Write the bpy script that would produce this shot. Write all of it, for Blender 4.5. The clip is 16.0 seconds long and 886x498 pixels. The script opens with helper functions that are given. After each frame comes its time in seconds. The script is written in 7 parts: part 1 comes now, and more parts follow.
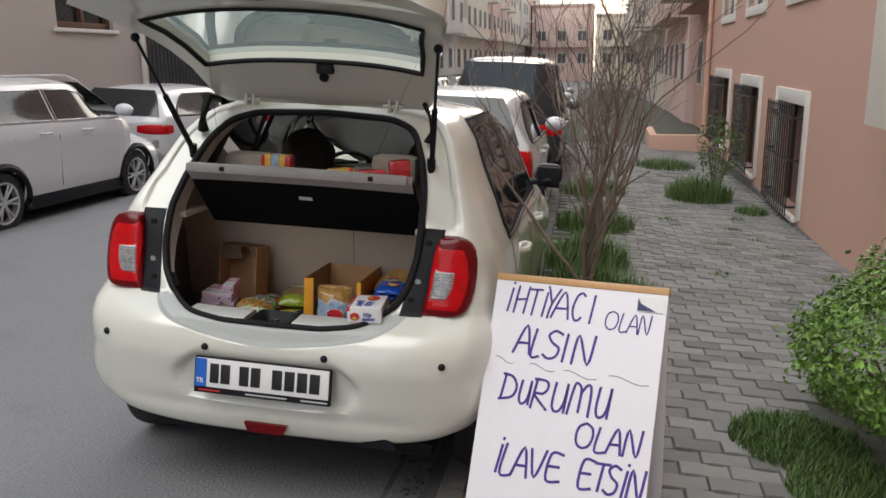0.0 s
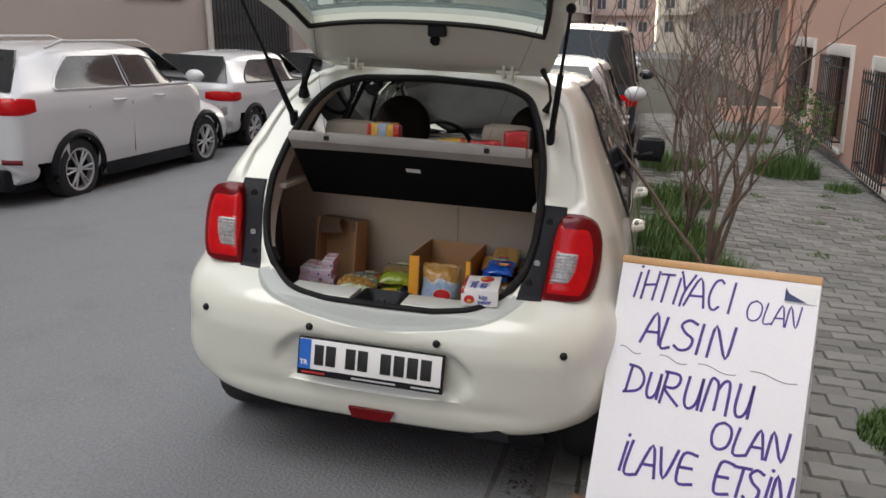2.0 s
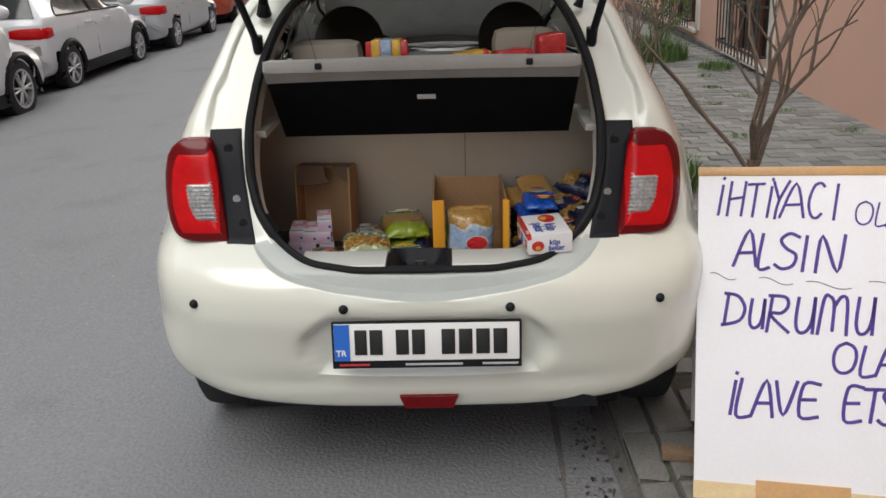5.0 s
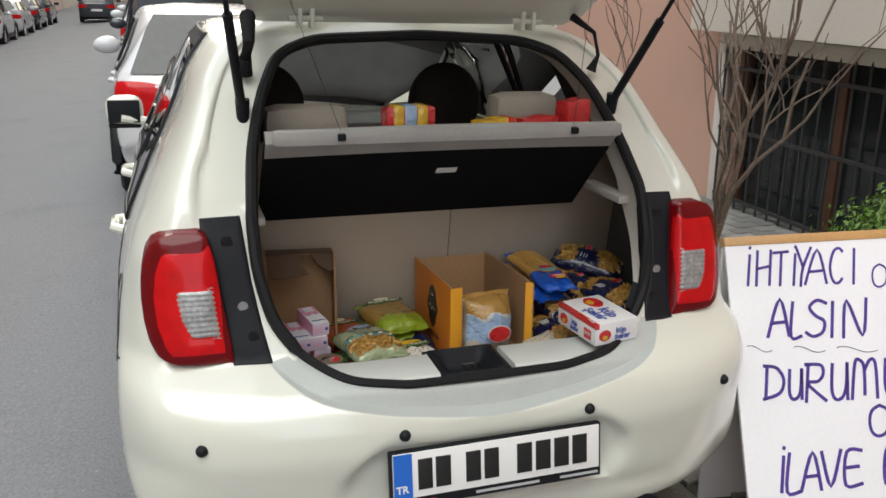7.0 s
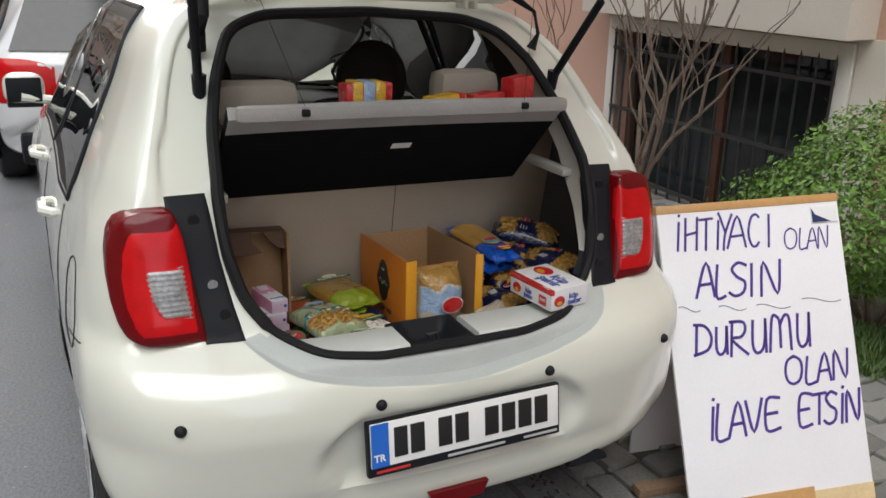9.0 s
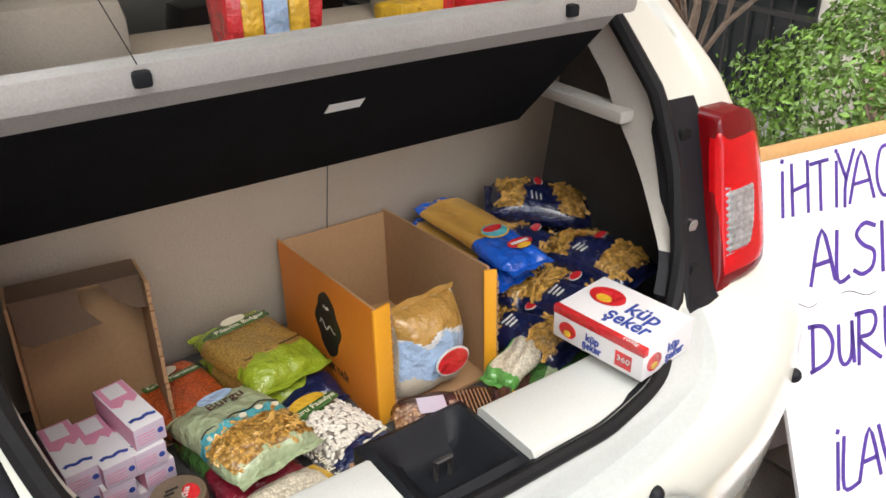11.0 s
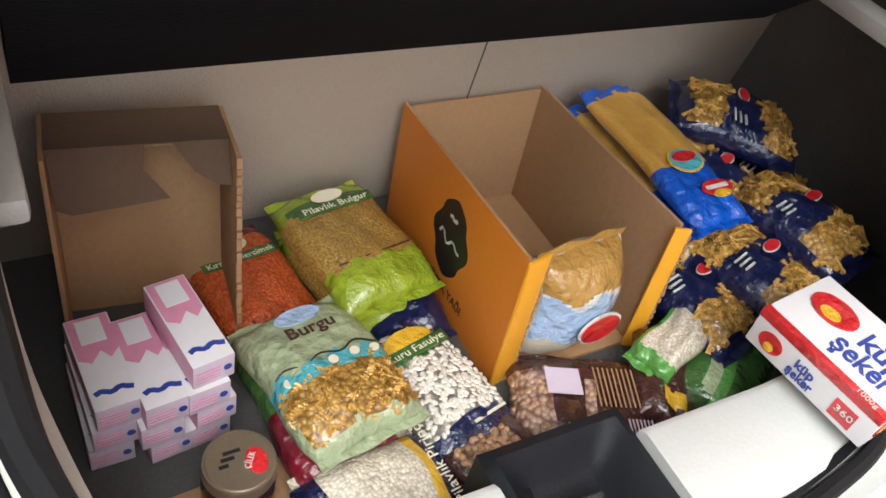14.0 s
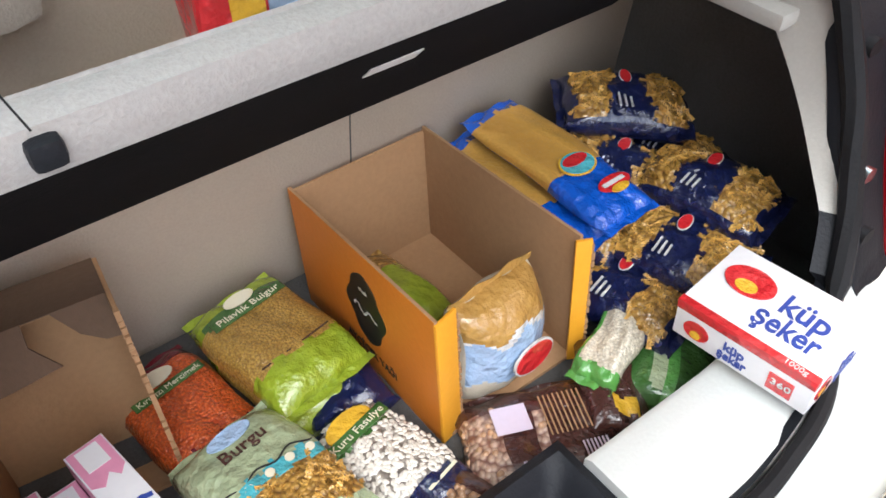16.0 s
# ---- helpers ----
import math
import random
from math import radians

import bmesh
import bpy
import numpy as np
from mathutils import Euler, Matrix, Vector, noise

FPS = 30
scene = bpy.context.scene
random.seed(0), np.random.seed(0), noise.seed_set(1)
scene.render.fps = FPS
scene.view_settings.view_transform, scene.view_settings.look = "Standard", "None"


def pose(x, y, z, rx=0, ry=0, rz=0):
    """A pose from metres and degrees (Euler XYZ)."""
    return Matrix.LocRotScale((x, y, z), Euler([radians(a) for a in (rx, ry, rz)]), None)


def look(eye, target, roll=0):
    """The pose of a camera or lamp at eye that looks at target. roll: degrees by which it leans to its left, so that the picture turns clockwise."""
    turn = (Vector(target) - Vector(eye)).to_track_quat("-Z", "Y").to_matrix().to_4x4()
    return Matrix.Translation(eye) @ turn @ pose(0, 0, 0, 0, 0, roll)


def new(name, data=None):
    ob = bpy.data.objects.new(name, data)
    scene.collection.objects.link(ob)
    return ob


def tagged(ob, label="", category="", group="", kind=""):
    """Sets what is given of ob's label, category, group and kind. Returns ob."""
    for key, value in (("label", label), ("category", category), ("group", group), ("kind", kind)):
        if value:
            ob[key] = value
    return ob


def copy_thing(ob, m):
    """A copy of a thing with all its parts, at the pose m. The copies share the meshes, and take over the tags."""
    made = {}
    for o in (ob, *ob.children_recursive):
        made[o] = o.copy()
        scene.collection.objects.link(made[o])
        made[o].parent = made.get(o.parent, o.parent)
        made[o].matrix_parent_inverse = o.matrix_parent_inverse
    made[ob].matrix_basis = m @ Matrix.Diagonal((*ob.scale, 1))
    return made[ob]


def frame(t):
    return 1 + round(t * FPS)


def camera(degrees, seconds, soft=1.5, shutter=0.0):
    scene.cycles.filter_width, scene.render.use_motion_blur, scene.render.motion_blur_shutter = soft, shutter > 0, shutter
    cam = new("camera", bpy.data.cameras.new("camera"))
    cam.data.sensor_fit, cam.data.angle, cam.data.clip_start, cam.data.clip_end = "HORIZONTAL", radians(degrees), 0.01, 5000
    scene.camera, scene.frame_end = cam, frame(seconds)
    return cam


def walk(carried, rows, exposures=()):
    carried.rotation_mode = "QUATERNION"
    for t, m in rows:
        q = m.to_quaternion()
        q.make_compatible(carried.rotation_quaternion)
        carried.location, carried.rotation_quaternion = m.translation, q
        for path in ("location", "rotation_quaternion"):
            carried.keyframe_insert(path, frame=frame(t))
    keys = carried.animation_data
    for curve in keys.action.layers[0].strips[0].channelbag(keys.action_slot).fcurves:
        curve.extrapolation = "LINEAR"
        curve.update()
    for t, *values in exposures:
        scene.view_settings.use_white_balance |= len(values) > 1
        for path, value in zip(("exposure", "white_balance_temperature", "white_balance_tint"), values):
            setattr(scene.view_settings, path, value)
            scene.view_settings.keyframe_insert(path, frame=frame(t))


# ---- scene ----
cam = camera(56.8, 16.0, soft=1.6)
EXPOSURES = [(0.0, 0.95, 6150, 8), (3.2, 0.98, 6150, 8), (5.5, 1.16, 6250, 6), (7.0, 1.22, 6200, 5), (9.2, 1.1, 6150, 6), (11.3, 2.3, 6300, 8), (12.5, 2.5, 6050, 8), (14.5, 2.2, 6150, 8), (16.0, 2.5, 5850, 8)]
METRES, EYE, TILT, LEAN, TURN = 4.55, 1.77, -15.0, 0.8, 9.8
ROWS = [
    (0.0, 0.0, 0.0, 0.0, 0.0, 0.0, -0.0),
    (0.5, -0.0067, 0.0011, -0.0005, 0.16, 1.32, -0.39),
    (1.0, -0.0234, 0.0029, -0.0031, 0.87, 0.4, -1.49),
    (1.5, -0.0291, 0.0291, 0.0015, 2.86, -1.32, -1.79),
    (2.0, -0.0535, 0.0469, 0.0055, 3.59, -2.12, -1.07),
    (2.5, -0.0982, 0.0534, 0.0067, 1.79, -3.47, 0.51),
    (3.0, -0.1002, 0.0695, 0.0107, -0.41, -5.79, 2.34),
    (5.5, -0.2471, 0.2066, 0.0319, -13.82, -9.04, 6.01),
    (6.0, -0.3, 0.2412, 0.0422, -19.76, -7.89, 6.07),
    (6.5, -0.332, 0.2811, 0.0473, -22.36, -7.24, 6.48),
    (7.0, -0.3459, 0.3086, 0.0578, -28.25, -7.08, 6.85),
    (7.5, -0.373, 0.3178, 0.0658, -35.86, -7.62, 7.93),
    (8.0, -0.3789, 0.3141, 0.0665, -38.31, -7.46, 8.32),
    (8.5, -0.3787, 0.3142, 0.0644, -38.04, -7.82, 7.65),
    (9.0, -0.391, 0.3239, 0.0603, -37.03, -9.44, 7.18),
    (11.5, -0.2553, 0.5678, 0.0937, -46.97, -24.72, 10.19),
    (12.0, -0.2507, 0.5934, 0.102, -47.07, -29.53, 9.61),
    (12.5, -0.2356, 0.6102, 0.1077, -49.78, -33.45, 12.31),
    (13.0, -0.2123, 0.6151, 0.1037, -54.66, -34.97, 11.24),
    (13.5, -0.225, 0.6192, 0.0994, -52.42, -32.9, 2.64),
    (14.0, -0.2449, 0.6193, 0.0935, -38.18, -35.08, -1.47),
    (14.5, -0.2514, 0.6226, 0.0936, -33.36, -35.17, -2.29),
    (15.0, -0.2473, 0.6241, 0.0925, -33.7, -35.13, -0.75),
    (15.5, -0.2399, 0.6223, 0.0935, -36.29, -36.0, 2.61),
    (16.0, -0.2139, 0.6081, 0.1056, -46.95, -36.35, 11.96),
]
walk(cam, [(t, pose(0, 0, EYE, TILT, LEAN, TURN) @ pose(METRES * x, METRES * y, METRES * z, 90 + pitch, roll, yaw)) for t, x, y, z, yaw, pitch, roll in ROWS],
     exposures=EXPOSURES)

# the street falls away gently and leans to its kerb: street metres to world metres
STREET = Matrix.Translation((-1.17, 2.60, 0.0)) @ pose(0, 0, 0, 0, 2.7, 0) @ pose(0, 0, 0, -2.7, 0, 0)

# ---- daylight: evening sky in a street canyon ----
world = bpy.data.worlds.new("sky")
scene.world = world
world.use_nodes = True
wt = world.node_tree
sky = wt.nodes.new("ShaderNodeTexSky")
sky.sky_type, sky.sun_disc = "NISHITA", False
sky.sun_elevation, sky.sun_rotation, sky.dust_density = radians(30), radians(8), 2.5
wt.nodes["Background"].inputs[1].default_value = 0.15
haze = wt.nodes.new("ShaderNodeMix")
haze.data_type, haze.inputs["Factor"].default_value = "RGBA", 0.55
haze.inputs["B"].default_value = (6.4, 6.1, 5.8, 1)
wt.links.new(sky.outputs[0], haze.inputs["A"])
wt.links.new(haze.outputs["Result"], wt.nodes["Background"].inputs[0])
sun_data = bpy.data.lights.new("sun", "SUN")
sun_data.energy, sun_data.angle, sun_data.color = 0.9, radians(45), (1.0, 0.93, 0.84)
sun = new("sun", sun_data)
sun.matrix_world = look((-6, -10, 22), (0, 0, 0))


# ---- materials ----
def material(name, color, rough=0.6, metal=0.0, var=0.12, scale=8.0, fine=120.0, bump=0.1, second=None, amount=0.5, coat=0.0, random_tint=0.0, spec=0.5):
    """A surface with broad stains and fine grain. second: a stain colour that covers up to amount."""
    m = bpy.data.materials.new(name)
    m.use_nodes = True
    nt = m.node_tree
    b = nt.nodes["Principled BSDF"]
    co = nt.nodes.new("ShaderNodeTexCoord")
    broad = nt.nodes.new("ShaderNodeTexNoise")
    broad.inputs["Scale"].default_value, broad.inputs["Detail"].default_value = scale, 5
    grain = nt.nodes.new("ShaderNodeTexNoise")
    grain.inputs["Scale"].default_value, grain.inputs["Detail"].default_value = fine, 3
    for n in (broad, grain):
        nt.links.new(co.outputs["Object"], n.inputs["Vector"])
    base = nt.nodes.new("ShaderNodeRGB")
    base.outputs[0].default_value = (*color, 1)
    out = base.outputs[0]
    if second:
        ramp = nt.nodes.new("ShaderNodeMapRange")
        ramp.inputs["From Min"].default_value, ramp.inputs["From Max"].default_value = 0.42, 0.68
        ramp.inputs["To Max"].default_value = amount
        nt.links.new(broad.outputs["Fac"], ramp.inputs["Value"])
        mix = nt.nodes.new("ShaderNodeMix")
        mix.data_type = "RGBA"
        nt.links.new(ramp.outputs[0], mix.inputs["Factor"])
        nt.links.new(out, mix.inputs["A"])
        mix.inputs["B"].default_value = (*second, 1)
        out = mix.outputs["Result"]
    total = nt.nodes.new("ShaderNodeMath")
    total.operation = "ADD"
    nt.links.new(broad.outputs["Fac"], total.inputs[0])
    nt.links.new(grain.outputs["Fac"], total.inputs[1])
    val = nt.nodes.new("ShaderNodeMapRange")
    val.inputs["From Min"].default_value, val.inputs["From Max"].default_value = 0.6, 1.4
    val.inputs["To Min"].default_value, val.inputs["To Max"].default_value = 1 - var, 1 + var
    nt.links.new(total.outputs[0], val.inputs["Value"])
    fac = val.outputs[0]
    if random_tint:
        info = nt.nodes.new("ShaderNodeObjectInfo")
        isle = nt.nodes.new("ShaderNodeNewGeometry")
        both = nt.nodes.new("ShaderNodeMath")
        both.operation = "ADD"
        nt.links.new(info.outputs["Random"], both.inputs[0])
        nt.links.new(isle.outputs["Random Per Island"], both.inputs[1])
        frac = nt.nodes.new("ShaderNodeMath")
        frac.operation = "FRACT"
        nt.links.new(both.outputs[0], frac.inputs[0])
        rr = nt.nodes.new("ShaderNodeMapRange")
        rr.inputs["To Min"].default_value, rr.inputs["To Max"].default_value = 1 - random_tint, 1 + random_tint
        nt.links.new(frac.outputs[0], rr.inputs["Value"])
        mul = nt.nodes.new("ShaderNodeMath")
        mul.operation = "MULTIPLY"
        nt.links.new(fac, mul.inputs[0])
        nt.links.new(rr.outputs[0], mul.inputs[1])
        fac = mul.outputs[0]
    hsv = nt.nodes.new("ShaderNodeHueSaturation")
    nt.links.new(fac, hsv.inputs["Value"])
    nt.links.new(out, hsv.inputs["Color"])
    nt.links.new(hsv.outputs[0], b.inputs["Base Color"])
    b.inputs["Roughness"].default_value, b.inputs["Metallic"].default_value = rough, metal
    b.inputs["Coat Weight"].default_value, b.inputs["Coat Roughness"].default_value = coat, 0.06
    b.inputs["Specular IOR Level"].default_value = spec
    if bump:
        bn = nt.nodes.new("ShaderNodeBump")
        bn.inputs["Strength"].default_value, bn.inputs["Distance"].default_value = bump, 0.01
        nt.links.new(total.outputs[0], bn.inputs["Height"])
        nt.links.new(bn.outputs[0], b.inputs["Normal"])
    return m


def glass(name, color=(0.9, 0.95, 0.95), rough=0.0, alpha=0.25):
    """Thin pane: a clear film with a reflecting surface."""
    m = bpy.data.materials.new(name)
    m.use_nodes = True
    nt = m.node_tree
    nt.nodes.remove(nt.nodes["Principled BSDF"])
    tr = nt.nodes.new("ShaderNodeBsdfTransparent")
    tr.inputs[0].default_value = (*color, 1)
    gl = nt.nodes.new("ShaderNodeBsdfGlossy")
    gl.inputs["Roughness"].default_value = rough
    fr = nt.nodes.new("ShaderNodeFresnel")
    fr.inputs[0].default_value = 1.5
    sc = nt.nodes.new("ShaderNodeMath")
    sc.operation = "MULTIPLY_ADD"
    sc.inputs[1].default_value, sc.inputs[2].default_value = 1.0, alpha * 0.2
    nt.links.new(fr.outputs[0], sc.inputs[0])
    mx = nt.nodes.new("ShaderNodeMixShader")
    nt.links.new(sc.outputs[0], mx.inputs[0])
    nt.links.new(tr.outputs[0], mx.inputs[1])
    nt.links.new(gl.outputs[0], mx.inputs[2])
    nt.links.new(mx.outputs[0], nt.nodes["Material Output"].inputs[0])
    return m


ASPHALT = material("asphalt", (0.175, 0.18, 0.19), 0.85, var=0.34, scale=1.6, fine=75, bump=0.8, second=(0.10, 0.10, 0.105), amount=0.4)
CONCRETE = material("gutter concrete", (0.13, 0.125, 0.12), 0.9, var=0.3, scale=5, fine=90, bump=0.6, second=(0.04, 0.04, 0.04), amount=0.8)
PAVER = material("concrete paver", (0.19, 0.185, 0.175), 0.85, var=0.22, scale=5, fine=140, bump=0.5, second=(0.11, 0.115, 0.10), amount=0.7, random_tint=0.27)
JOINT = material("sandy joint soil", (0.075, 0.07, 0.06), 0.95, var=0.4, scale=14, fine=120, bump=0.6, second=(0.05, 0.075, 0.03), amount=0.6)
SOIL = material("soil", (0.06, 0.045, 0.035), 0.95, var=0.4, scale=14, fine=90, bump=0.9)
GRASS = material("grass", (0.07, 0.125, 0.025), 0.6, var=0.3, scale=6, fine=60, bump=0, random_tint=0.35)
LEAF = material("box leaf", (0.10, 0.19, 0.022), 0.45, var=0.3, scale=5, fine=60, bump=0, random_tint=0.45)
BARK = material("grey brown bark", (0.14, 0.105, 0.08), 0.85, var=0.3, scale=14, fine=90, bump=0.6)
PEACH = material("peach wall paint", (0.57, 0.355, 0.27), 0.8, var=0.07, scale=1.5, fine=90, bump=0.15, second=(0.50, 0.30, 0.225), amount=0.35)
PINK = material("dusty pink wall paint", (0.46, 0.32, 0.28), 0.8, var=0.07, scale=1.5, fine=90, bump=0.15)
CREAM = material("cream wall paint", (0.70, 0.64, 0.56), 0.8, var=0.06, scale=1.5, fine=90, bump=0.12)
BEIGE = material("beige plaster", (0.46, 0.40, 0.35), 0.85, var=0.07, scale=0.8, fine=70, bump=0.2)
TRIM = material("white window surround", (0.68, 0.64, 0.58), 0.75, var=0.07, scale=3, fine=80, bump=0.1)
IRON = material("black painted iron", (0.03, 0.028, 0.027), 0.5, var=0.25, scale=10, fine=90, bump=0.15)
BROWNWOOD = material("brown window frame", (0.11, 0.05, 0.03), 0.5, var=0.2, scale=8, fine=90, bump=0.15)
DARKGLASS = material("dark window glass", (0.02, 0.024, 0.026), 0.08, var=0.3, scale=2, fine=20, bump=0)
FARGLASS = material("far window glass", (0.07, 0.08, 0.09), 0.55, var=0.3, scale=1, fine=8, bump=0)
PAINT = material("pearl white car paint", (0.67, 0.68, 0.60), 0.24, var=0.02, scale=2, fine=400, bump=0.0, coat=1.0)
SHADED_EDGE = material("white loading edge with painted shade", (0.43, 0.455, 0.44), 0.42, var=0.06, scale=9, fine=160, bump=0.03)
WHITEPAINT = material("white car paint", (0.62, 0.63, 0.64), 0.25, var=0.02, scale=2, fine=300, bump=0.0, coat=0.6)
SILVER = material("pale grey car paint", (0.5, 0.51, 0.53), 0.3, metal=0.2, var=0.02, scale=2, fine=300, bump=0.0, coat=0.6)
REDPAINT = material("orange red car paint", (0.42, 0.07, 0.03), 0.3, var=0.04, scale=2, fine=300, bump=0.0, coat=0.5)
DARKPAINT = material("dark car paint", (0.03, 0.035, 0.045), 0.25, var=0.05, scale=2, fine=300, bump=0.0, coat=0.6)
BLACKPLASTIC = material("black plastic", (0.011, 0.012, 0.015), 0.5, var=0.15, scale=10, fine=260, bump=0.12)
RUBBER = material("rubber seal", (0.012, 0.012, 0.013), 0.6, var=0.2, scale=14, fine=200, bump=0.1)
TYRE = material("tyre rubber", (0.022, 0.022, 0.023), 0.85, var=0.25, scale=10, fine=120, bump=0.3)
ALLOY = material("alloy", (0.5, 0.51, 0.52), 0.35, metal=0.35, var=0.1, scale=10, fine=90, bump=0)
CHROME = material("bright metal", (0.7, 0.7, 0.7), 0.25, metal=1.0, var=0.1, scale=10, fine=90, bump=0)
RED = material("red lamp plastic", (0.50, 0.004, 0.007), 0.07, var=0.2, scale=30, fine=420, bump=0.02)
DEEPRED = material("deep red lamp plastic", (0.13, 0.002, 0.004), 0.07, var=0.2, scale=25, fine=250, bump=0.02)
CLEARLAMP = material("ribbed clear lamp", (0.30, 0.30, 0.30), 0.15, metal=0.2, var=0.5, scale=30, fine=110, bump=0.2, coat=0.3)
CARGLASS = glass("tinted car glass", (0.72, 0.80, 0.77), 0.0, 0.3)
TINTGLASS = glass("dark tinted car glass", (0.22, 0.24, 0.24), 0.0, 0.35)
GREENGLASS = glass("green heated glass", (0.45, 0.62, 0.58), 0.0, 0.6)
FELT = material("black felt", (0.008, 0.008, 0.009), 0.95, var=0.25, scale=14, fine=260, bump=0.2, spec=0.1)
GREYFELT = material("grey felt", (0.37, 0.355, 0.335), 0.95, var=0.12, scale=10, fine=300, bump=0.25, spec=0.1)
BEIGETRIM = material("beige seat back", (0.40, 0.335, 0.265), 0.8, var=0.08, scale=4, fine=260, bump=0.2)
SEATCLOTH = material("beige seat cloth", (0.36, 0.32, 0.27), 0.9, var=0.1, scale=8, fine=260, bump=0.25)
DARKSEAT = material("dark brown seat cloth", (0.045, 0.035, 0.03), 0.85, var=0.2, scale=8, fine=200, bump=0.2)
GREYTRIM = material("light grey trim plastic", (0.42, 0.40, 0.36), 0.6, var=0.06, scale=8, fine=200, bump=0.1)
DARKTRIM = material("dark trunk lining", (0.072, 0.070, 0.068), 0.9, var=0.2, scale=10, fine=200, bump=0.25)
SILL = material("pale sill plastic", (0.62, 0.63, 0.60), 0.45, var=0.05, scale=8, fine=200, bump=0.05)


# ---- builders ----
def mesh_object(name, bm, mat, parent=None, smooth=True, angle=40):
    me = bpy.data.meshes.new(name)
    bmesh.ops.recalc_face_normals(bm, faces=bm.faces)
    if smooth:
        lim = radians(angle)
        for f in bm.faces:
            f.smooth = True
        for e in bm.edges:
            e.smooth = len(e.link_faces) == 2 and e.calc_face_angle(9) < lim
    bm.to_mesh(me)
    bm.free()
    for m in (mat if isinstance(mat, (list, tuple)) else [mat]):
        me.materials.append(m)
    ob = new(name, me)
    if parent:
        ob.parent = parent
    return ob


def part(name, bm, mat, parent, label="", smooth=True, angle=40):
    ob = mesh_object(name, bm, mat, parent, smooth, angle)
    return tagged(ob, label) if label else ob


def thing(name, label, category, m=None, group="", street=True, kind=""):
    e = new(name)
    e.empty_display_size = 0.1
    e.matrix_world = (STREET if street else Matrix()) @ (m or Matrix())
    return tagged(e, label, category, group, kind)


def single(name, bm, mat, label, category, m=None, group="", street=True, kind="", smooth=True):
    ob = mesh_object(name, bm, mat, None, smooth)
    ob.matrix_world = (STREET if street else Matrix()) @ (m or Matrix())
    return tagged(ob, label, category, group, kind)


def box(bm, x0, x1, y0, y1, z0, z1, bevel=0.0, m=None):
    r = bmesh.ops.create_cube(bm, size=1)
    vs = r["verts"]
    for v in vs:
        v.co = Vector(((x0 + x1) / 2 + v.co.x * (x1 - x0), (y0 + y1) / 2 + v.co.y * (y1 - y0), (z0 + z1) / 2 + v.co.z * (z1 - z0)))
    if bevel:
        es = list({e for v in vs for e in v.link_edges})
        r2 = bmesh.ops.bevel(bm, geom=es, offset=bevel, segments=2, affect="EDGES", profile=0.6)
        vs = list({v for f in r2["faces"] for v in f.verts} | {v for v in vs if v.is_valid})
    if m:
        bmesh.ops.transform(bm, matrix=m, verts=vs)
    return bm


def boxed(*a, **k):
    return box(bmesh.new(), *a, **k)


def rod(bm, a, b, r0, r1=None, seg=8, caps=True):
    a, b = Vector(a), Vector(b)
    d = b - a
    m = Matrix.Translation((a + b) / 2) @ d.to_track_quat("Z", "Y").to_matrix().to_4x4()
    bmesh.ops.create_cone(bm, cap_ends=caps, segments=seg, radius1=r0, radius2=r0 if r1 is None else r1, depth=d.length, matrix=m)
    return bm


def tube(bm, pts, r, seg=8):
    """A round tube along points; r may be a list of radii."""
    pts = [Vector(p) for p in pts]
    rs = r if isinstance(r, (list, tuple)) else [r] * len(pts)
    rings = []
    for i, p in enumerate(pts):
        d = (pts[min(i + 1, len(pts) - 1)] - pts[max(i - 1, 0)]).normalized()
        q = d.to_track_quat("Z", "Y")
        rings.append([bm.verts.new(p + q @ Vector((rs[i] * math.cos(2 * math.pi * k / seg), rs[i] * math.sin(2 * math.pi * k / seg), 0))) for k in range(seg)])
    for a, b in zip(rings, rings[1:]):
        for k in range(seg):
            bm.faces.new((a[k], a[(k + 1) % seg], b[(k + 1) % seg], b[k]))
    bm.faces.new(rings[0][::-1])
    bm.faces.new(rings[-1])
    return bm


def slab(bm, outline, thick, m=None):
    """A plate of the x-z outline, from y = 0 to y = thick."""
    a = [bm.verts.new((x, 0, z)) for x, z in outline]
    b = [bm.verts.new((x, thick, z)) for x, z in outline]
    bm.faces.new(a)
    bm.faces.new(b[::-1])
    n = len(a)
    for i in range(n):
        bm.faces.new((a[i], b[i], b[(i + 1) % n], a[(i + 1) % n]))
    if m:
        bmesh.ops.transform(bm, matrix=m, verts=a + b)
    return bm


def ellipse(cx, cz, rx, rz, n=20):
    return [(cx + rx * math.cos(2 * math.pi * i / n), cz + rz * math.sin(2 * math.pi * i / n)) for i in range(n)]


def words(name, text, size, mat, parent, m, width=None, shear=0.0, bold=0.0, label=""):
    """Raised lettering from the built-in font in the x-z plane, facing -y, starting at the origin of m."""
    cu = bpy.data.curves.new(name, "FONT")
    cu.body, cu.size, cu.extrude, cu.shear, cu.offset = text, size, 0.0004, shear, bold
    cu.resolution_u = 3
    tmp = bpy.data.objects.new(name, cu)
    me = bpy.data.meshes.new_from_object(tmp)
    bpy.data.objects.remove(tmp)
    bpy.data.curves.remove(cu)
    xs = [v.co.x for v in me.vertices] or [0, 1]
    if width:
        k = width / (max(xs) - min(xs))
        me.transform(Matrix.Diagonal((k, 1, 1, 1)))
    me.transform(m @ pose(0, 0, 0, 90, 0, 0))
    me.materials.append(mat)
    ob = new(name, me)
    ob.parent = parent
    return tagged(ob, label) if label else ob


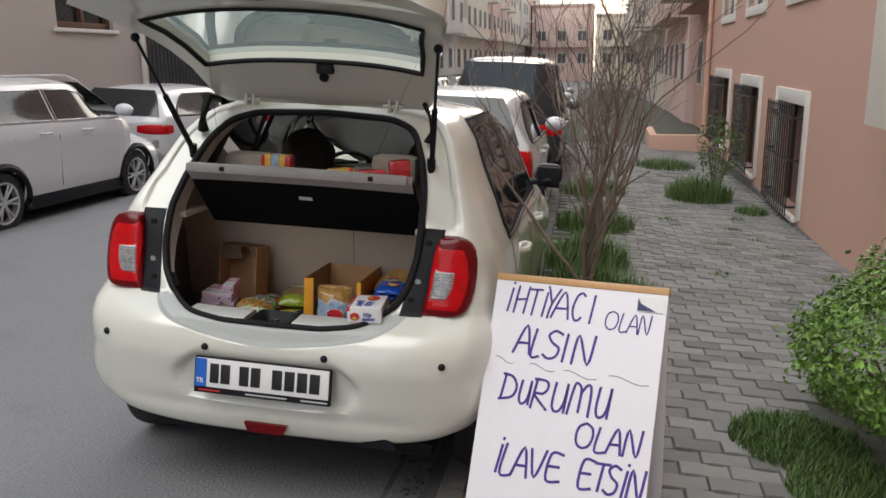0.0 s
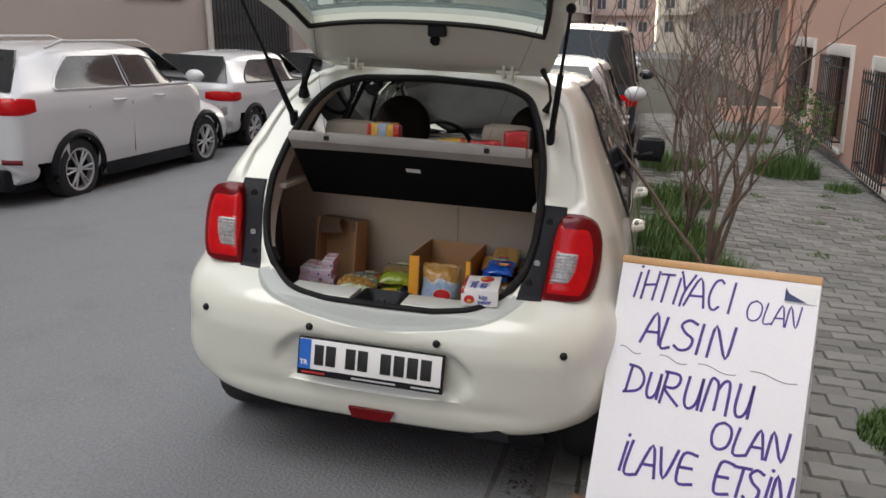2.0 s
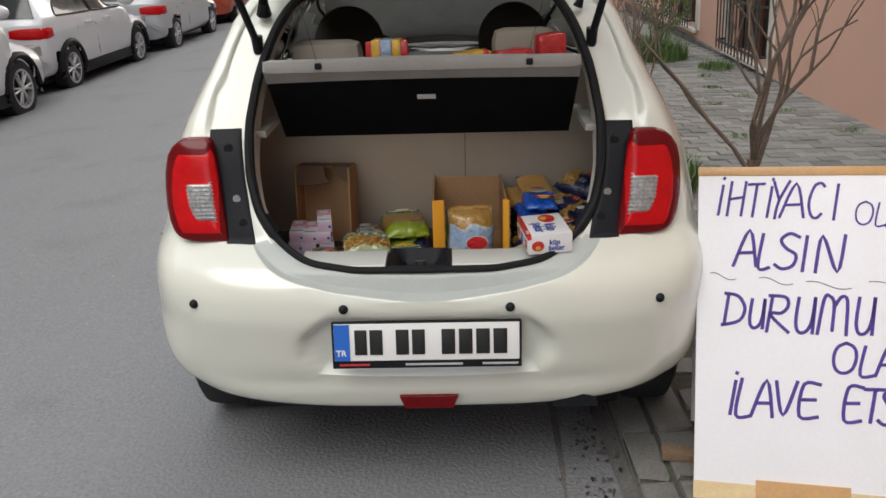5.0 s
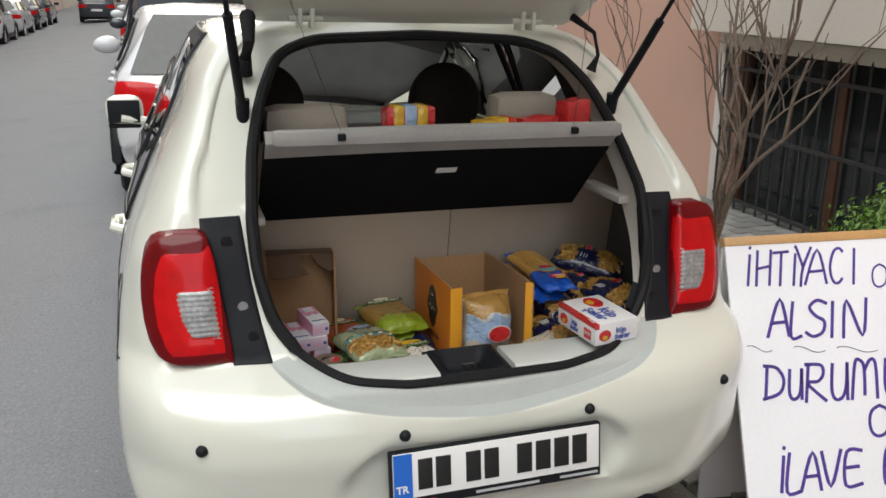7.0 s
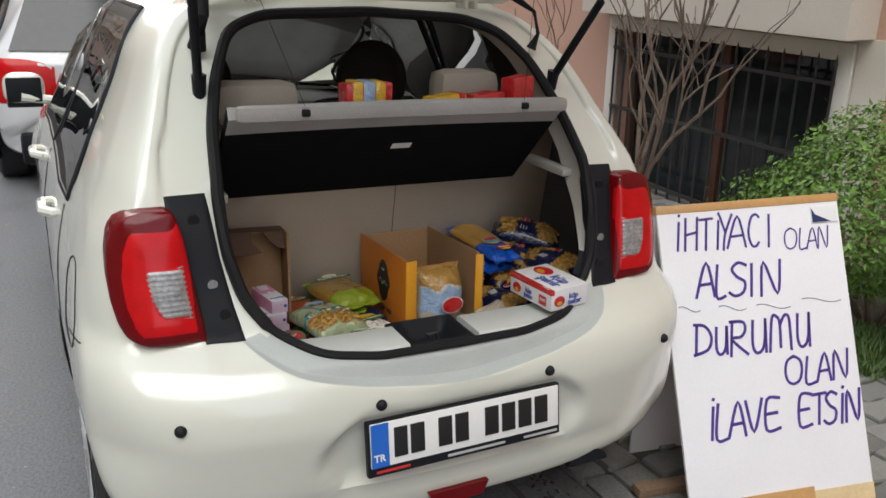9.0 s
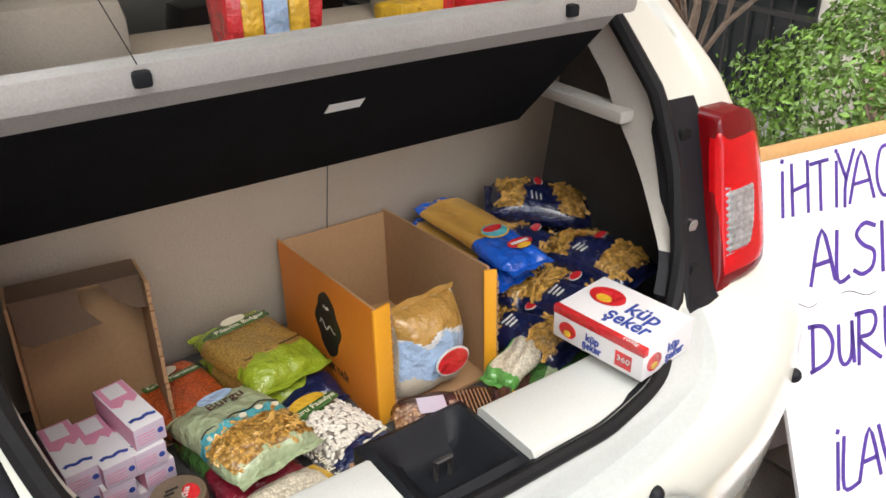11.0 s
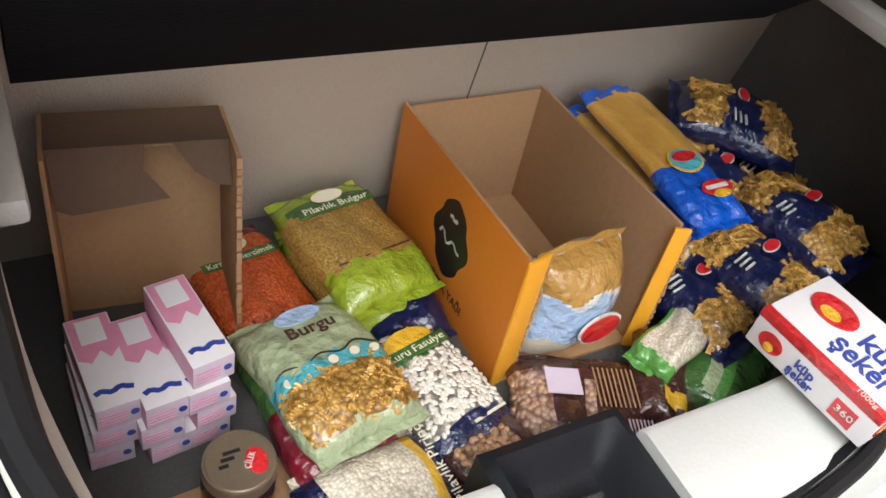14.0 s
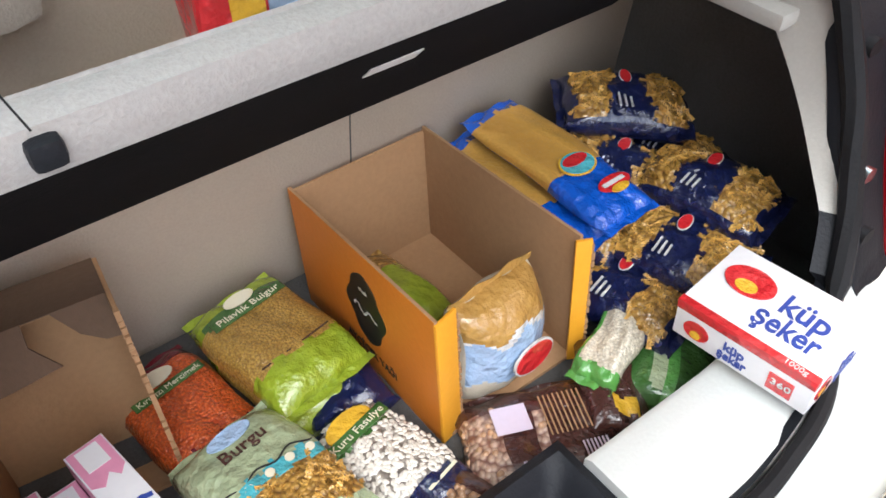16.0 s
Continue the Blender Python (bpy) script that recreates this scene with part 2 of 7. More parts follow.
PLATEWHITE = material("white print", (0.78, 0.78, 0.77), 0.4, var=0.03, scale=8, fine=200, bump=0)
PLATEBLUE = material("blue print", (0.02, 0.13, 0.55), 0.4, var=0.05, scale=8, fine=200, bump=0)
PLATEINK = material("black print", (0.012, 0.012, 0.012), 0.4, var=0.1, scale=8, fine=200, bump=0)
REDINK = material("red print", (0.50, 0.03, 0.03), 0.4, var=0.06, scale=8, fine=200, bump=0)

for dull in (BLACKPLASTIC, RUBBER):
    dull.node_tree.nodes["Principled BSDF"].inputs["Specular IOR Level"].default_value = 0.18
for dull in (RED, DEEPRED):
    dull.node_tree.nodes["Principled BSDF"].inputs["Specular IOR Level"].default_value = 0.3

# pale teal mixed into the rear window imitates its reflections and the sky behind
nt = GREENGLASS.node_tree
end = next(n for n in nt.nodes if n.type == "OUTPUT_MATERIAL")
bare_glass = end.inputs["Surface"].links[0].from_socket
pale_sheen = nt.nodes.new("ShaderNodeBsdfTranslucent")
pale_sheen.inputs["Color"].default_value = (0.50, 0.64, 0.62, 1)
blend = nt.nodes.new("ShaderNodeMixShader")
blend.inputs[0].default_value = 0.2
nt.links.new(bare_glass, blend.inputs[1])
nt.links.new(pale_sheen.outputs[0], blend.inputs[2])
nt.links.new(blend.outputs[0], end.inputs["Surface"])


# ---- ground ----
ROAD_LEFT = -6.3
def road_height(x):
    return 0.0 if x > -1.0 else -0.068 * (-1.0 - x)


bm = bmesh.new()
xs = [-400, -60, -12, ROAD_LEFT, -5, -3.5, -2.2, -1.0, 0.2, 0.50, 0.72, 6, 60, 400]
ys = [-300, -20, -6, 0, 6, 12, 25, 60, 400]
grid = [[bm.verts.new((x, y, road_height(max(x, ROAD_LEFT)) - (0.02 if x > 0.5 else 0))) for x in xs] for y in ys]
for a, b in zip(grid, grid[1:]):
    for i in range(len(xs) - 1):
        bm.faces.new((a[i], a[i + 1], b[i + 1], b[i]))
single("road", bm, ASPHALT, "worn grey asphalt road of a sloping street", "road", kind="structure")


# ---- cars ----
from mathutils.bvhtree import BVHTree
N_ANG = 240
def polar(half, cz=0.9, n=N_ANG):
    """A closed outline, mirrored from its x >= 0 half (bottom centre to top centre), as n radii round (0, cz)."""
    pts = [(x, z) for x, z in half] + [(-x, z) for x, z in reversed(half[1:-1])]
    out = []
    for k in range(n):
        th = -math.pi / 2 + 2 * math.pi * k / n
        dx, dz = math.cos(th), math.sin(th)
        best = 0.0
        for (x0, z0), (x1, z1) in zip(pts, pts[1:] + pts[:1]):
            ex, ez = x1 - x0, z1 - z0
            det = ex * dz - ez * dx
            if abs(det) < 1e-12:
                continue
            r = (ex * (z0 - cz) - ez * x0) / det
            s = (dx * (z0 - cz) - dz * x0) / det
            if r > 0 and -1e-9 <= s <= 1 + 1e-9:
                best = max(best, r)
        out.append(best)
    out = np.array(out)
    for _ in range(5):
        out = (np.roll(out, 1) + 2 * out + np.roll(out, -1)) / 4
    return out


def section(w, belt, roof, rw, zb=0.2, belt_w=None, sh=0.03):
    """Half a car section: sill, flank, shoulder, greenhouse and roof."""
    bw = belt_w or w * 0.955
    return [(0, zb), (w * 0.82, zb), (w * 0.96, zb + 0.06), (w, zb + 0.28), (w, belt - 0.2), (bw, belt), (bw - sh, belt + 0.015),
            (rw + 0.03, roof - 0.1), (rw - 0.03, roof - 0.035), (rw * 0.5, roof - 0.005), (0, roof)]


def ring_points(rad, y_of, cz=0.9):
    n = len(rad)
    out = []
    for k in range(n):
        th = -math.pi / 2 + 2 * math.pi * k / n
        x, z = rad[k] * math.cos(th), cz + rad[k] * math.sin(th)
        out.append((x, y_of(x, z), z))
    return out


def skin(bm, rings, drop=None):
    """Faces between rings of points; drop(centre) tells which to leave out."""
    vs = [[bm.verts.new(p) for p in r] for r in rings]
    n = len(vs[0])
    for a, b in zip(vs, vs[1:]):
        for k in range(n):
            q = (a[k], a[(k + 1) % n], b[(k + 1) % n], b[k])
            if drop:
                c = sum((v.co for v in q), Vector()) / 4
                if drop(c):
                    continue
            bm.faces.new(q)
    return vs


def blend_rings(keys, steps):
    """keys: (y, radii). Catmull-Rom between them."""
    out = []
    for i in range(len(keys) - 1):
        p0, p1, p2, p3 = (np.array([keys[min(max(j, 0), len(keys) - 1)][0], *keys[min(max(j, 0), len(keys) - 1)][1]]) for j in (i - 1, i, i + 1, i + 2))
        for s in range(steps):
            t = s / steps
            v = 0.5 * (2 * p1 + (p2 - p0) * t + (2 * p0 - 5 * p1 + 4 * p2 - p3) * t * t + (3 * p1 - p0 - 3 * p2 + p3) * t ** 3)
            lo, hi = np.minimum(p1, p2), np.maximum(p1, p2)
            v = np.clip(v, lo - 0.01, hi + 0.01)
            out.append((v[0], v[1:]))
    out.append((keys[-1][0], np.array(keys[-1][1])))
    return out


def wheel(parent, x, y, r=0.29, width=0.18, side=1, spokes=10):
    """A wheel at its hub; side: +1 faces +x."""
    hub = Vector((x, y, r))
    bm = bmesh.new()
    prof = [(r * 0.66, -0.5), (r * 0.9, -0.5), (r * 0.985, -0.4), (r, -0.25), (r, 0.25), (r * 0.985, 0.4), (r * 0.9, 0.5), (r * 0.66, 0.5)]
    seg = 36
    rings = [[bm.verts.new((hub.x + width * o, hub.y + q * math.cos(2 * math.pi * k / seg), hub.z + q * math.sin(2 * math.pi * k / seg))) for k in range(seg)] for q, o in prof]
    for a, b in zip(rings, rings[1:] + rings[:1]):
        for k in range(seg):
            bm.faces.new((a[k], a[(k + 1) % seg], b[(k + 1) % seg], b[k]))
    w = part("wheel", bm, TYRE, parent)
    bm = bmesh.new()
    rod(bm, (x - 0.01 * side, y, r), (x + side * width * 0.2, y, r), r * 0.66, seg=30)
    part("brake_disc", bm, BLACKPLASTIC, w)
    bm = bmesh.new()
    xo = x + side * width * 0.42
    for k in range(spokes):
        a = 2 * math.pi * k / spokes
        c, s = math.cos(a), math.sin(a)
        for off in (-0.18, 0.18):
            c2, s2 = math.cos(a + off * 0.9), math.sin(a + off * 0.9)
            rod(bm, (xo, y + 0.03 * c, r + 0.03 * s), (xo + side * 0.012, y + r * 0.63 * c2, r + r * 0.63 * s2), 0.017, 0.011, 5)
    rod(bm, (xo - side * 0.02, y, r), (xo + side * 0.015, y, r), 0.045, seg=14)
    rim = [bmesh.ops.create_circle(bm, segments=32, radius=q, matrix=Matrix.Translation((xo + o * side, y, r)) @ pose(0, 0, 0, 0, 90, 0))["verts"] for q, o in ((r * 0.68, 0.02), (r * 0.61, 0.012), (r * 0.60, -0.05))]
    for a, b in zip(rim, rim[1:]):
        for k in range(32):
            bm.faces.new((a[k], a[(k + 1) % 32], b[(k + 1) % 32], b[k]))
    part("rim", bm, ALLOY, w, "silver alloy rim")
    return w


# ---- the white hatchback with its open tailgate ----
ZS = [0.24, 0.36, 0.45, 0.60, 0.652, 0.664, 0.70, 0.725, 0.74, 0.785, 0.892, 1.109, 1.36, 1.47, 1.55]
YS = [0.07, 0.035, 0.02, 0.0, 0.006, 0.050, 0.060, 0.069, 0.088, 0.160, 0.220, 0.325, 0.545, 0.69, 0.80]
OPENING = [(0, 0.725), (0.20, 0.728), (0.34, 0.745), (0.43, 0.785), (0.487, 0.86), (0.512, 0.96), (0.516, 1.08), (0.498, 1.22), (0.46, 1.34), (0.405, 1.43), (0.30, 1.465), (0, 1.478)]
REAR = [(0, 0.285), (0.30, 0.288), (0.515, 0.302), (0.62, 0.318), (0.74, 0.350), (0.805, 0.42), (0.83, 0.54), (0.832, 0.68), (0.82, 0.85), (0.785, 1.0),
        (0.72, 1.14), (0.66, 1.26), (0.60, 1.40), (0.53, 1.475), (0.30, 1.515), (0, 1.525)]


# the shut line of the tailgate, from the lamp up to the roof
SHUT = [(0.640, 1.04), (0.634, 1.12), (0.624, 1.185), (0.600, 1.225), (0.578, 1.30), (0.540, 1.39), (0.475, 1.462), (0.30, 1.492), (0.0, 1.502)]
SHUT_ANGLE = [math.atan2(z - 0.9, x) for x, z in SHUT]
SHUT_RADIUS = [math.hypot(x, z - 0.9) for x, z in SHUT]


def tail(x, z):
    y = float(np.interp(z, ZS, YS))
    return y + 0.075 * min(1, abs(x) / 0.7) ** 4 * max(0.0, min(1, (1.0 - z) / 0.3))


def dish(x, z):
    """The hollow round the number plate and the crease under it."""
    d = 0.0
    ax = abs(x)
    edge = float(np.interp(z, [0.40, 0.50, 0.545, 0.625], [0.30, 0.365, 0.365, 0.285]))
    k = max(0.0, min(1, (edge - ax) / 0.034)) * max(0.0, min(1, (z - 0.415) / 0.035)) * max(0.0, min(1, (0.622 - z) / 0.03))
    d += 0.030 * k * k * (3 - 2 * k)
    r, th = math.hypot(x, z - 0.9), math.atan2(z - 0.9, ax)
    if th > 0.25:
        k = max(0.0, min(1.0, (float(np.interp(th, SHUT_ANGLE, SHUT_RADIUS)) - r) / 0.007)) * min(1.0, (th - 0.25) / 0.1)
        d += 0.015 * k
    d += 0.008 * math.exp(-((z - 0.395) / 0.018) ** 2) * max(0.0, min(1, (0.62 - ax) / 0.2))
    return d


def round_off(x, z, f):
    """The turn from the flanks into the rear face: wide at the corners, tight along the lower lip."""
    k = max(0.0, min(1.0, (z - 0.33) / 0.25)) * min(1.0, abs(x) / 0.6)
    return (0.03 + 0.14 * k) * max(0, 1 - f / (0.06 + 0.30 * k)) ** 2.2


def hatchback():
    car = thing("hatchback_car", "pearl white small hatchback with tailgate open, parked by the kerb", "car", pose(0, 0, 0, 0, 0, -1.0))
    keys = [(3.76, polar([(0, 0.30), (0.40, 0.30), (0.62, 0.36), (0.64, 0.5), (0.55, 0.62), (0, 0.68)])),
            (3.60, polar([(0, 0.24), (0.60, 0.24), (0.74, 0.34), (0.76, 0.55), (0.66, 0.74), (0, 0.80)])),
            (3.25, polar([(0, 0.2), (0.70, 0.2), (0.82, 0.35), (0.84, 0.65), (0.72, 0.86), (0, 0.93)])),
            (2.85, polar([(0, 0.2), (0.70, 0.2), (0.83, 0.35), (0.848, 0.7), (0.75, 0.94), (0.6, 0.99), (0, 1.02)])),
            (2.30, polar(section(0.848, 0.96, 1.34, 0.60))),
            (1.95, polar(section(0.848, 0.97, 1.48, 0.57))),
            (1.40, polar(section(0.848, 0.98, 1.525, 0.56))),
            (0.95, polar(section(0.85, 1.00, 1.525, 0.56)))]
    rings = [ring_points(r, lambda x, z, y=y: y) for y, r in blend_rings(keys, 5)]
    rear, hole = polar(REAR), polar(OPENING)
    quarter = polar([(x * 1.015, z) for x, z in REAR])
    for f, wid in ((0.45, 0.9), (0.30, 0.6)):
        rings.append(ring_points(quarter * (1 - 0.0) if f > 0.4 else (quarter * 0.6 + rear * 0.4), lambda x, z, f=f: tail(x, z) + f if z < 1.3 else tail(x, z) + f * (0.4 + 0.6 * max(0, (1.52 - z) / 0.22))))
    def ledge(x, z, e):
        """The bumper's upper edge stands proud of the loading edge, which follows the opening at a fixed distance e."""
        inner = tail(x, z)
        if not 0.60 < z < 0.785:
            return inner
        corner = inner - float(np.interp(z, ZS, YS))
        outer = float(np.interp(z, [0.60, 0.66, 0.70, 0.74, 0.785], [0.0, 0.008, 0.024, 0.066, 0.160])) + corner
        return inner + (outer - inner) * max(0.0, min(1.0, (e - 0.060) / 0.005))
    for f in (0, 0.03, 0.06, 0.10, 0.14, 0.19, 0.24, 0.30, 0.36, 0.42, 0.48, 0.54, 0.60, 0.66, 0.72, 0.78, 0.84, 0.90, 0.95, 1.0):
        rad = rear + (hole + 0.078 - rear) * f
        rings.append(ring_points(rad, lambda x, z, f=f: ledge(x, z, 1.0) + round_off(x, z, f * 0.85) + dish(x, z)))
    for e in (0.074, 0.070, 0.066, 0.0645, 0.0605, 0.059, 0.054, 0.046, 0.034, 0.022, 0.012):
        f = 1 - e * 0.15 / 0.078
        rings.append(ring_points(hole + e, lambda x, z, e=e, f=f: ledge(x, z, e) + round_off(x, z, f) + dish(x, z)))
    rings.append(ring_points(hole, lambda x, z: tail(x, z) + 0.012))

    def side_window(c, g=0.0):
        y, z = c.y, c.z
        lo = 1.0 - g
        top = 1.44 + g
        return lo < z < top and 0.80 - g < y < 2.52 + g and y > 0.80 - g + (z - 1.0) * 0.35 and y < 2.55 + g - (z - 1.0) * 1.15

    def drop(c):
        if c.z > 1.02 and abs(c.x) > 0.5 and side_window(c):
            return True
        if c.y > 2.05 and c.z > 1.03 and abs(c.x) < 0.56 and c.y < 2.78:
            return True
        for yc in (0.66, 3.10):
            if (c.y - yc) ** 2 + (c.z - 0.29) ** 2 < 0.335 ** 2 and abs(c.x) > 0.6:
                return True
        return False

    bm = bmesh.new()
    skin(bm, rings)
    tree = BVHTree.FromBMesh(bm)
    bm = bmesh.new()
    skin(bm, rings, drop)
    def rear_y(x, z):
        hit = tree.ray_cast(Vector((x, -1, z)), Vector((0, 1, 0)))[0]
        return hit.y if hit else tail(x, z)
    def flank(y, z, s):
        hit = tree.ray_cast(Vector((s * 2, y, z)), Vector((-s, 0, 0)))[0]
        return hit if hit else Vector((s * 0.84, y, z))
    body = part("body", bm, [PAINT, SHADED_EDGE], car, angle=55)
    # the loading edge's shade is painted on as a greyer white
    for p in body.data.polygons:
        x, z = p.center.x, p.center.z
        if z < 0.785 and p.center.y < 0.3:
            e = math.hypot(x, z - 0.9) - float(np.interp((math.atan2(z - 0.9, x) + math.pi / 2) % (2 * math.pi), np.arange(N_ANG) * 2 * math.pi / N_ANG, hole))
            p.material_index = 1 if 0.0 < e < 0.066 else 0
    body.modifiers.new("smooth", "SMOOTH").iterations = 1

    # rubber seal round the opening
    bm = bmesh.new()
    pts = ring_points(hole - 0.004, lambda x, z: tail(x, z) - 0.002)
    n = len(pts)
    rr = []
    for k in range(n):
        p, q0, q1 = Vector(pts[k]), Vector(pts[k - 1]), Vector(pts[(k + 1) % n])
        d = (q1 - q0).normalized()
        q = d.to_track_quat("Z", "Y")
        rr.append([bm.verts.new(p + q @ ((0.0105 if p.z < 0.80 else 0.0145) * Vector((math.cos(a), math.sin(a), 0)))) for a in (i * math.pi / 4 for i in range(8))])
    for a, b in zip(rr, rr[1:] + rr[:1]):
        for k in range(8):
            bm.faces.new((a[k], a[(k + 1) % 8], b[(k + 1) % 8], b[k]))
    part("rubber_seal", bm, RUBBER, car)

    # number plate in its frame
    tilt = Matrix.Translation((0, -0.012, 0.468)) @ pose(0, 0, 0, -9, 0, 0)
    bm = boxed(-0.265, 0.265, -0.006, 0.012, 0, 0.135, 0.004, m=tilt)
    plate = part("number_plate", bm, BLACKPLASTIC, car, "white number plate in a black frame")
    part("plate_face", boxed(-0.258, 0.258, -0.010, -0.004, 0.024, 0.131, 0.002, m=tilt), PLATEWHITE, plate)
    part("blue_band", boxed(-0.257, -0.214, -0.0125, -0.006, 0.025, 0.130, m=tilt), PLATEBLUE, plate, "blue band")
    for x, w in ((-0.200, 0.034), (-0.158, 0.036), (-0.085, 0.036), (-0.040, 0.036), (0.042, 0.038), (0.090, 0.038), (0.138, 0.038), (0.186, 0.038)):
        part("plate_bar", boxed(x, x + w, -0.0125, -0.006, 0.042, 0.114, 0.001, m=tilt), PLATEINK, plate)
    words("country_letters", "TR", 0.024, PLATEWHITE, plate, tilt @ Matrix.Translation((-0.2525, -0.0135, 0.04)), width=0.03, bold=0.0006)
    for x, w, col in ((-0.245, 0.085, REDINK), (-0.06, 0.16, SILVER), (0.155, 0.10, SILVER)):
        part("frame_bar", boxed(x, x + w, -0.0085, -0.004, 0.009, 0.0145, m=tilt), col, plate)
    # parking sensors, reflector, exhaust
    for x, z in ((-0.66, 0.640), (-0.227, 0.641), (0.233, 0.641), (0.655, 0.636)):
        bm = bmesh.new()
        p, nrm = tree.ray_cast(Vector((x, -1, z)), Vector((0, 1, 0)))[:2]
        if nrm.y > 0:
            nrm = -nrm
        bmesh.ops.create_uvsphere(bm, u_segments=16, v_segments=10, radius=0.0135, matrix=Matrix.Translation(p + nrm * 0.005))
        part("parking_sensor", bm, BLACKPLASTIC, car)
    bm = bmesh.new()
    slab(bm, [(-0.085, 0.355), (0.085, 0.355), (0.07, 0.318), (-0.07, 0.318)], 0.05, Matrix.Translation((0, 0.022, -0.004)))
    part("rear_reflector", bm, DEEPRED, car, "dark red rear fog lamp")
    bm = bmesh.new()
    tube(bm, [(0.43, 0.16, 0.27), (0.43, 0.3, 0.27), (0.40, 0.6, 0.28)], 0.022, 12)
    part("exhaust_pipe", bm, IRON, car)
    # a black plate on the bumper stands in for the shaded exhaust cutout
    bm = bmesh.new()
    slab(bm, [(0.43 + 0.066 * math.cos(a), 0.293 + 0.042 * math.sin(a)) for a in (math.pi * k / 14 for k in range(15))], 0.06, Matrix.Translation((0, rear_y(0.43, 0.315) - 0.006, 0)))
    part("exhaust_recess", bm, BLACKPLASTIC, car, "black plate standing in for the shaded hollow over the exhaust")
    part("underbody", boxed(-0.6, 0.6, 0.25, 3.4, 0.18, 0.24, 0.02), BLACKPLASTIC, car)

    # lamps and black end panels beside the opening
    for s in (-1, 1):
        def sheet(outline, push, mat, name, parent, rows=24, cols=14, depth=0.02, rib=0.0, label="", face=lambda x, z: 9.0, deep=False):
            """A moulded plate that follows the body; outline: rows of (z, inner x, outer x)."""
            bm = bmesh.new()
            zs = [o[0] for o in outline]
            front, back = [], []
            for i in range(rows + 1):
                v = 0.5 - 0.5 * math.cos(math.pi * i / rows)
                z = zs[0] + (zs[-1] - zs[0]) * v
                xi, xo = np.interp(z, zs, [o[1] for o in outline]), np.interp(z, zs, [o[2] for o in outline])
                rf, rb = [], []
                for j in range(cols + 1):
                    u = 0.5 - 0.5 * math.cos(math.pi * j / cols)
                    x = xi + (xo - xi) * u
                    edge = max(abs(2 * v - 1) ** 8, abs(2 * u - 1) ** 8)
                    skin_y = rear_y(s * x - 0.012, z)
                    if skin_y > tail(x, z) + 0.3:
                        skin_y = tail(x, z) + 0.012
                    y = min(skin_y, face(x, z)) - push * (1 - 0.75 * edge) + rib * math.sin(z * 2 * math.pi / 0.011)
                    rf.append(bm.verts.new((s * x - 0.012, y, z)))
                    rb.append(bm.verts.new((s * x - 0.012, max(y + depth, skin_y + 0.01 if deep else 0.0), z)))
                front.append(rf)
                back.append(rb)
            for g in (front, back):
                for a, b in zip(g, g[1:]):
                    for j in range(cols):
                        bm.faces.new((a[j], a[j + 1], b[j + 1], b[j]))
            rim = front[0] + [r[-1] for r in front[1:]] + front[-1][-2::-1] + [r[0] for r in front[-2:0:-1]]
            rimb = back[0] + [r[-1] for r in back[1:]] + back[-1][-2::-1] + [r[0] for r in back[-2:0:-1]]
            for k in range(len(rim)):
                bm.faces.new((rim[k], rim[(k + 1) % len(rim)], rimb[(k + 1) % len(rim)], rimb[k]))
            return part(name, bm, mat, parent, label, angle=60)
        def lamp_face(x, z):
            """The lamp's own outer face, which stands proud of the rounded corner."""
            return 0.185 + 0.285 * (z - 0.79) + 0.035 * max(0.0, (x - 0.60) / 0.15) ** 3
        panel = sheet([(0.780, 0.480, 0.566), (0.86, 0.497, 0.577), (0.95, 0.512, 0.589), (1.03, 0.520, 0.600), (1.055, 0.522, 0.616), (1.085, 0.525, 0.616)], 0.006, BLACKPLASTIC, "end_panel", car)
        for z, x, m2, r in ((1.035, 0.56, RUBBER, 0.013), (0.900, 0.536, CHROME, 0.0115), (0.835, 0.517, RUBBER, 0.012)):
            bm = bmesh.new()
            y = rear_y(s * x - 0.012, z)
            rod(bm, (s * x - 0.012, y - 0.010, z), (s * x - 0.012, y + 0.02, z), r, r * 1.1, seg=14)
            part("screw" if m2 is CHROME else "rubber_plug", bm, m2, panel)
        lamp = sheet([(0.786, 0.565, 0.640), (0.789, 0.563, 0.680), (0.797, 0.563, 0.710), (0.81, 0.565, 0.726), (0.84, 0.569, 0.740), (0.88, 0.575, 0.748), (0.93, 0.582, 0.751), (0.98, 0.589, 0.748), (1.02, 0.595, 0.738), (1.045, 0.600, 0.722), (1.060, 0.606, 0.702), (1.067, 0.622, 0.675)],
                     0.016, DEEPRED, "tail_lamp", car, 28, 18, 0.03, face=lamp_face, deep=True)
        sheet([(0.796, 0.572, 0.673), (0.806, 0.572, 0.699), (0.834, 0.574, 0.721), (0.878, 0.578, 0.733), (0.934, 0.583, 0.737), (0.984, 0.588, 0.731), (1.017, 0.593, 0.717), (1.040, 0.600, 0.695), (1.049, 0.610, 0.673)],
              0.0185, RED, "red_lens", lamp, 24, 16, 0.012, label="bright red lens", face=lamp_face)
        sheet([(0.832, 0.581, 0.631), (0.837, 0.581, 0.650), (0.856, 0.582, 0.669), (0.889, 0.585, 0.683), (0.934, 0.589, 0.690), (0.956, 0.591, 0.687), (0.966, 0.593, 0.675)], 0.0205, RED, "lens_rim", lamp, 14, 10, 0.006, face=lamp_face)
        sheet([(0.837, 0.584, 0.629), (0.843, 0.584, 0.645), (0.859, 0.585, 0.663), (0.889, 0.588, 0.677), (0.934, 0.592, 0.684), (0.954, 0.594, 0.681), (0.961, 0.596, 0.671)], 0.0225, CLEARLAMP, "clear_lens", lamp, 48, 12, 0.006, 0.0012, "ribbed clear lens", face=lamp_face)

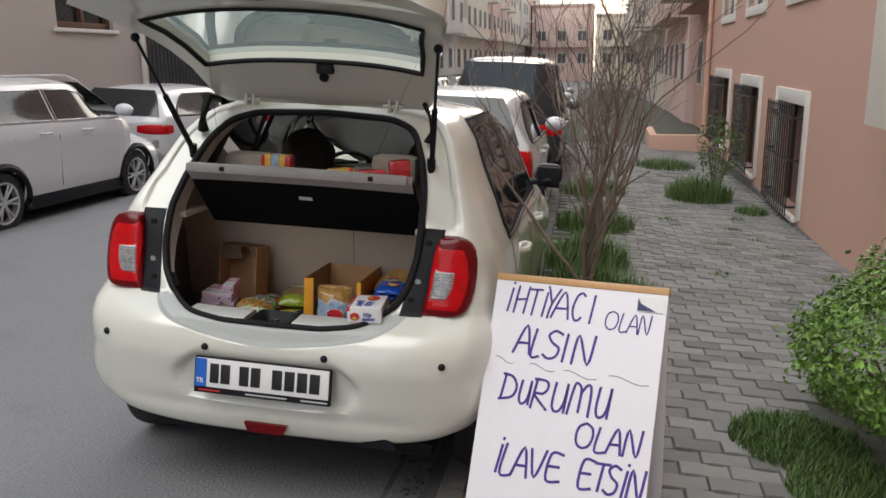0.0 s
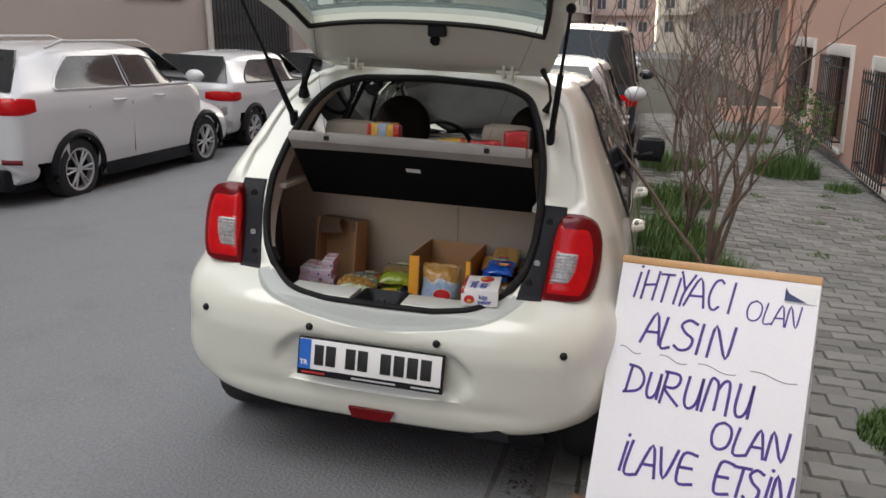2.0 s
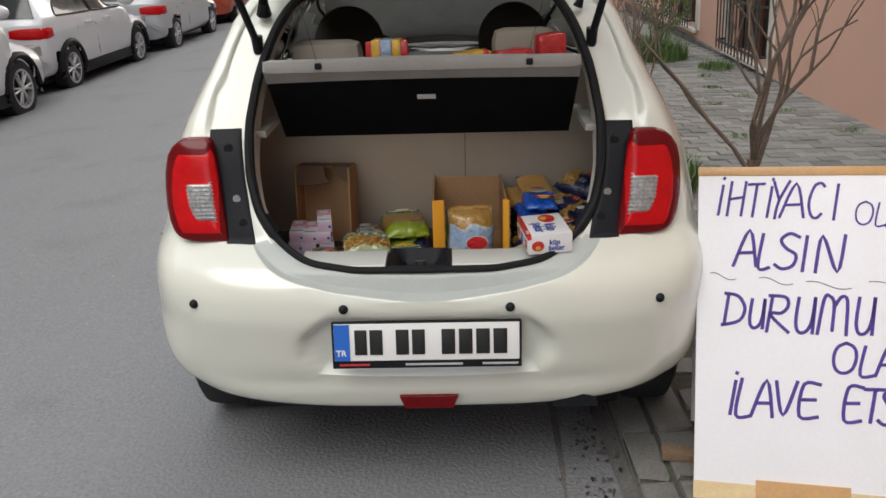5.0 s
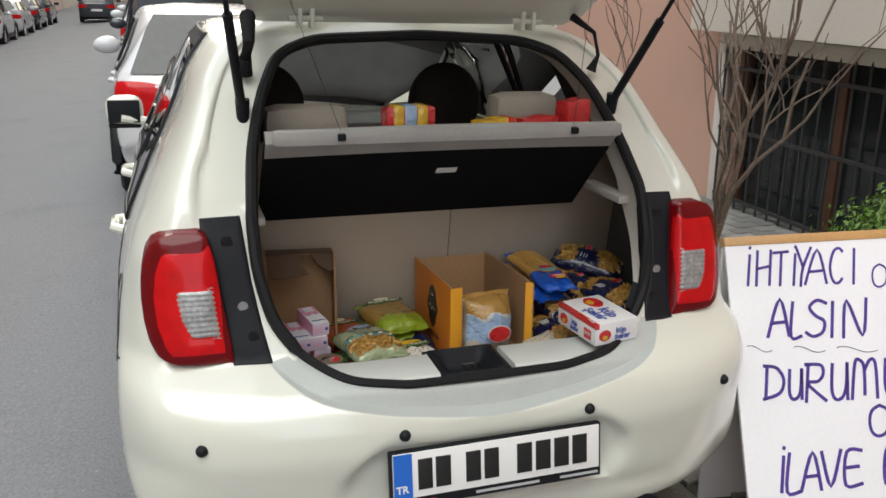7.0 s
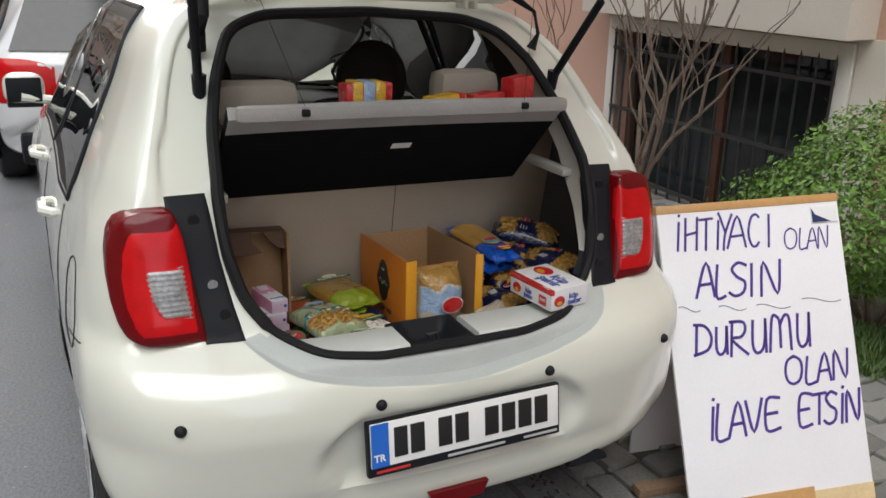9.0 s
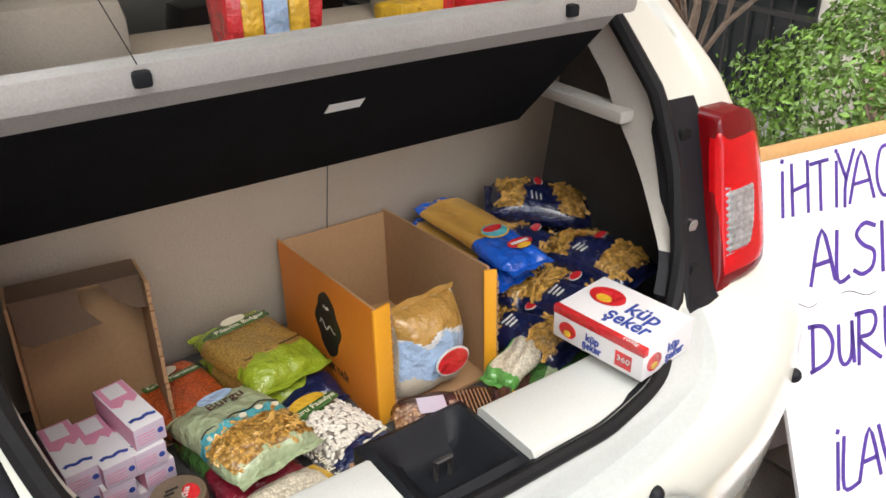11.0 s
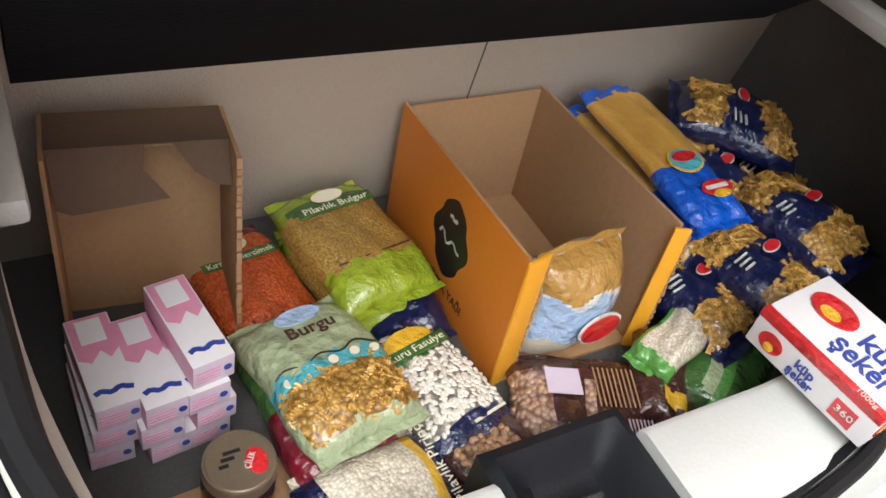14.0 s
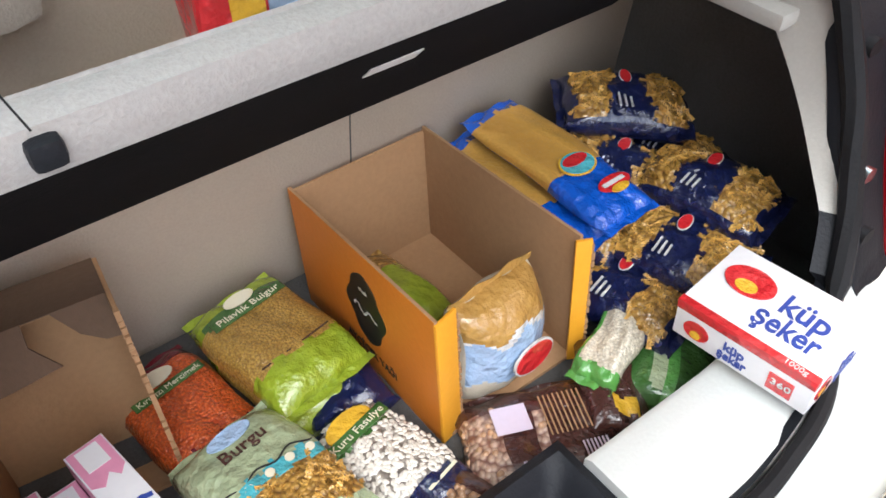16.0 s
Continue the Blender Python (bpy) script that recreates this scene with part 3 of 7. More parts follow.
    # side glass, handles, mirrors, wheels
    for s in (-1, 1):
        ztop = lambda y: 0.985 + 0.472 * max(0.02, min(1.0, ((y - 0.75) / 0.20), ((2.60 - y) / 0.60))) ** 0.75
        for name, y0, y1 in (("rear_window", 0.755, 1.555), ("front_window", 1.575, 2.595)):
            bm = bmesh.new()
            nc, nr = 16, 9
            cuts = [0, 0.07] + [0.07 + 0.86 * i / (nr - 2) for i in range(1, nr - 2)] + [0.93, 1]
            grid = []
            for j in range(nc + 1):
                y = y0 + (y1 - y0) * (0 if j == 0 else (1 if j == nc else 0.035 + 0.93 * (j - 1) / (nc - 2)))
                grid.append([bm.verts.new(flank(y, 0.985 + (ztop(y) - 0.985) * t, s) + Vector((s * 0.005, 0, 0))) for t in cuts])
            for j in range(nc):
                for i in range(len(cuts) - 1):
                    f = bm.faces.new((grid[j][i], grid[j + 1][i], grid[j + 1][i + 1], grid[j][i + 1]))
                    f.material_index = 1 if j in (0, nc - 1) or i in (0, len(cuts) - 2) else 0
            g = part(name, bm, [TINTGLASS, BLACKPLASTIC], car, "dark tinted side glass with a black edge")
            g.visible_shadow = False
            bm = bmesh.new()
            ys = [y0 + (y1 - y0) * k / 24 for k in range(25)]
            tube(bm, [flank(y, 0.985, s) for y in ys] + [flank(y, ztop(y), s) for y in reversed(ys)] + [flank(y0, 0.985, s)], 0.009, 6)
            part("window_frame", bm, BLACKPLASTIC, g)
        for y in (1.15, 2.0):
            bm = bmesh.new()
            tube(bm, [(s * 0.825, y - 0.08, 0.86), (s * 0.86, y - 0.05, 0.865), (s * 0.862, y + 0.05, 0.865), (s * 0.825, y + 0.08, 0.86)], 0.016, 8)
            part("door_handle", bm, PAINT, car)
        bm = bmesh.new()
        rod(bm, (s * 0.76, 2.42, 1.0), (s * 0.88, 2.40, 1.02), 0.02)
        x0, x1 = sorted((s * 0.785, s * 0.945))
        ball = bmesh.ops.create_uvsphere(bm, u_segments=20, v_segments=14, radius=1)["verts"]
        for v in ball:
            v.co = Vector(((x0 + x1) / 2, 2.455, 1.05)) + Vector([math.copysign(abs(c) ** 0.62, c) * r for c, r in zip(v.co, (0.082, 0.06, 0.066))])
        mir = part("wing_mirror", bm, PAINT if s < 0 else BLACKPLASTIC, car)
        part("mirror_glass", boxed(x0 + 0.012, x1 - 0.012, 2.392, 2.41, 0.998, 1.10, 0.006), BLACKPLASTIC, mir)
        part("mirror_base", boxed(x0 + 0.01, x1 - 0.01, 2.41, 2.50, 0.972, 0.995, 0.008), BLACKPLASTIC, mir)
        wheel(car, s * 0.735, 0.66, 0.29, 0.17, s)
        wheel(car, s * 0.735, 3.10, 0.29, 0.17, s)
    def seam(pts, name, r=0.0022):
        bm = bmesh.new()
        tube(bm, pts, r, 5)
        return part(name, bm, RUBBER, car)
    seam([flank(0.50 + 0.085 * math.copysign(abs(math.cos(a)) ** 0.7, math.cos(a)) * (1 - 0.25 * math.sin(a)), 0.80 + 0.105 * math.copysign(abs(math.sin(a)) ** 0.8, math.sin(a)), -1) for a in (i * math.pi / 16 for i in range(33))], "fuel_flap_gap")
    for s in (-1, 1):
        seam([flank(0.30 + 0.03 * i, 0.765 - 0.006 * i, s) for i in range(1, 8)], "bumper_gap")
        seam([flank(0.80, 0.36 + 0.06 * i, s) for i in range(11)], "door_gap")
        seam([flank(1.57, 0.30 + 0.06 * i, s) for i in range(12)], "door_gap")
    # windscreen
    bm = bmesh.new()
    rows = []
    for i in range(7):
        t = i / 6
        y, z, w = 2.82 - 0.80 * t, 1.01 + 0.455 * t, 0.62 - 0.08 * t
        rows.append([bm.verts.new((w * (j / 4 - 1), y - 0.06 * (abs(j / 4 - 1)) ** 2, z - 0.02 * (j / 4 - 1) ** 2)) for j in range(9)])
    for a, b in zip(rows, rows[1:]):
        for j in range(8):
            bm.faces.new((a[j], a[j + 1], b[j + 1], b[j]))
    part("windscreen", bm, CARGLASS, car).visible_shadow = False

    # trunk lining
    part("trunk_floor", boxed(-0.68, 0.68, 0.16, 0.88, 0.55, 0.600, 0.008), DARKTRIM, car, "dark carpet floor")
    bm = boxed(-0.71, 0.71, 0.0, 0.10, 0, 0.62, 0.03, m=Matrix.Translation((0, 0.785, 0.58)) @ pose(0, 0, 0, 8, 0, 0))
    sb = part("rear_seat_back", bm, BEIGETRIM, car, "beige rear seat back")
    bm = bmesh.new()
    rod(bm, (0.12, 0.783, 0.60), (0.12, 0.703, 1.17), 0.0018, seg=5)
    part("seat_seam", bm, DARKTRIM, sb)
    rim0, rim1 = ring_points(hole - 0.004, lambda x, z: tail(x, z) + 0.012), ring_points(hole - np.where(np.sin(-np.pi / 2 + 2 * np.pi * np.arange(N_ANG) / N_ANG) * hole + 0.9 < 0.80, -0.004, 0.016), lambda x, z: tail(x, z) + (0.03 if z < 0.86 else 0.03 + 0.07 * min(1, (z - 0.86) / 0.2)))
    bm = bmesh.new()
    a = [bm.verts.new(p) for p in rim0]
    b = [bm.verts.new(p) for p in rim1]
    for k in range(N_ANG):
        f = bm.faces.new((a[k], a[(k + 1) % N_ANG], b[(k + 1) % N_ANG], b[k]))
        f.material_index = 1 if 0.86 < rim1[k][2] < 1.44 else 0
    part("opening_trim", bm, [BLACKPLASTIC, GREYTRIM], car, "light grey plastic pillar trim")
    for s in (-1, 1):
        side = [p for p in rim1 if p[0] * s > 0.30 and 0.74 < p[2] < 1.44]
        side.sort(key=lambda p: p[2])
        bm = bmesh.new()
        rows = []
        for x, y, z in side:
            wide = 0.68 if z < 1.10 else 0.68 - (z - 1.10) * 0.55
            rows.append([bm.verts.new(q) for q in ((x, y, z), (s * (abs(x) * 0.45 + wide * 0.55), y + 0.04, z), (s * wide, y + 0.14, z), (s * wide, max(y + 0.2, 0.95), z))])
        base = [bm.verts.new((v.co.x, v.co.y, 0.59)) for v in rows[0]]
        rows.insert(0, base)
        for a, b in zip(rows, rows[1:]):
            for j in range(3):
                bm.faces.new((a[j], a[j + 1], b[j + 1], b[j]))
        part("side_lining", bm, DARKTRIM, car)
        bm = bmesh.new()
        box(bm, -0.022, 0.022, 0, 0.22, 0, 0.022, 0.006, m=Matrix.Translation((s * 0.497, 0.36, 1.045)))
        part("shelf_ledge", bm, GREYTRIM, car)
    # sill strips and latch
    for x0, x1 in ((-0.36, -0.115), (0.075, 0.40)):
        bm = bmesh.new()
        n = 10
        top, low = [], []
        for i in range(n + 1):
            x = x0 + (x1 - x0) * i / n
            y = 0.093 + 0.25 * max(0, abs(x) - 0.26) ** 1.5
            top.append([bm.verts.new(q) for q in ((x, y, 0.60), (x, y, 0.724), (x, y + 0.008, 0.734), (x, y + 0.118, 0.735), (x, y + 0.128, 0.728), (x, y + 0.128, 0.60))])
        for a, b in zip(top, top[1:]):
            for k in range(5):
                bm.faces.new((a[k], a[k + 1], b[k + 1], b[k]))
        bm.faces.new(top[0])
        bm.faces.new(top[-1][::-1])
        part("sill_strip", bm, SILL, car, "pale plastic sill strip")
    bm = bmesh.new()
    grid = []
    for i in range(15):
        row = []
        for j in range(13):
            u, v = i / 14, j / 12
            rim = max(abs(2 * u - 1), abs(2 * v - 1))
            bowl = max(0.0, min(1.0, (0.84 - rim) / 0.45))
            z = 0.728 - 0.045 * bowl * bowl * (3 - 2 * bowl) - 0.008 * max(0, rim - 0.92) / 0.08
            row.append(bm.verts.new((-0.113 + 0.186 * u, 0.095 + 0.165 * v, z)))
        grid.append(row)
    for a, b in zip(grid, grid[1:]):
        for j in range(12):
            bm.faces.new((a[j], a[j + 1], b[j + 1], b[j]))
    edge = grid[0] + [r[-1] for r in grid[1:]] + grid[-1][-2::-1] + [r[0] for r in grid[-2:0:-1]]
    low = [bm.verts.new((v.co.x, v.co.y, 0.60)) for v in edge]
    for k in range(len(edge)):
        bm.faces.new((edge[k], edge[(k + 1) % len(edge)], low[(k + 1) % len(edge)], low[k]))
    latch = part("latch_cover", bm, BLACKPLASTIC, car, "black latch cover with a hollow")
    bm = bmesh.new()
    tube(bm, [(-0.032, 0.175, 0.680), (-0.032, 0.175, 0.715), (-0.008, 0.175, 0.715), (-0.008, 0.175, 0.680)], 0.005, 6)
    part("latch_striker", bm, IRON, latch)

    # parcel shelf, its rear edge raised
    bm = bmesh.new()
    rows = []
    for i in range(7):
        t = i / 6
        rows.append([bm.verts.new((x, 0.335 + 0.03 * (abs(x) / 0.47) ** 2 * (1 - t) + 0.262 * t, 1.252 - 0.258 * t - 0.012 * (x / 0.47) ** 2 * (1 - t))) for x in np.linspace(-0.468 + 0.0 * t, 0.458 - 0.0 * t, 13)])
    f1 = []
    for a, b in zip(rows, rows[1:]):
        for j in range(12):
            f1.append(bm.faces.new((a[j], a[j + 1], b[j + 1], b[j])))
    ex = bmesh.ops.extrude_face_region(bm, geom=f1)
    for v in ex["geom"]:
        if isinstance(v, bmesh.types.BMVert):
            v.co += Vector((0, 0.012, 0.028))
    shelf = part("parcel_shelf", bm, [FELT, GREYFELT], car, "grey parcel shelf with black felt underside, rear edge raised")
    for p in shelf.data.polygons:
        if p.normal.z > 0.2 or (p.center.y < 0.38 and p.normal.y < -0.3):
            p.material_index = 1
    part("shelf_lip", boxed(-0.455, 0.447, 0.322, 0.362, 1.238, 1.276, 0.014), GREYFELT, shelf)
    for x in (-0.297, 0.305):
        part("shelf_hook", boxed(x - 0.010, x + 0.010, 0.313, 0.330, 1.250, 1.268, 0.005), BLACKPLASTIC, shelf)
    part("shelf_label", boxed(-0.028, 0.028, -0.002, 0.0, -0.011, 0.011, m=Matrix.Translation((0.004, 0.4455, 1.1445)) @ pose(0, 0, 0, 45, 0, 0)), PLATEWHITE, shelf, "small white label")
    for s in (-1, 1):
        bm = bmesh.new()
        tube(bm, [(s * 0.47, 0.62, 1.06), (s * 0.49, 0.60, 1.07)], 0.012, 8)
        part("shelf_pin", bm, GREYTRIM, shelf)
    # seats, steering wheel, dashboard
    for x, w in ((-0.325, 0.17), (0.315, 0.15)):
        bm = boxed(x - w * 0.68, x + w * 0.68, 0.63, 0.74, 1.17, 1.29 if x < 0 else 1.315, 0.04)
        part("rear_headrest", bm, SEATCLOTH, car, "beige rear headrest")
    part("rear_bench", boxed(-0.6, 0.6, 0.95, 1.30, 0.3, 0.62, 0.06), SEATCLOTH, car)
    for x in (-0.35, 0.33):
        bm = boxed(x - 0.23, x + 0.23, 1.40, 1.55, 0.42, 1.12, 0.06)
        box(bm, x - 0.24, x + 0.24, 1.50, 1.95, 0.32, 0.5, 0.06)
        st = part("front_seat", bm, DARKSEAT, car, "dark brown front seat")
        bm = bmesh.new()
        bmesh.ops.create_uvsphere(bm, u_segments=20, v_segments=12, radius=1, matrix=Matrix.Translation((x, 1.45, 1.19)) @ Matrix.Diagonal((0.145, 0.07, 0.15, 1)))
        part("headrest", bm, DARKSEAT, st)
    bm = boxed(-0.70, 0.70, 2.40, 2.80, 0.75, 0.98, 0.05)
    part("dashboard", bm, DARKTRIM, car)
    bm = bmesh.new()
    c = Matrix.Translation((-0.35, 2.30, 0.98)) @ pose(0, 0, 0, -62, 0, 0)
    tube(bm, [c @ Vector((0.18 * math.cos(a), 0.18 * math.sin(a), 0)) for a in (i * math.pi / 16 for i in range(33))], 0.014, 6)
    rod(bm, c @ Vector((-0.17, 0, 0)), c @ Vector((0.17, 0, 0)), 0.016)
    part("steering_wheel", bm, BLACKPLASTIC, car)
    part("interior_mirror", boxed(-0.09, 0.09, 2.2, 2.22, 1.36, 1.41, 0.01), BLACKPLASTIC, car)
    part("cabin_floor", boxed(-0.68, 0.68, 0.9, 2.8, 0.24, 0.30, 0.01), DARKTRIM, car)

    # open tailgate: rows from the hinge to the latch edge; y, z at mid line, half width, drop of the flanks
    gate_rows = [(0.70, 1.505, 0.44, 0.0), (0.64, 1.545, 0.47, 0.012), (0.575, 1.625, 0.50, 0.03), (0.52, 1.685, 0.515, 0.045),
                 (0.40, 1.765, 0.545, 0.06), (0.28, 1.82, 0.565, 0.07), (0.16, 1.86, 0.60, 0.075), (0.04, 1.885, 0.63, 0.07), (-0.10, 1.90, 0.64, 0.06), (-0.19, 1.925, 0.56, 0.05)]
    def gate_point(i, u, off=0.0):
        i0 = min(int(i), len(gate_rows) - 2)
        t = i - i0
        y, z, w, d = (a + (b - a) * t for a, b in zip(gate_rows[i0], gate_rows[i0 + 1]))
        return Vector((u * w, y + off * 0.5, z - d * abs(u) ** 2.5 + off))
    bm = bmesh.new()
    cols = 16
    inner = [[bm.verts.new(gate_point(i / 2, -1 + 2 * j / cols)) for j in range(cols + 1)] for i in range(2 * len(gate_rows) - 1)]
    outer = [[bm.verts.new(gate_point(i / 2, -1 + 2 * j / cols, 0.06) * 1.0) for j in range(cols + 1)] for i in range(2 * len(gate_rows) - 1)]
    rows_n = len(inner)
    def glassed(i, j):
        return 6 <= i < 12 and 1 <= j < cols - 1
    for g in (inner, outer):
        for i in range(rows_n - 1):
            for j in range(cols):
                if not glassed(i, j):
                    bm.faces.new((g[i][j], g[i][j + 1], g[i + 1][j + 1], g[i + 1][j]))
    for i in range(rows_n - 1):
        for j in (0, cols):
            bm.faces.new((inner[i][j], inner[i + 1][j], outer[i + 1][j], outer[i][j]))
    for j in range(cols):
        for i in (0, rows_n - 1):
            bm.faces.new((inner[i][j], inner[i][j + 1], outer[i][j + 1], outer[i][j]))
    for i in range(6, 12):
        for j in (1, cols - 1):
            bm.faces.new((inner[i][j], inner[i + 1][j], outer[i + 1][j], outer[i][j]))
    for j in range(1, cols - 1):
        for i in (6, 12):
            bm.faces.new((inner[i][j], inner[i][j + 1], outer[i][j + 1], outer[i][j]))
    gate = part("tailgate", bm, PAINT, car, "raised tailgate in white paint", angle=50)
    bm = bmesh.new()
    gl = [[bm.verts.new(gate_point(i / 2, -1 + 2 * j / cols, 0.035)) for j in range(1, cols)] for i in range(6, 13)]
    for a, b in zip(gl, gl[1:]):
        for j in range(len(a) - 1):
            bm.faces.new((a[j], a[j + 1], b[j + 1], b[j]))
    part("rear_window", bm, GREENGLASS, gate, "greenish rear window").visible_shadow = False
    bm = bmesh.new()
    loop = [gate_point(3, -0.875 + 1.75 * k / 10) for k in range(11)] + [gate_point(3 + 3 * k / 6, 0.875) for k in range(1, 7)] + [gate_point(6, 0.875 - 1.75 * k / 10) for k in range(1, 11)] + [gate_point(6 - 3 * k / 6, -0.875) for k in range(1, 7)]
    tube(bm, loop, 0.011, 6)
    part("window_seal", bm, RUBBER, gate)
    bm = bmesh.new()
    p = gate_point(2, 0.07)
    rod(bm, p + Vector((0, -0.012, -0.008)), p + Vector((0, 0.02, 0.02)), 0.019, seg=16)
    part("rubber_plug", bm, RUBBER, gate)
    p = gate_point(2.5, 0.1)
    part("wiper_cover", boxed(p.x - 0.035, p.x + 0.035, p.y - 0.03, p.y + 0.01, p.z - 0.02, p.z + 0.03, 0.012), BLACKPLASTIC, gate)
    p = gate_point(8, 0.0)
    bm = boxed(p.x - 0.07, p.x + 0.05, p.y - 0.05, p.y + 0.05, p.z - 0.03, p.z + 0.02, 0.015)
    part("lock", bm, BLACKPLASTIC, gate)
    p = gate_point(8, 0.33)
    part("pull_handle", boxed(p.x - 0.07, p.x + 0.07, p.y - 0.02, p.y + 0.03, p.z - 0.012, p.z + 0.02, 0.012), BLACKPLASTIC, gate)
    for x in (-0.32, 0.305):
        bm = boxed(x - 0.022, x - 0.010, 0.64, 0.70, 1.49, 1.56, 0.004)
        box(bm, x + 0.010, x + 0.022, 0.64, 0.70, 1.49, 1.56, 0.004)
        rod(bm, (x - 0.045, 0.655, 1.515), (x + 0.045, 0.655, 1.515), 0.008)
        part("hinge", bm, PAINT, gate)
    for s in (-1, 1):
        a, b = Vector((s * 0.572, 0.20, 1.745)), Vector((s * 0.505, 0.50, 1.30))
        mid = a.lerp(b, 0.48)
        bm = bmesh.new()
        rod(bm, a, mid, 0.006)
        rod(bm, mid, b, 0.0115, seg=10)
        bmesh.ops.create_uvsphere(bm, u_segments=10, v_segments=8, radius=0.017, matrix=Matrix.Translation(a))
        rod(bm, b + Vector((0, -0.01, 0.03)), b + Vector((0, 0.0, -0.04)), 0.018, 0.014, 10)
        part("gas_strut", bm, BLACKPLASTIC, gate, "black gas strut")
        bm = bmesh.new()
        if s < 0:
            tube(bm, [(-0.47, 0.66, 1.51), (-0.475, 0.58, 1.52), (-0.478, 0.545, 1.46), (-0.488, 0.55, 1.42), (-0.492, 0.565, 1.385)], [0.017, 0.02, 0.015, 0.016, 0.024], 8)
        else:
            tube(bm, [(0.44, 0.64, 1.53), (0.475, 0.57, 1.49), (0.487, 0.56, 1.43), (0.470, 0.565, 1.385)], [0.012, 0.006, 0.006, 0.016], 8)
        part("cable_hose", bm, RUBBER, gate)
        bm = bmesh.new()
        rod(bm, (s * 0.30 - 0.0, 0.318, 1.275), (s * 0.43, 0.50, 1.69), 0.0008, seg=4)
        part("shelf_string", bm, RUBBER, gate)
    return car


hero = hatchback()


# ---- parked cars ----
def parked_car(label, m, paint, L=4.3, W=1.8, H=1.45, hood=1.0, cowl=0.95, boot=0.25, belt=0.95, group="parked cars", clad=False, wr=0.31, name="parked_car", lamps=RED, tint=DARKGLASS, rails=False, wb=None, lamp_shape=(0.18, 0.16)):
    """A parked car, rear at y = 0, facing +y; boot: rake of the rear window."""
    car = thing(name, label, "car", m, group)
    w = W / 2
    zb = 0.22
    c0, c1 = L - hood - 0.1, L - hood - 0.1 - 0.75
    keys = [(L, polar([(0, zb + 0.1), (w * 0.55, zb + 0.1), (w * 0.74, zb + 0.2), (w * 0.74, 0.55), (w * 0.6, 0.68), (0, 0.72)])),
            (L - 0.25, polar([(0, zb), (w * 0.8, zb), (w * 0.93, zb + 0.12), (w * 0.95, 0.6), (w * 0.8, 0.8), (0, 0.86)])),
            (c0, polar([(0, zb), (w * 0.85, zb), (w, zb + 0.15), (w, belt - 0.2), (w * 0.9, belt), (w * 0.7, cowl + 0.03), (0, cowl + 0.06)])),
            (c1, polar(section(w, belt, H - 0.05, w * 0.69, zb))),
            (L * 0.42, polar(section(w, belt + 0.01, H, w * 0.70, zb))),
            (boot + 0.55, polar(section(w, belt + 0.03, H - 0.02, w * 0.68, zb))),
            (boot + 0.25, polar(section(w * 0.985, belt + 0.04, H - 0.06, w * 0.66, zb)))]
    rings = [ring_points(r, lambda x, z, y=y: y) for y, r in blend_rings(keys, 4)]
    back = polar(section(w * 0.96, belt + 0.04, H - 0.08, w * 0.64, zb + 0.04))
    lean = lambda x, z: (0.0 if z < belt - 0.05 else (z - belt + 0.05) / (H - belt) * boot) + 0.10 * (abs(x) / w) ** 4 + (0.04 if z < 0.45 else 0)
    for f in (0.22, 0.08, 0.02):
        rings.append(ring_points(back * (1.0 - (0.08 - f if f < 0.08 else 0) * 0.4), lambda x, z, f=f: lean(x, z) + f))
    for k in (0.85, 0.6, 0.3, 0.05):
        rings.append(ring_points(back * k, lambda x, z: lean(x, z)))
    wy = (0.72 * L / 4.3 + 0.05, L - 0.80)
    if wb:
        wy = ((L - wb) / 2, (L + wb) / 2)
    def drop(c):
        for yc in wy:
            if (c.y - yc) ** 2 + (c.z - wr) ** 2 < (wr + 0.05) ** 2 and abs(c.x) > w * 0.72:
                return True
    bm = bmesh.new()
    skin(bm, rings)
    tree = BVHTree.FromBMesh(bm)
    bm = bmesh.new()
    skin(bm, rings, drop)
    part("body", bm, paint, car, angle=50)
    def on_body(px, py, pz, dx, dy, lift):
        """The body's surface met from outside along (dx, dy) towards (px, py), lifted outwards."""
        d = Vector((dx, dy, 0)).normalized()
        hit = tree.ray_cast(Vector((px, py, pz)) + 3 * d, -d)[0]
        return (hit or Vector((px, py, pz))) + lift * d
    xg = lambda z: np.interp(z, [belt - 0.05, belt + 0.02, H - 0.1, H - 0.03], [w * 0.965, w * 0.93, w * 0.69 + 0.035, w * 0.66])
    for s in (-1, 1):
        mid = (boot + c0) / 2 - 0.05
        yr, yf = boot + 0.16, c0 + 0.02
        zl = lambda y: belt + 0.035 - 0.05 * (y - yr) / (yf - yr)
        zh = lambda y: zl(y) + (H - 0.125 - zl(y)) * max(0.03, min(1.0, (y - yr) / 0.42, (yf - y) / 1.05)) ** 0.7
        for name2, ya, yb in (("rear_door_window", yr, mid - 0.02), ("front_door_window", mid + 0.02, yf)):
            bm = bmesh.new()
            grid = []
            for j in range(13):
                y = ya + (yb - ya) * j / 12
                grid.append([bm.verts.new(on_body(0, y, zl(y) + (zh(y) - zl(y)) * i / 7, s, 0, 0.006)) for i in range(8)])
            for a2, b2 in zip(grid, grid[1:]):
                for i in range(7):
                    bm.faces.new((a2[i], b2[i], b2[i + 1], a2[i + 1]))
            g = part(name2, bm, tint, car)
            bm = bmesh.new()
            ys = [ya + (yb - ya) * k / 14 for k in range(15)]
            tube(bm, [on_body(0, y, zl(y), s, 0, 0.003) for y in ys] + [on_body(0, y, zh(y), s, 0, 0.003) for y in reversed(ys)] + [on_body(0, ya, zl(ya), s, 0, 0.003)], 0.014, 5)
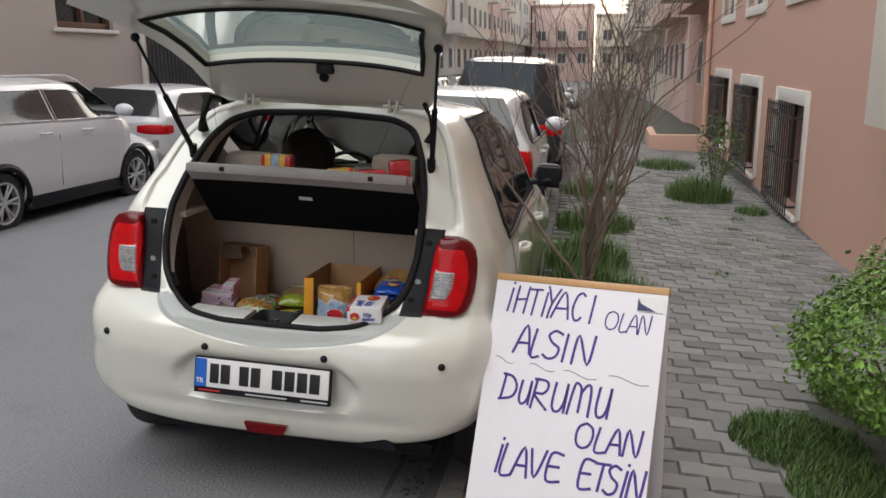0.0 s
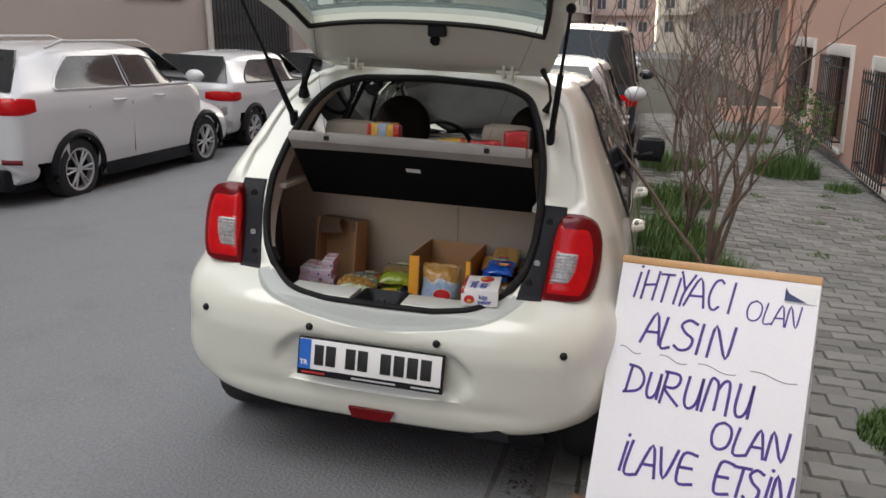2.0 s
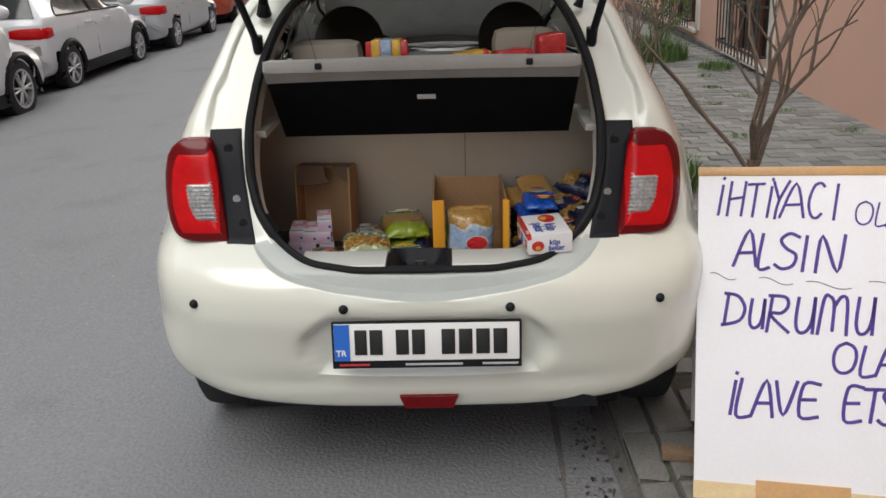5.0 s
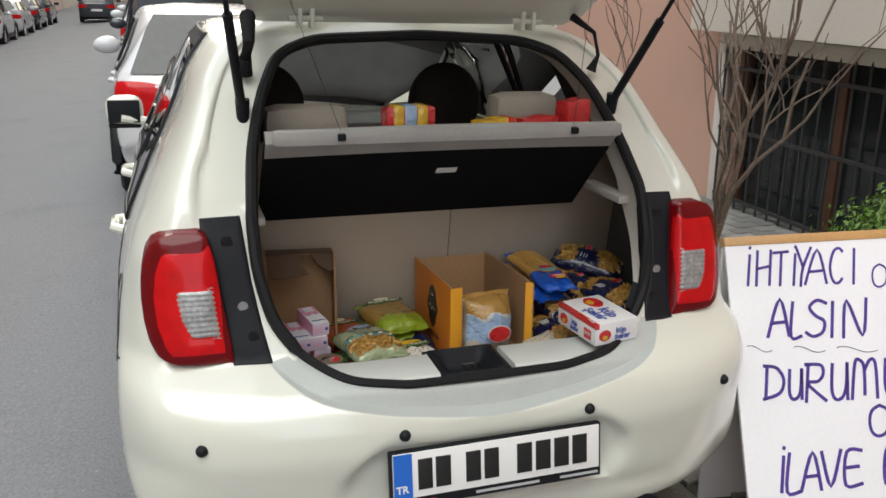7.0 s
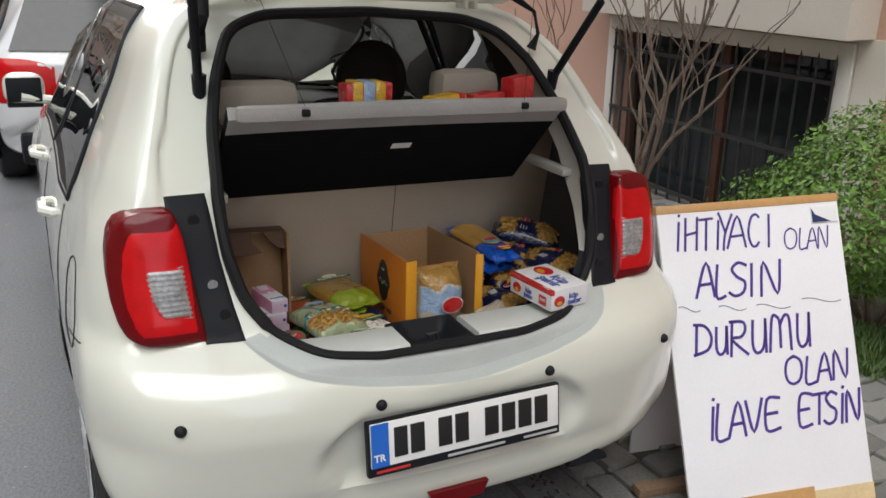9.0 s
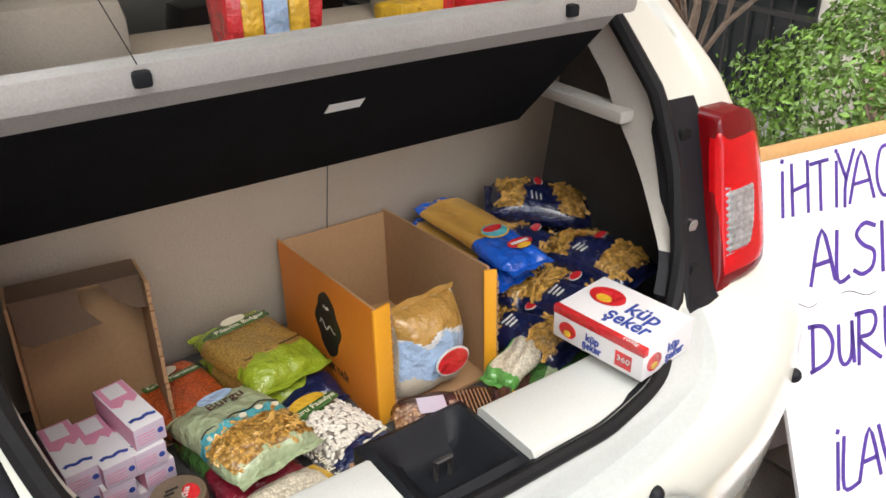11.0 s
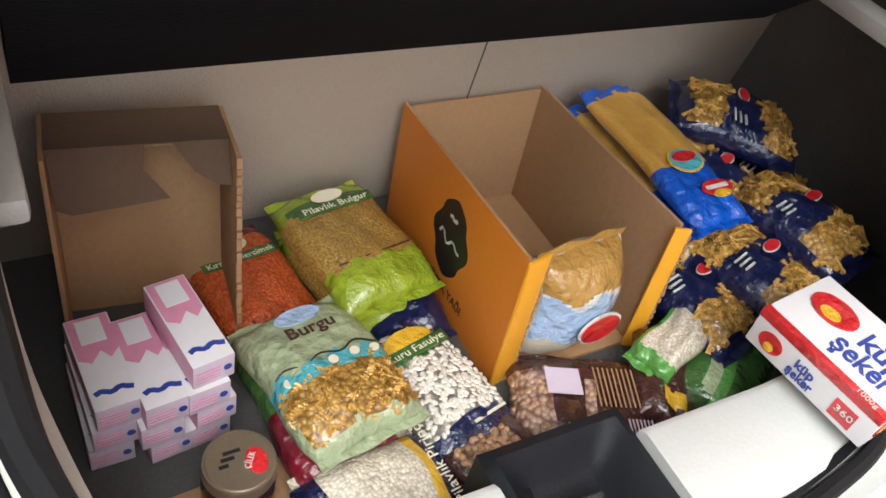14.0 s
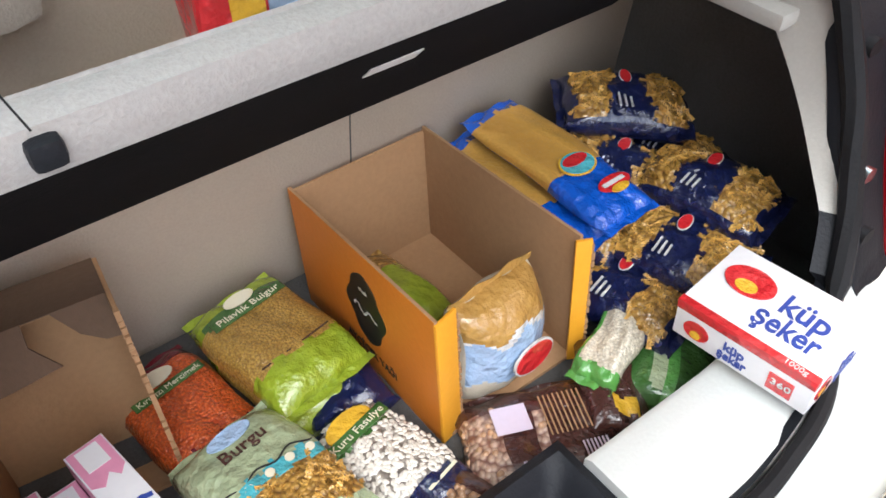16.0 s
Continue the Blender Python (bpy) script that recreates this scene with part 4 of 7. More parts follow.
            part("window_frame", bm, SILVER if rails else BLACKPLASTIC, g)
        bm = bmesh.new()
        rod(bm, on_body(0, mid, zl(mid), s, 0, 0.0), on_body(0, mid, zh(mid), s, 0, 0.0), 0.022, seg=6)
        part("door_pillar", bm, BLACKPLASTIC, car)
        for y in (mid - 0.25, c0 - 0.95):
            bm = bmesh.new()
            tube(bm, [(s * (w - 0.01), y - 0.1, belt - 0.12), (s * (w + 0.03), y - 0.06, belt - 0.115), (s * (w + 0.03), y + 0.06, belt - 0.115), (s * (w - 0.01), y + 0.1, belt - 0.12)], 0.016, 6)
            part("door_handle", bm, paint, car)
        for y in (mid, boot + 0.62):
            bm = bmesh.new()
            rod(bm, (s * (w + 0.001), y, zb + 0.2), (s * (w - 0.005), y, belt - 0.15), 0.004, seg=5)
            part("door_gap", bm, RUBBER, car)
        bm = bmesh.new()
        bmesh.ops.create_uvsphere(bm, u_segments=14, v_segments=8, radius=1, matrix=Matrix.Translation((s * (w + 0.08), c0 - 0.25, belt + 0.09)) @ Matrix.Diagonal((0.13, 0.08, 0.085, 1)))
        part("wing_mirror", bm, paint, car)
        lw, lh = lamp_shape
        bm = bmesh.new()
        zc = belt - (0.10 if rails else 0.16)
        grid = []
        for j in range(13):
            ph = math.radians(-90 - lw * 60 + (62 + lw * 60) * j / 12)
            tall = lh * 0.5 * (1 - 0.35 * abs(j / 6 - 1) ** 3)
            grid.append([bm.verts.new(on_body(s * w * 0.62, 0.5, zc + tall * (2 * i / 6 - 1), s * math.cos(ph), math.sin(ph), 0.014 - 0.012 * max(abs(i / 3 - 1), abs(j / 6 - 1)) ** 6)) for i in range(7)])
        for a2, b2 in zip(grid, grid[1:]):
            for i in range(6):
                bm.faces.new((a2[i], b2[i], b2[i + 1], a2[i + 1]))
        part("tail_lamp", bm, lamps, car)
        if rails:
            bm = bmesh.new()
            rod(bm, on_body(s * w * 0.62, 0.5, 0.52, s * 0.25, -1, 0.0), on_body(s * w * 0.62, 0.5, 0.52, s * 0.75, -1, 0.0), 0.03, seg=8)
            part("bumper_reflector", bm, DEEPRED, car)
        bm = boxed(w * 0.55, w * 0.88, L - 0.28, L - 0.08, 0.62, 0.76, 0.04)
        for v in bm.verts:
            v.co.x *= s
        part("head_lamp", bm, CLEARLAMP, car)
        if rails:
            bm = bmesh.new()
            tube(bm, [(s * w * 0.66, boot + 0.35, H - 0.04), (s * w * 0.67, boot + 0.6, H + 0.03), (s * w * 0.68, c1 - 0.2, H + 0.035), (s * w * 0.67, c1 + 0.1, H - 0.04)], 0.016, 8)
            part("roof_rail", bm, ALLOY, car)
        for y in wy:
            wheel(car, s * (w - 0.12), y, wr, 0.21, s, 6)
            if clad:
                bm = bmesh.new()
                tube(bm, [(s * (w - 0.015), y + (wr + 0.055) * math.cos(a), wr + (wr + 0.055) * math.sin(a)) for a in (math.pi * (-0.08 + 1.16 * k / 14) for k in range(15))], 0.045, 6)
                part("arch_trim", bm, BLACKPLASTIC, car)
        if clad:
            part("sill_trim", boxed(s * (w - 0.06) - 0.05, s * (w - 0.06) + 0.05, wy[0] + wr, wy[1] - wr, zb - 0.02, zb + 0.14, 0.02), BLACKPLASTIC, car)
    # rear and front glass
    for name2, rear in (("rear_window", True), ("windscreen", False)):
        bm = bmesh.new()
        rows = []
        for i in range(5):
            t = 0.08 + 0.80 * i / 4
            z = belt + (H - belt) * t
            hw = (xg(z) - 0.09)
            yb = lambda x: (lean(x, z) - 0.014 if rear else c0 + 0.14 + (c1 - c0) * t * 0.95 - 0.10 * (x / w) ** 2)
            rows.append([bm.verts.new((hw * (j / 4 - 1), yb(hw * (j / 4 - 1)), z)) for j in range(9)])
        for a, b in zip(rows, rows[1:]):
            for j in range(8):
                bm.faces.new((a[j], a[j + 1], b[j + 1], b[j]))
        ex = bmesh.ops.extrude_face_region(bm, geom=bm.faces[:])
        for v in ex["geom"]:
            if isinstance(v, bmesh.types.BMVert):
                v.co.y += 0.03 if rear else -0.03
        part(name2, bm, tint, car)
    if clad:
        part("bumper_trim", boxed(-w * 0.8, w * 0.8, -0.02, 0.15, zb, zb + 0.22, 0.04), BLACKPLASTIC, car)
    part("number_plate", boxed(-0.26, 0.26, -0.03, 0.02, 0.55, 0.66, 0.004), PLATEWHITE, car)
    part("underbody", boxed(-w * 0.75, w * 0.75, 0.2, L - 0.3, zb - 0.05, zb + 0.03, 0.02), BLACKPLASTIC, car)
    return car


# ---- pavement ----
def pave_height(x):
    return float(np.interp(x, [0.62, 0.86, 1.5, 2.2, 6], [0.025, 0.045, 0.085, 0.10, 0.10]))


WALL_X = 3.42
bm = bmesh.new()
xs = [0.62, 0.86, 1.5, 2.2, 4.6]
ys = [-8, 0, 10, 20, 40, 70]
grid = [[bm.verts.new((x, y, pave_height(x) - 0.012)) for x in xs] for y in ys]
low = [[bm.verts.new((x, y, -0.08)) for x in xs] for y in ys]
for g in (grid, low):
    for a, b in zip(g, g[1:]):
        for i in range(len(xs) - 1):
            bm.faces.new((a[i], a[i + 1], b[i + 1], b[i]))
for i in range(len(ys) - 1):
    for j in (0, len(xs) - 1):
        bm.faces.new((grid[i][j], grid[i + 1][j], low[i + 1][j], low[i][j]))
for j in range(len(xs) - 1):
    for i in (0, len(ys) - 1):
        bm.faces.new((grid[i][j], grid[i][j + 1], low[i][j + 1], low[i][j]))
pavement = single("pavement", bm, JOINT, "footpath of worn grey wavy pavers with weeds in the joints", "pavement", kind="structure")
bm = bmesh.new()
ys = [-8 + 0.5 * i for i in range(97)]
prof = [(0.40, 0.003), (0.46, -0.004), (0.54, -0.010), (0.60, 0.0), (0.625, 0.018)]
g = [[bm.verts.new((x + 0.012 * math.sin(y * 3.1), y, z + 0.004 * math.sin(5 * y + 9 * x))) for x, z in prof] for y in ys]
for a, b in zip(g, g[1:]):
    for i in range(len(prof) - 1):
        bm.faces.new((a[i], a[i + 1], b[i + 1], b[i]))
single("gutter", bm, CONCRETE, "dark stained concrete gutter along the kerb", "gutter", kind="structure")


# ---- weeds, shrub and bare tree ----
def blade_tuft(bm, x, y, z, r, h, n, rng):
    for _ in range(n):
        a, d = rng.uniform(0, 6.283), r * math.sqrt(rng.random())
        px, py = x + d * math.cos(a), y + d * math.sin(a)
        hh = h * rng.uniform(0.5, 1.15) * (1.1 - 0.5 * d / r)
        lean = rng.uniform(0.1, 0.75) * hh
        b = rng.uniform(0, 6.283)
        w = rng.uniform(0.0015, 0.004) * (1 + h)
        dx, dy = math.cos(b), math.sin(b)
        p = [(px - dy * w, py + dx * w, z), (px + dy * w, py - dx * w, z), (px + dx * lean * 0.35 + dy * w * 0.8, py + dy * lean * 0.35 - dx * w * 0.8, z + hh * 0.6), (px + dx * lean * 0.35 - dy * w * 0.8, py + dy * lean * 0.35 + dx * w * 0.8, z + hh * 0.6), (px + dx * lean, py + dy * lean, z + hh)]
        v = [bm.verts.new(q) for q in p]
        bm.faces.new(v[:4])
        bm.faces.new((v[3], v[2], v[4]))


def tuft(x, y, r, h, n, label, seed, base=None):
    rng = random.Random(seed)
    bm = bmesh.new()
    blade_tuft(bm, 0, 0, 0, r, h, n, rng)
    return single("grass_tuft", bm, GRASS, label, "grass", Matrix.Translation((x, y, pave_height(x) - 0.008 if base is None else base)), group="weeds on the footpath", kind="stuff", smooth=False)


tuft(2.15, 0.95, 0.30, 0.085, 3200, "low green grass at the foot of the shrub", 1)
tuft(2.30, 0.50, 0.30, 0.085, 3200, "low green grass at the foot of the shrub", 2)
tuft(2.70, 1.55, 0.35, 0.14, 900, "low green grass behind the shrub", 22)
tuft(2.65, 8.3, 0.42, 0.36, 1500, "tall bright green grass tuft on the footpath", 3)
tuft(3.15, 7.4, 0.20, 0.14, 400, "small weeds by the wall", 4)
tuft(2.55, 11.8, 0.5, 0.22, 900, "green weeds on the footpath", 5)
tuft(1.25, 3.0, 0.42, 0.34, 1700, "tall grass at the kerb bed", 6)
tuft(1.20, 4.2, 0.36, 0.34, 1200, "tall grass at the kerb bed", 7)
tuft(1.30, 5.9, 0.40, 0.30, 1000, "tall grass at the kerb bed", 8)
tuft(1.30, 8.4, 0.45, 0.28, 900, "tall grass at the kerb bed", 9)
for i, (x, y) in enumerate(((3.0, 5.0), (2.75, 6.2), (3.2, 4.2), (2.1, 6.6), (2.9, 6.9), (3.0, 9.6), (1.9, 12.5), (2.3, 4.1), (2.5, 5.4), (2.9, 5.7))):
    tuft(x, y, 0.10, 0.045, 90, "tiny weeds in the paving joints", 30 + i)


def twig(bm, p, d, length, r, depth, rng, tips):
    """A wavering limb that tapers and forks."""
    pts, rs = [p.copy()], [r]
    n = 5
    q = d.normalized()
    for i in range(n):
        q = (q + Vector((rng.gauss(0, 0.24), rng.gauss(0, 0.24), rng.gauss(0.08, 0.14)))).normalized()
        p = p + q * length / n
        pts.append(p.copy())
        rs.append(max(0.0016, r * (1 - 0.55 * (i + 1) / n)))
    tube(bm, pts, rs, 6 if r > 0.006 else 4)
    tips.append(p)
    if depth <= 0:
        return
    for k in range(2 if depth < 3 else 3):
        i = rng.randint(2, n)
        side = Vector((rng.gauss(0, 1), rng.gauss(0, 1), rng.gauss(0.25, 0.4))).normalized()
        twig(bm, pts[i].copy(), (q * 0.8 + side * 0.6 + Vector((0, 0, 0.4))), length * rng.uniform(0.5, 0.8), rs[i] * 0.72, depth - 1, rng, tips)


def bare_tree(x, y, label, seed, height=1.0, fork=0.85, n=9, r=0.024, spread=0.45):
    rng = random.Random(seed)
    t = thing("bare_tree", label, "tree", Matrix.Translation((x, y, pave_height(x) - 0.03)), group="bare street trees")
    bm = bmesh.new()
    tube(bm, [(0, 0, 0), (0.01, 0.0, fork * 0.35), (-0.008, 0.01, fork * 0.7), (0.0, 0.0, fork)], [r * 1.25, r, r * 0.95, r * 1.15], 8)
    part("trunk", bm, BARK, t)
    tips = []
    for k in range(n):
        a = 2 * math.pi * (k + rng.random() * 0.6) / n
        s = spread * rng.uniform(0.5, 1.1)
        bm = bmesh.new()
        twig(bm, Vector((0, 0, fork - rng.uniform(0.0, 0.10))), Vector((math.cos(a) * s, math.sin(a) * s, 1)), height * rng.uniform(0.65, 1.15), r * rng.uniform(0.38, 0.62), 3, rng, tips)
        part("limb", bm, BARK, t)
    return t


bare_tree(1.15, 0.77, "bare grey brown street tree with many upright twigs behind the board", 11, 0.95, 0.80, 7, 0.019, 0.42)
bare_tree(1.22, 3.1, "bare thin street tree by the kerb", 12, 1.0, 0.45, 10, 0.017, 0.26)
bare_tree(1.30, 5.2, "bare thin street tree by the kerb", 13, 1.1, 0.5, 9, 0.017, 0.28)
bare_tree(1.30, 8.0, "bare thin street tree by the kerb", 14, 1.2, 0.7, 9, 0.025, 0.40)


def leaf_shrub(x, y, rx, ry, h, z0, label, seed, n, size, mat):
    rng = random.Random(seed)
    t = thing("shrub", label, "shrub", Matrix.Translation((x, y, pave_height(min(x, 4)) - 0.02)))
    for k in range(9):
        bm = bmesh.new()
        a = 6.283 * k / 9
        tube(bm, [(0.03 * math.cos(a), 0.03 * math.sin(a), 0), (0.3 * rx * math.cos(a), 0.3 * ry * math.sin(a), z0 + 0.15 * h), (0.6 * rx * math.cos(a), 0.6 * ry * math.sin(a), z0 + 0.55 * h)], [0.014, 0.01, 0.005], 5)
        part("stem", bm, BARK, t)
    verts, faces = [], []
    lumps = [(Vector((rng.gauss(0, 0.55), rng.gauss(0, 0.55), rng.gauss(0, 0.5))).normalized(), rng.uniform(0.0, 0.22)) for _ in range(26)]
    for _ in range(n):
        d = Vector((rng.gauss(0, 1), rng.gauss(0, 1), rng.gauss(0.15, 1))).normalized()
        k = 0.84 + sum(b * max(0, d.dot(v) - 0.75) * 4 for v, b in lumps)
        k *= rng.uniform(0.62, 1.05) ** 0.6
        if rng.random() < 0.04:
            k *= 1.12
        c = Vector((d.x * rx * k, d.y * ry * k, z0 + h * 0.5 + d.z * h * 0.5 * k))
        q = (d + Vector((rng.gauss(0, 0.7), rng.gauss(0, 0.7), rng.gauss(0.4, 0.6)))).normalized().to_track_quat("Z", "Y")
        s = size * rng.uniform(0.6, 1.25)
        a = rng.uniform(0, 6.283)
        i = len(verts)
        for u, v, w in ((0, -1, 0), (0.5, -0.1, 0.18), (0, 1, 0.05), (-0.5, -0.1, 0.18)):
            verts.append(c + q @ Vector((s * (u * math.cos(a) - v * math.sin(a)), s * (u * math.sin(a) + v * math.cos(a)), s * w)))
        faces += [(i, i + 1, i + 2), (i, i + 2, i + 3)]
    me = bpy.data.meshes.new("crown")
    me.from_pydata(verts, [], faces)
    me.materials.append(mat)
    ob = new("crown", me)
    ob.parent = t
    return t


leaf_shrub(2.64, 0.70, 0.66, 0.64, 0.86, 0.11, "round dense green box shrub by the wall", 5, 15000, 0.017, LEAF)
leaf_shrub(3.0, 9.2, 0.30, 0.35, 0.9, 0.15, "thin leggy green shrub by the wall", 6, 700, 0.028, GRASS)


# litter and damp leaves in the gutter
rng = random.Random(8)
bm = bmesh.new()
for _ in range(420):
    x, y, s = 0.52 + rng.gauss(0, 0.045), rng.uniform(-0.5, 2.4), rng.uniform(0.004, 0.014)
    a = rng.uniform(0, 6.28)
    q = pose(0, 0, 0, rng.gauss(0, 25), rng.gauss(0, 25), math.degrees(a))
    v = [bm.verts.new(Vector((x, y, 0.003 + rng.random() * 0.006)) + q @ Vector((u * s, w * s * 0.6, 0))) for u, w in ((-1, 0), (0, -1), (1.2, 0), (0, 1))]
    bm.faces.new(v)
DAMP = material("damp leaf litter", (0.03, 0.026, 0.02), 0.6, var=0.4, scale=20, fine=120, bump=0.3, random_tint=0.4)
single("leaf_litter", bm, DAMP, "dark damp leaf litter in the gutter", "litter", kind="stuff", smooth=False)
bm = bmesh.new()
for _ in range(260):
    x, y, s = rng.uniform(-4.2, 0.3), rng.uniform(-1.6, 14), rng.uniform(0.002, 0.006)
    if 0.1 < y < 3.6 and x > -0.9:
        continue
    bmesh.ops.create_icosphere(bm, subdivisions=1, radius=s, matrix=Matrix.Translation((x, y, road_height(x) + s * 0.4)) @ Matrix.Diagonal((1.3, 1, 0.6, 1)))
GRIT = material("pale grit", (0.30, 0.28, 0.26), 0.9, var=0.3, scale=20, fine=120, bump=0.3)
single("grit", bm, GRIT, "pale grit scattered on the asphalt", "grit", kind="stuff")


# ---- handwritten board ----
BOARD = material("white board paper", (0.80, 0.79, 0.82), 0.55, var=0.035, scale=3, fine=120, bump=0.04)
INK = material("violet marker ink", (0.065, 0.03, 0.24), 0.5, var=0.35, scale=30, fine=160, bump=0)
TAPE = material("brown packing tape", (0.52, 0.30, 0.12), 0.3, var=0.12, scale=14, fine=90, bump=0.1)
TAPE2 = material("pale masking tape", (0.66, 0.50, 0.28), 0.45, var=0.12, scale=14, fine=90, bump=0.1)
PENCIL = material("grey pen line", (0.12, 0.12, 0.15), 0.6, var=0.2, scale=30, fine=100, bump=0)
OLDWOOD = material("old wood", (0.20, 0.13, 0.08), 0.8, var=0.3, scale=10, fine=120, bump=0.4)

STROKES = {
    "I": [[(0.25, 0), (0.3, 1)]], "İ": [[(0.2, 0), (0.3, 0.92)], [(0.30, 1.12), (0.33, 1.16)]],
    "H": [[(0.05, 0), (0.1, 1)], [(0.62, 0), (0.68, 1)], [(0.05, 0.48), (0.68, 0.55)]],
    "T": [[(0, 0.98), (0.7, 1.0)], [(0.32, 0), (0.38, 1)]], "Y": [[(0, 1), (0.32, 0.5)], [(0.72, 1.02), (0.3, 0.46), (0.2, 0)]],
    "A": [[(0, 0), (0.38, 1), (0.68, 0)], [(0.12, 0.36), (0.58, 0.38)]],
    "C": [[(0.62, 0.9), (0.45, 1.0), (0.2, 0.92), (0.04, 0.6), (0.04, 0.3), (0.2, 0.04), (0.42, 0.0), (0.6, 0.12)]],
    "O": [[(0.35, 1), (0.1, 0.85), (0.02, 0.5), (0.1, 0.15), (0.32, 0), (0.58, 0.12), (0.68, 0.5), (0.6, 0.85), (0.35, 1)]],
    "L": [[(0.12, 1), (0.05, 0.02), (0.5, 0.02)]], "N": [[(0.02, 0), (0.1, 1), (0.55, 0.02), (0.65, 1.02)]],
    "S": [[(0.55, 0.9), (0.3, 1.0), (0.1, 0.82), (0.25, 0.58), (0.5, 0.4), (0.45, 0.1), (0.2, 0.0), (0.0, 0.12)]],
    "D": [[(0.08, 0), (0.12, 1)], [(0.02, 1), (0.4, 0.92), (0.62, 0.55), (0.5, 0.15), (0.02, 0)]],
    "U": [[(0.06, 1), (0.04, 0.3), (0.18, 0.02), (0.42, 0.06), (0.56, 0.35), (0.6, 1)], [(0.6, 1), (0.62, 0)]],
    "R": [[(0.05, 0), (0.1, 1)], [(0.02, 0.98), (0.42, 0.95), (0.5, 0.72), (0.36, 0.52), (0.08, 0.48), (0.58, 0)]],
    "M": [[(0.02, 0), (0.1, 0.95), (0.25, 1.0), (0.36, 0.8), (0.38, 0.1)], [(0.38, 0.75), (0.52, 1.0), (0.68, 0.9), (0.74, 0)]],
    "V": [[(0, 1), (0.32, 0), (0.66, 1.02)]], "E": [[(0.5, 1), (0.08, 0.98), (0.05, 0.02), (0.52, 0.03)], [(0.06, 0.52), (0.42, 0.54)]],
}


def stroke(bm, pts, r, y):
    """A flat pen stroke in the x-z plane."""
    n = len(pts)
    left, right = [], []
    for i in range(n):
        a, b = pts[max(i - 1, 0)], pts[min(i + 1, n - 1)]
        dx, dz = b[0] - a[0], b[1] - a[1]
        k = math.hypot(dx, dz) or 1
        px, pz = -dz / k * r, dx / k * r
        ex, ez = (dx / k * r * 0.6 * (-1 if i == 0 else 1 if i == n - 1 else 0), dz / k * r * 0.6 * (-1 if i == 0 else 1 if i == n - 1 else 0))
        left.append(bm.verts.new((pts[i][0] + px + ex, y, pts[i][1] + pz + ez)))
        right.append(bm.verts.new((pts[i][0] - px + ex, y, pts[i][1] - pz + ez)))
    for i in range(n - 1):
        bm.faces.new((left[i], left[i + 1], right[i + 1], right[i]))


def fine(pts, k=4):
    """A smooth line through the points."""
    if len(pts) < 3:
        return pts
    out = []
    for i in range(len(pts) - 1):
        p = [pts[min(max(j, 0), len(pts) - 1)] for j in (i - 1, i, i + 1, i + 2)]
        for s in range(k):
            t = s / k
            out.append(tuple(0.5 * (2 * p[1][c] + (p[2][c] - p[0][c]) * t + (2 * p[0][c] - 5 * p[1][c] + 4 * p[2][c] - p[3][c]) * t * t + (3 * p[1][c] - p[0][c] - 3 * p[2][c] + p[3][c]) * t ** 3) for c in (0, 1)))
    return out + [pts[-1]]


board = thing("folding_board", "white folding board with violet handwriting and brown taped edges", "sign board",
              Matrix.Translation((0.766, -0.063, 0.045)) @ pose(0, 0, 0, 0, 0, -16.1))
FRONT = pose(0, 0, 0, -23.0, 0, 0) @ pose(0, 0, 0, 0, -3.3, 0)
BW, BH = 0.632, 0.965
fp = part("front_panel", boxed(0, BW, 0, 0.012, 0, BH, 0.002, m=FRONT), BOARD, board)
part("back_panel", boxed(0.0, BW, -0.010, 0, -0.905, 0, 0.002, m=FRONT @ Matrix.Translation((0, 0.018, BH - 0.004)) @ pose(0, 0, 0, 26, 0, 0)), BOARD, board)
bm = boxed(-0.002, BW + 0.002, -0.003, 0.032, BH - 0.022, BH + 0.004, 0.003, m=FRONT)
part("top_tape", bm, TAPE, board, "brown tape along the top edge")
part("bottom_tape", boxed(-0.001, BW + 0.001, -0.002, 0.0135, -0.001, 0.05, m=FRONT), TAPE2, board, "pale tape along the bottom edge")
part("tape_patch", boxed(0.17, 0.42, -0.005, 0.0145, -0.012, 0.065, m=FRONT), TAPE, board, "brown tape patch")
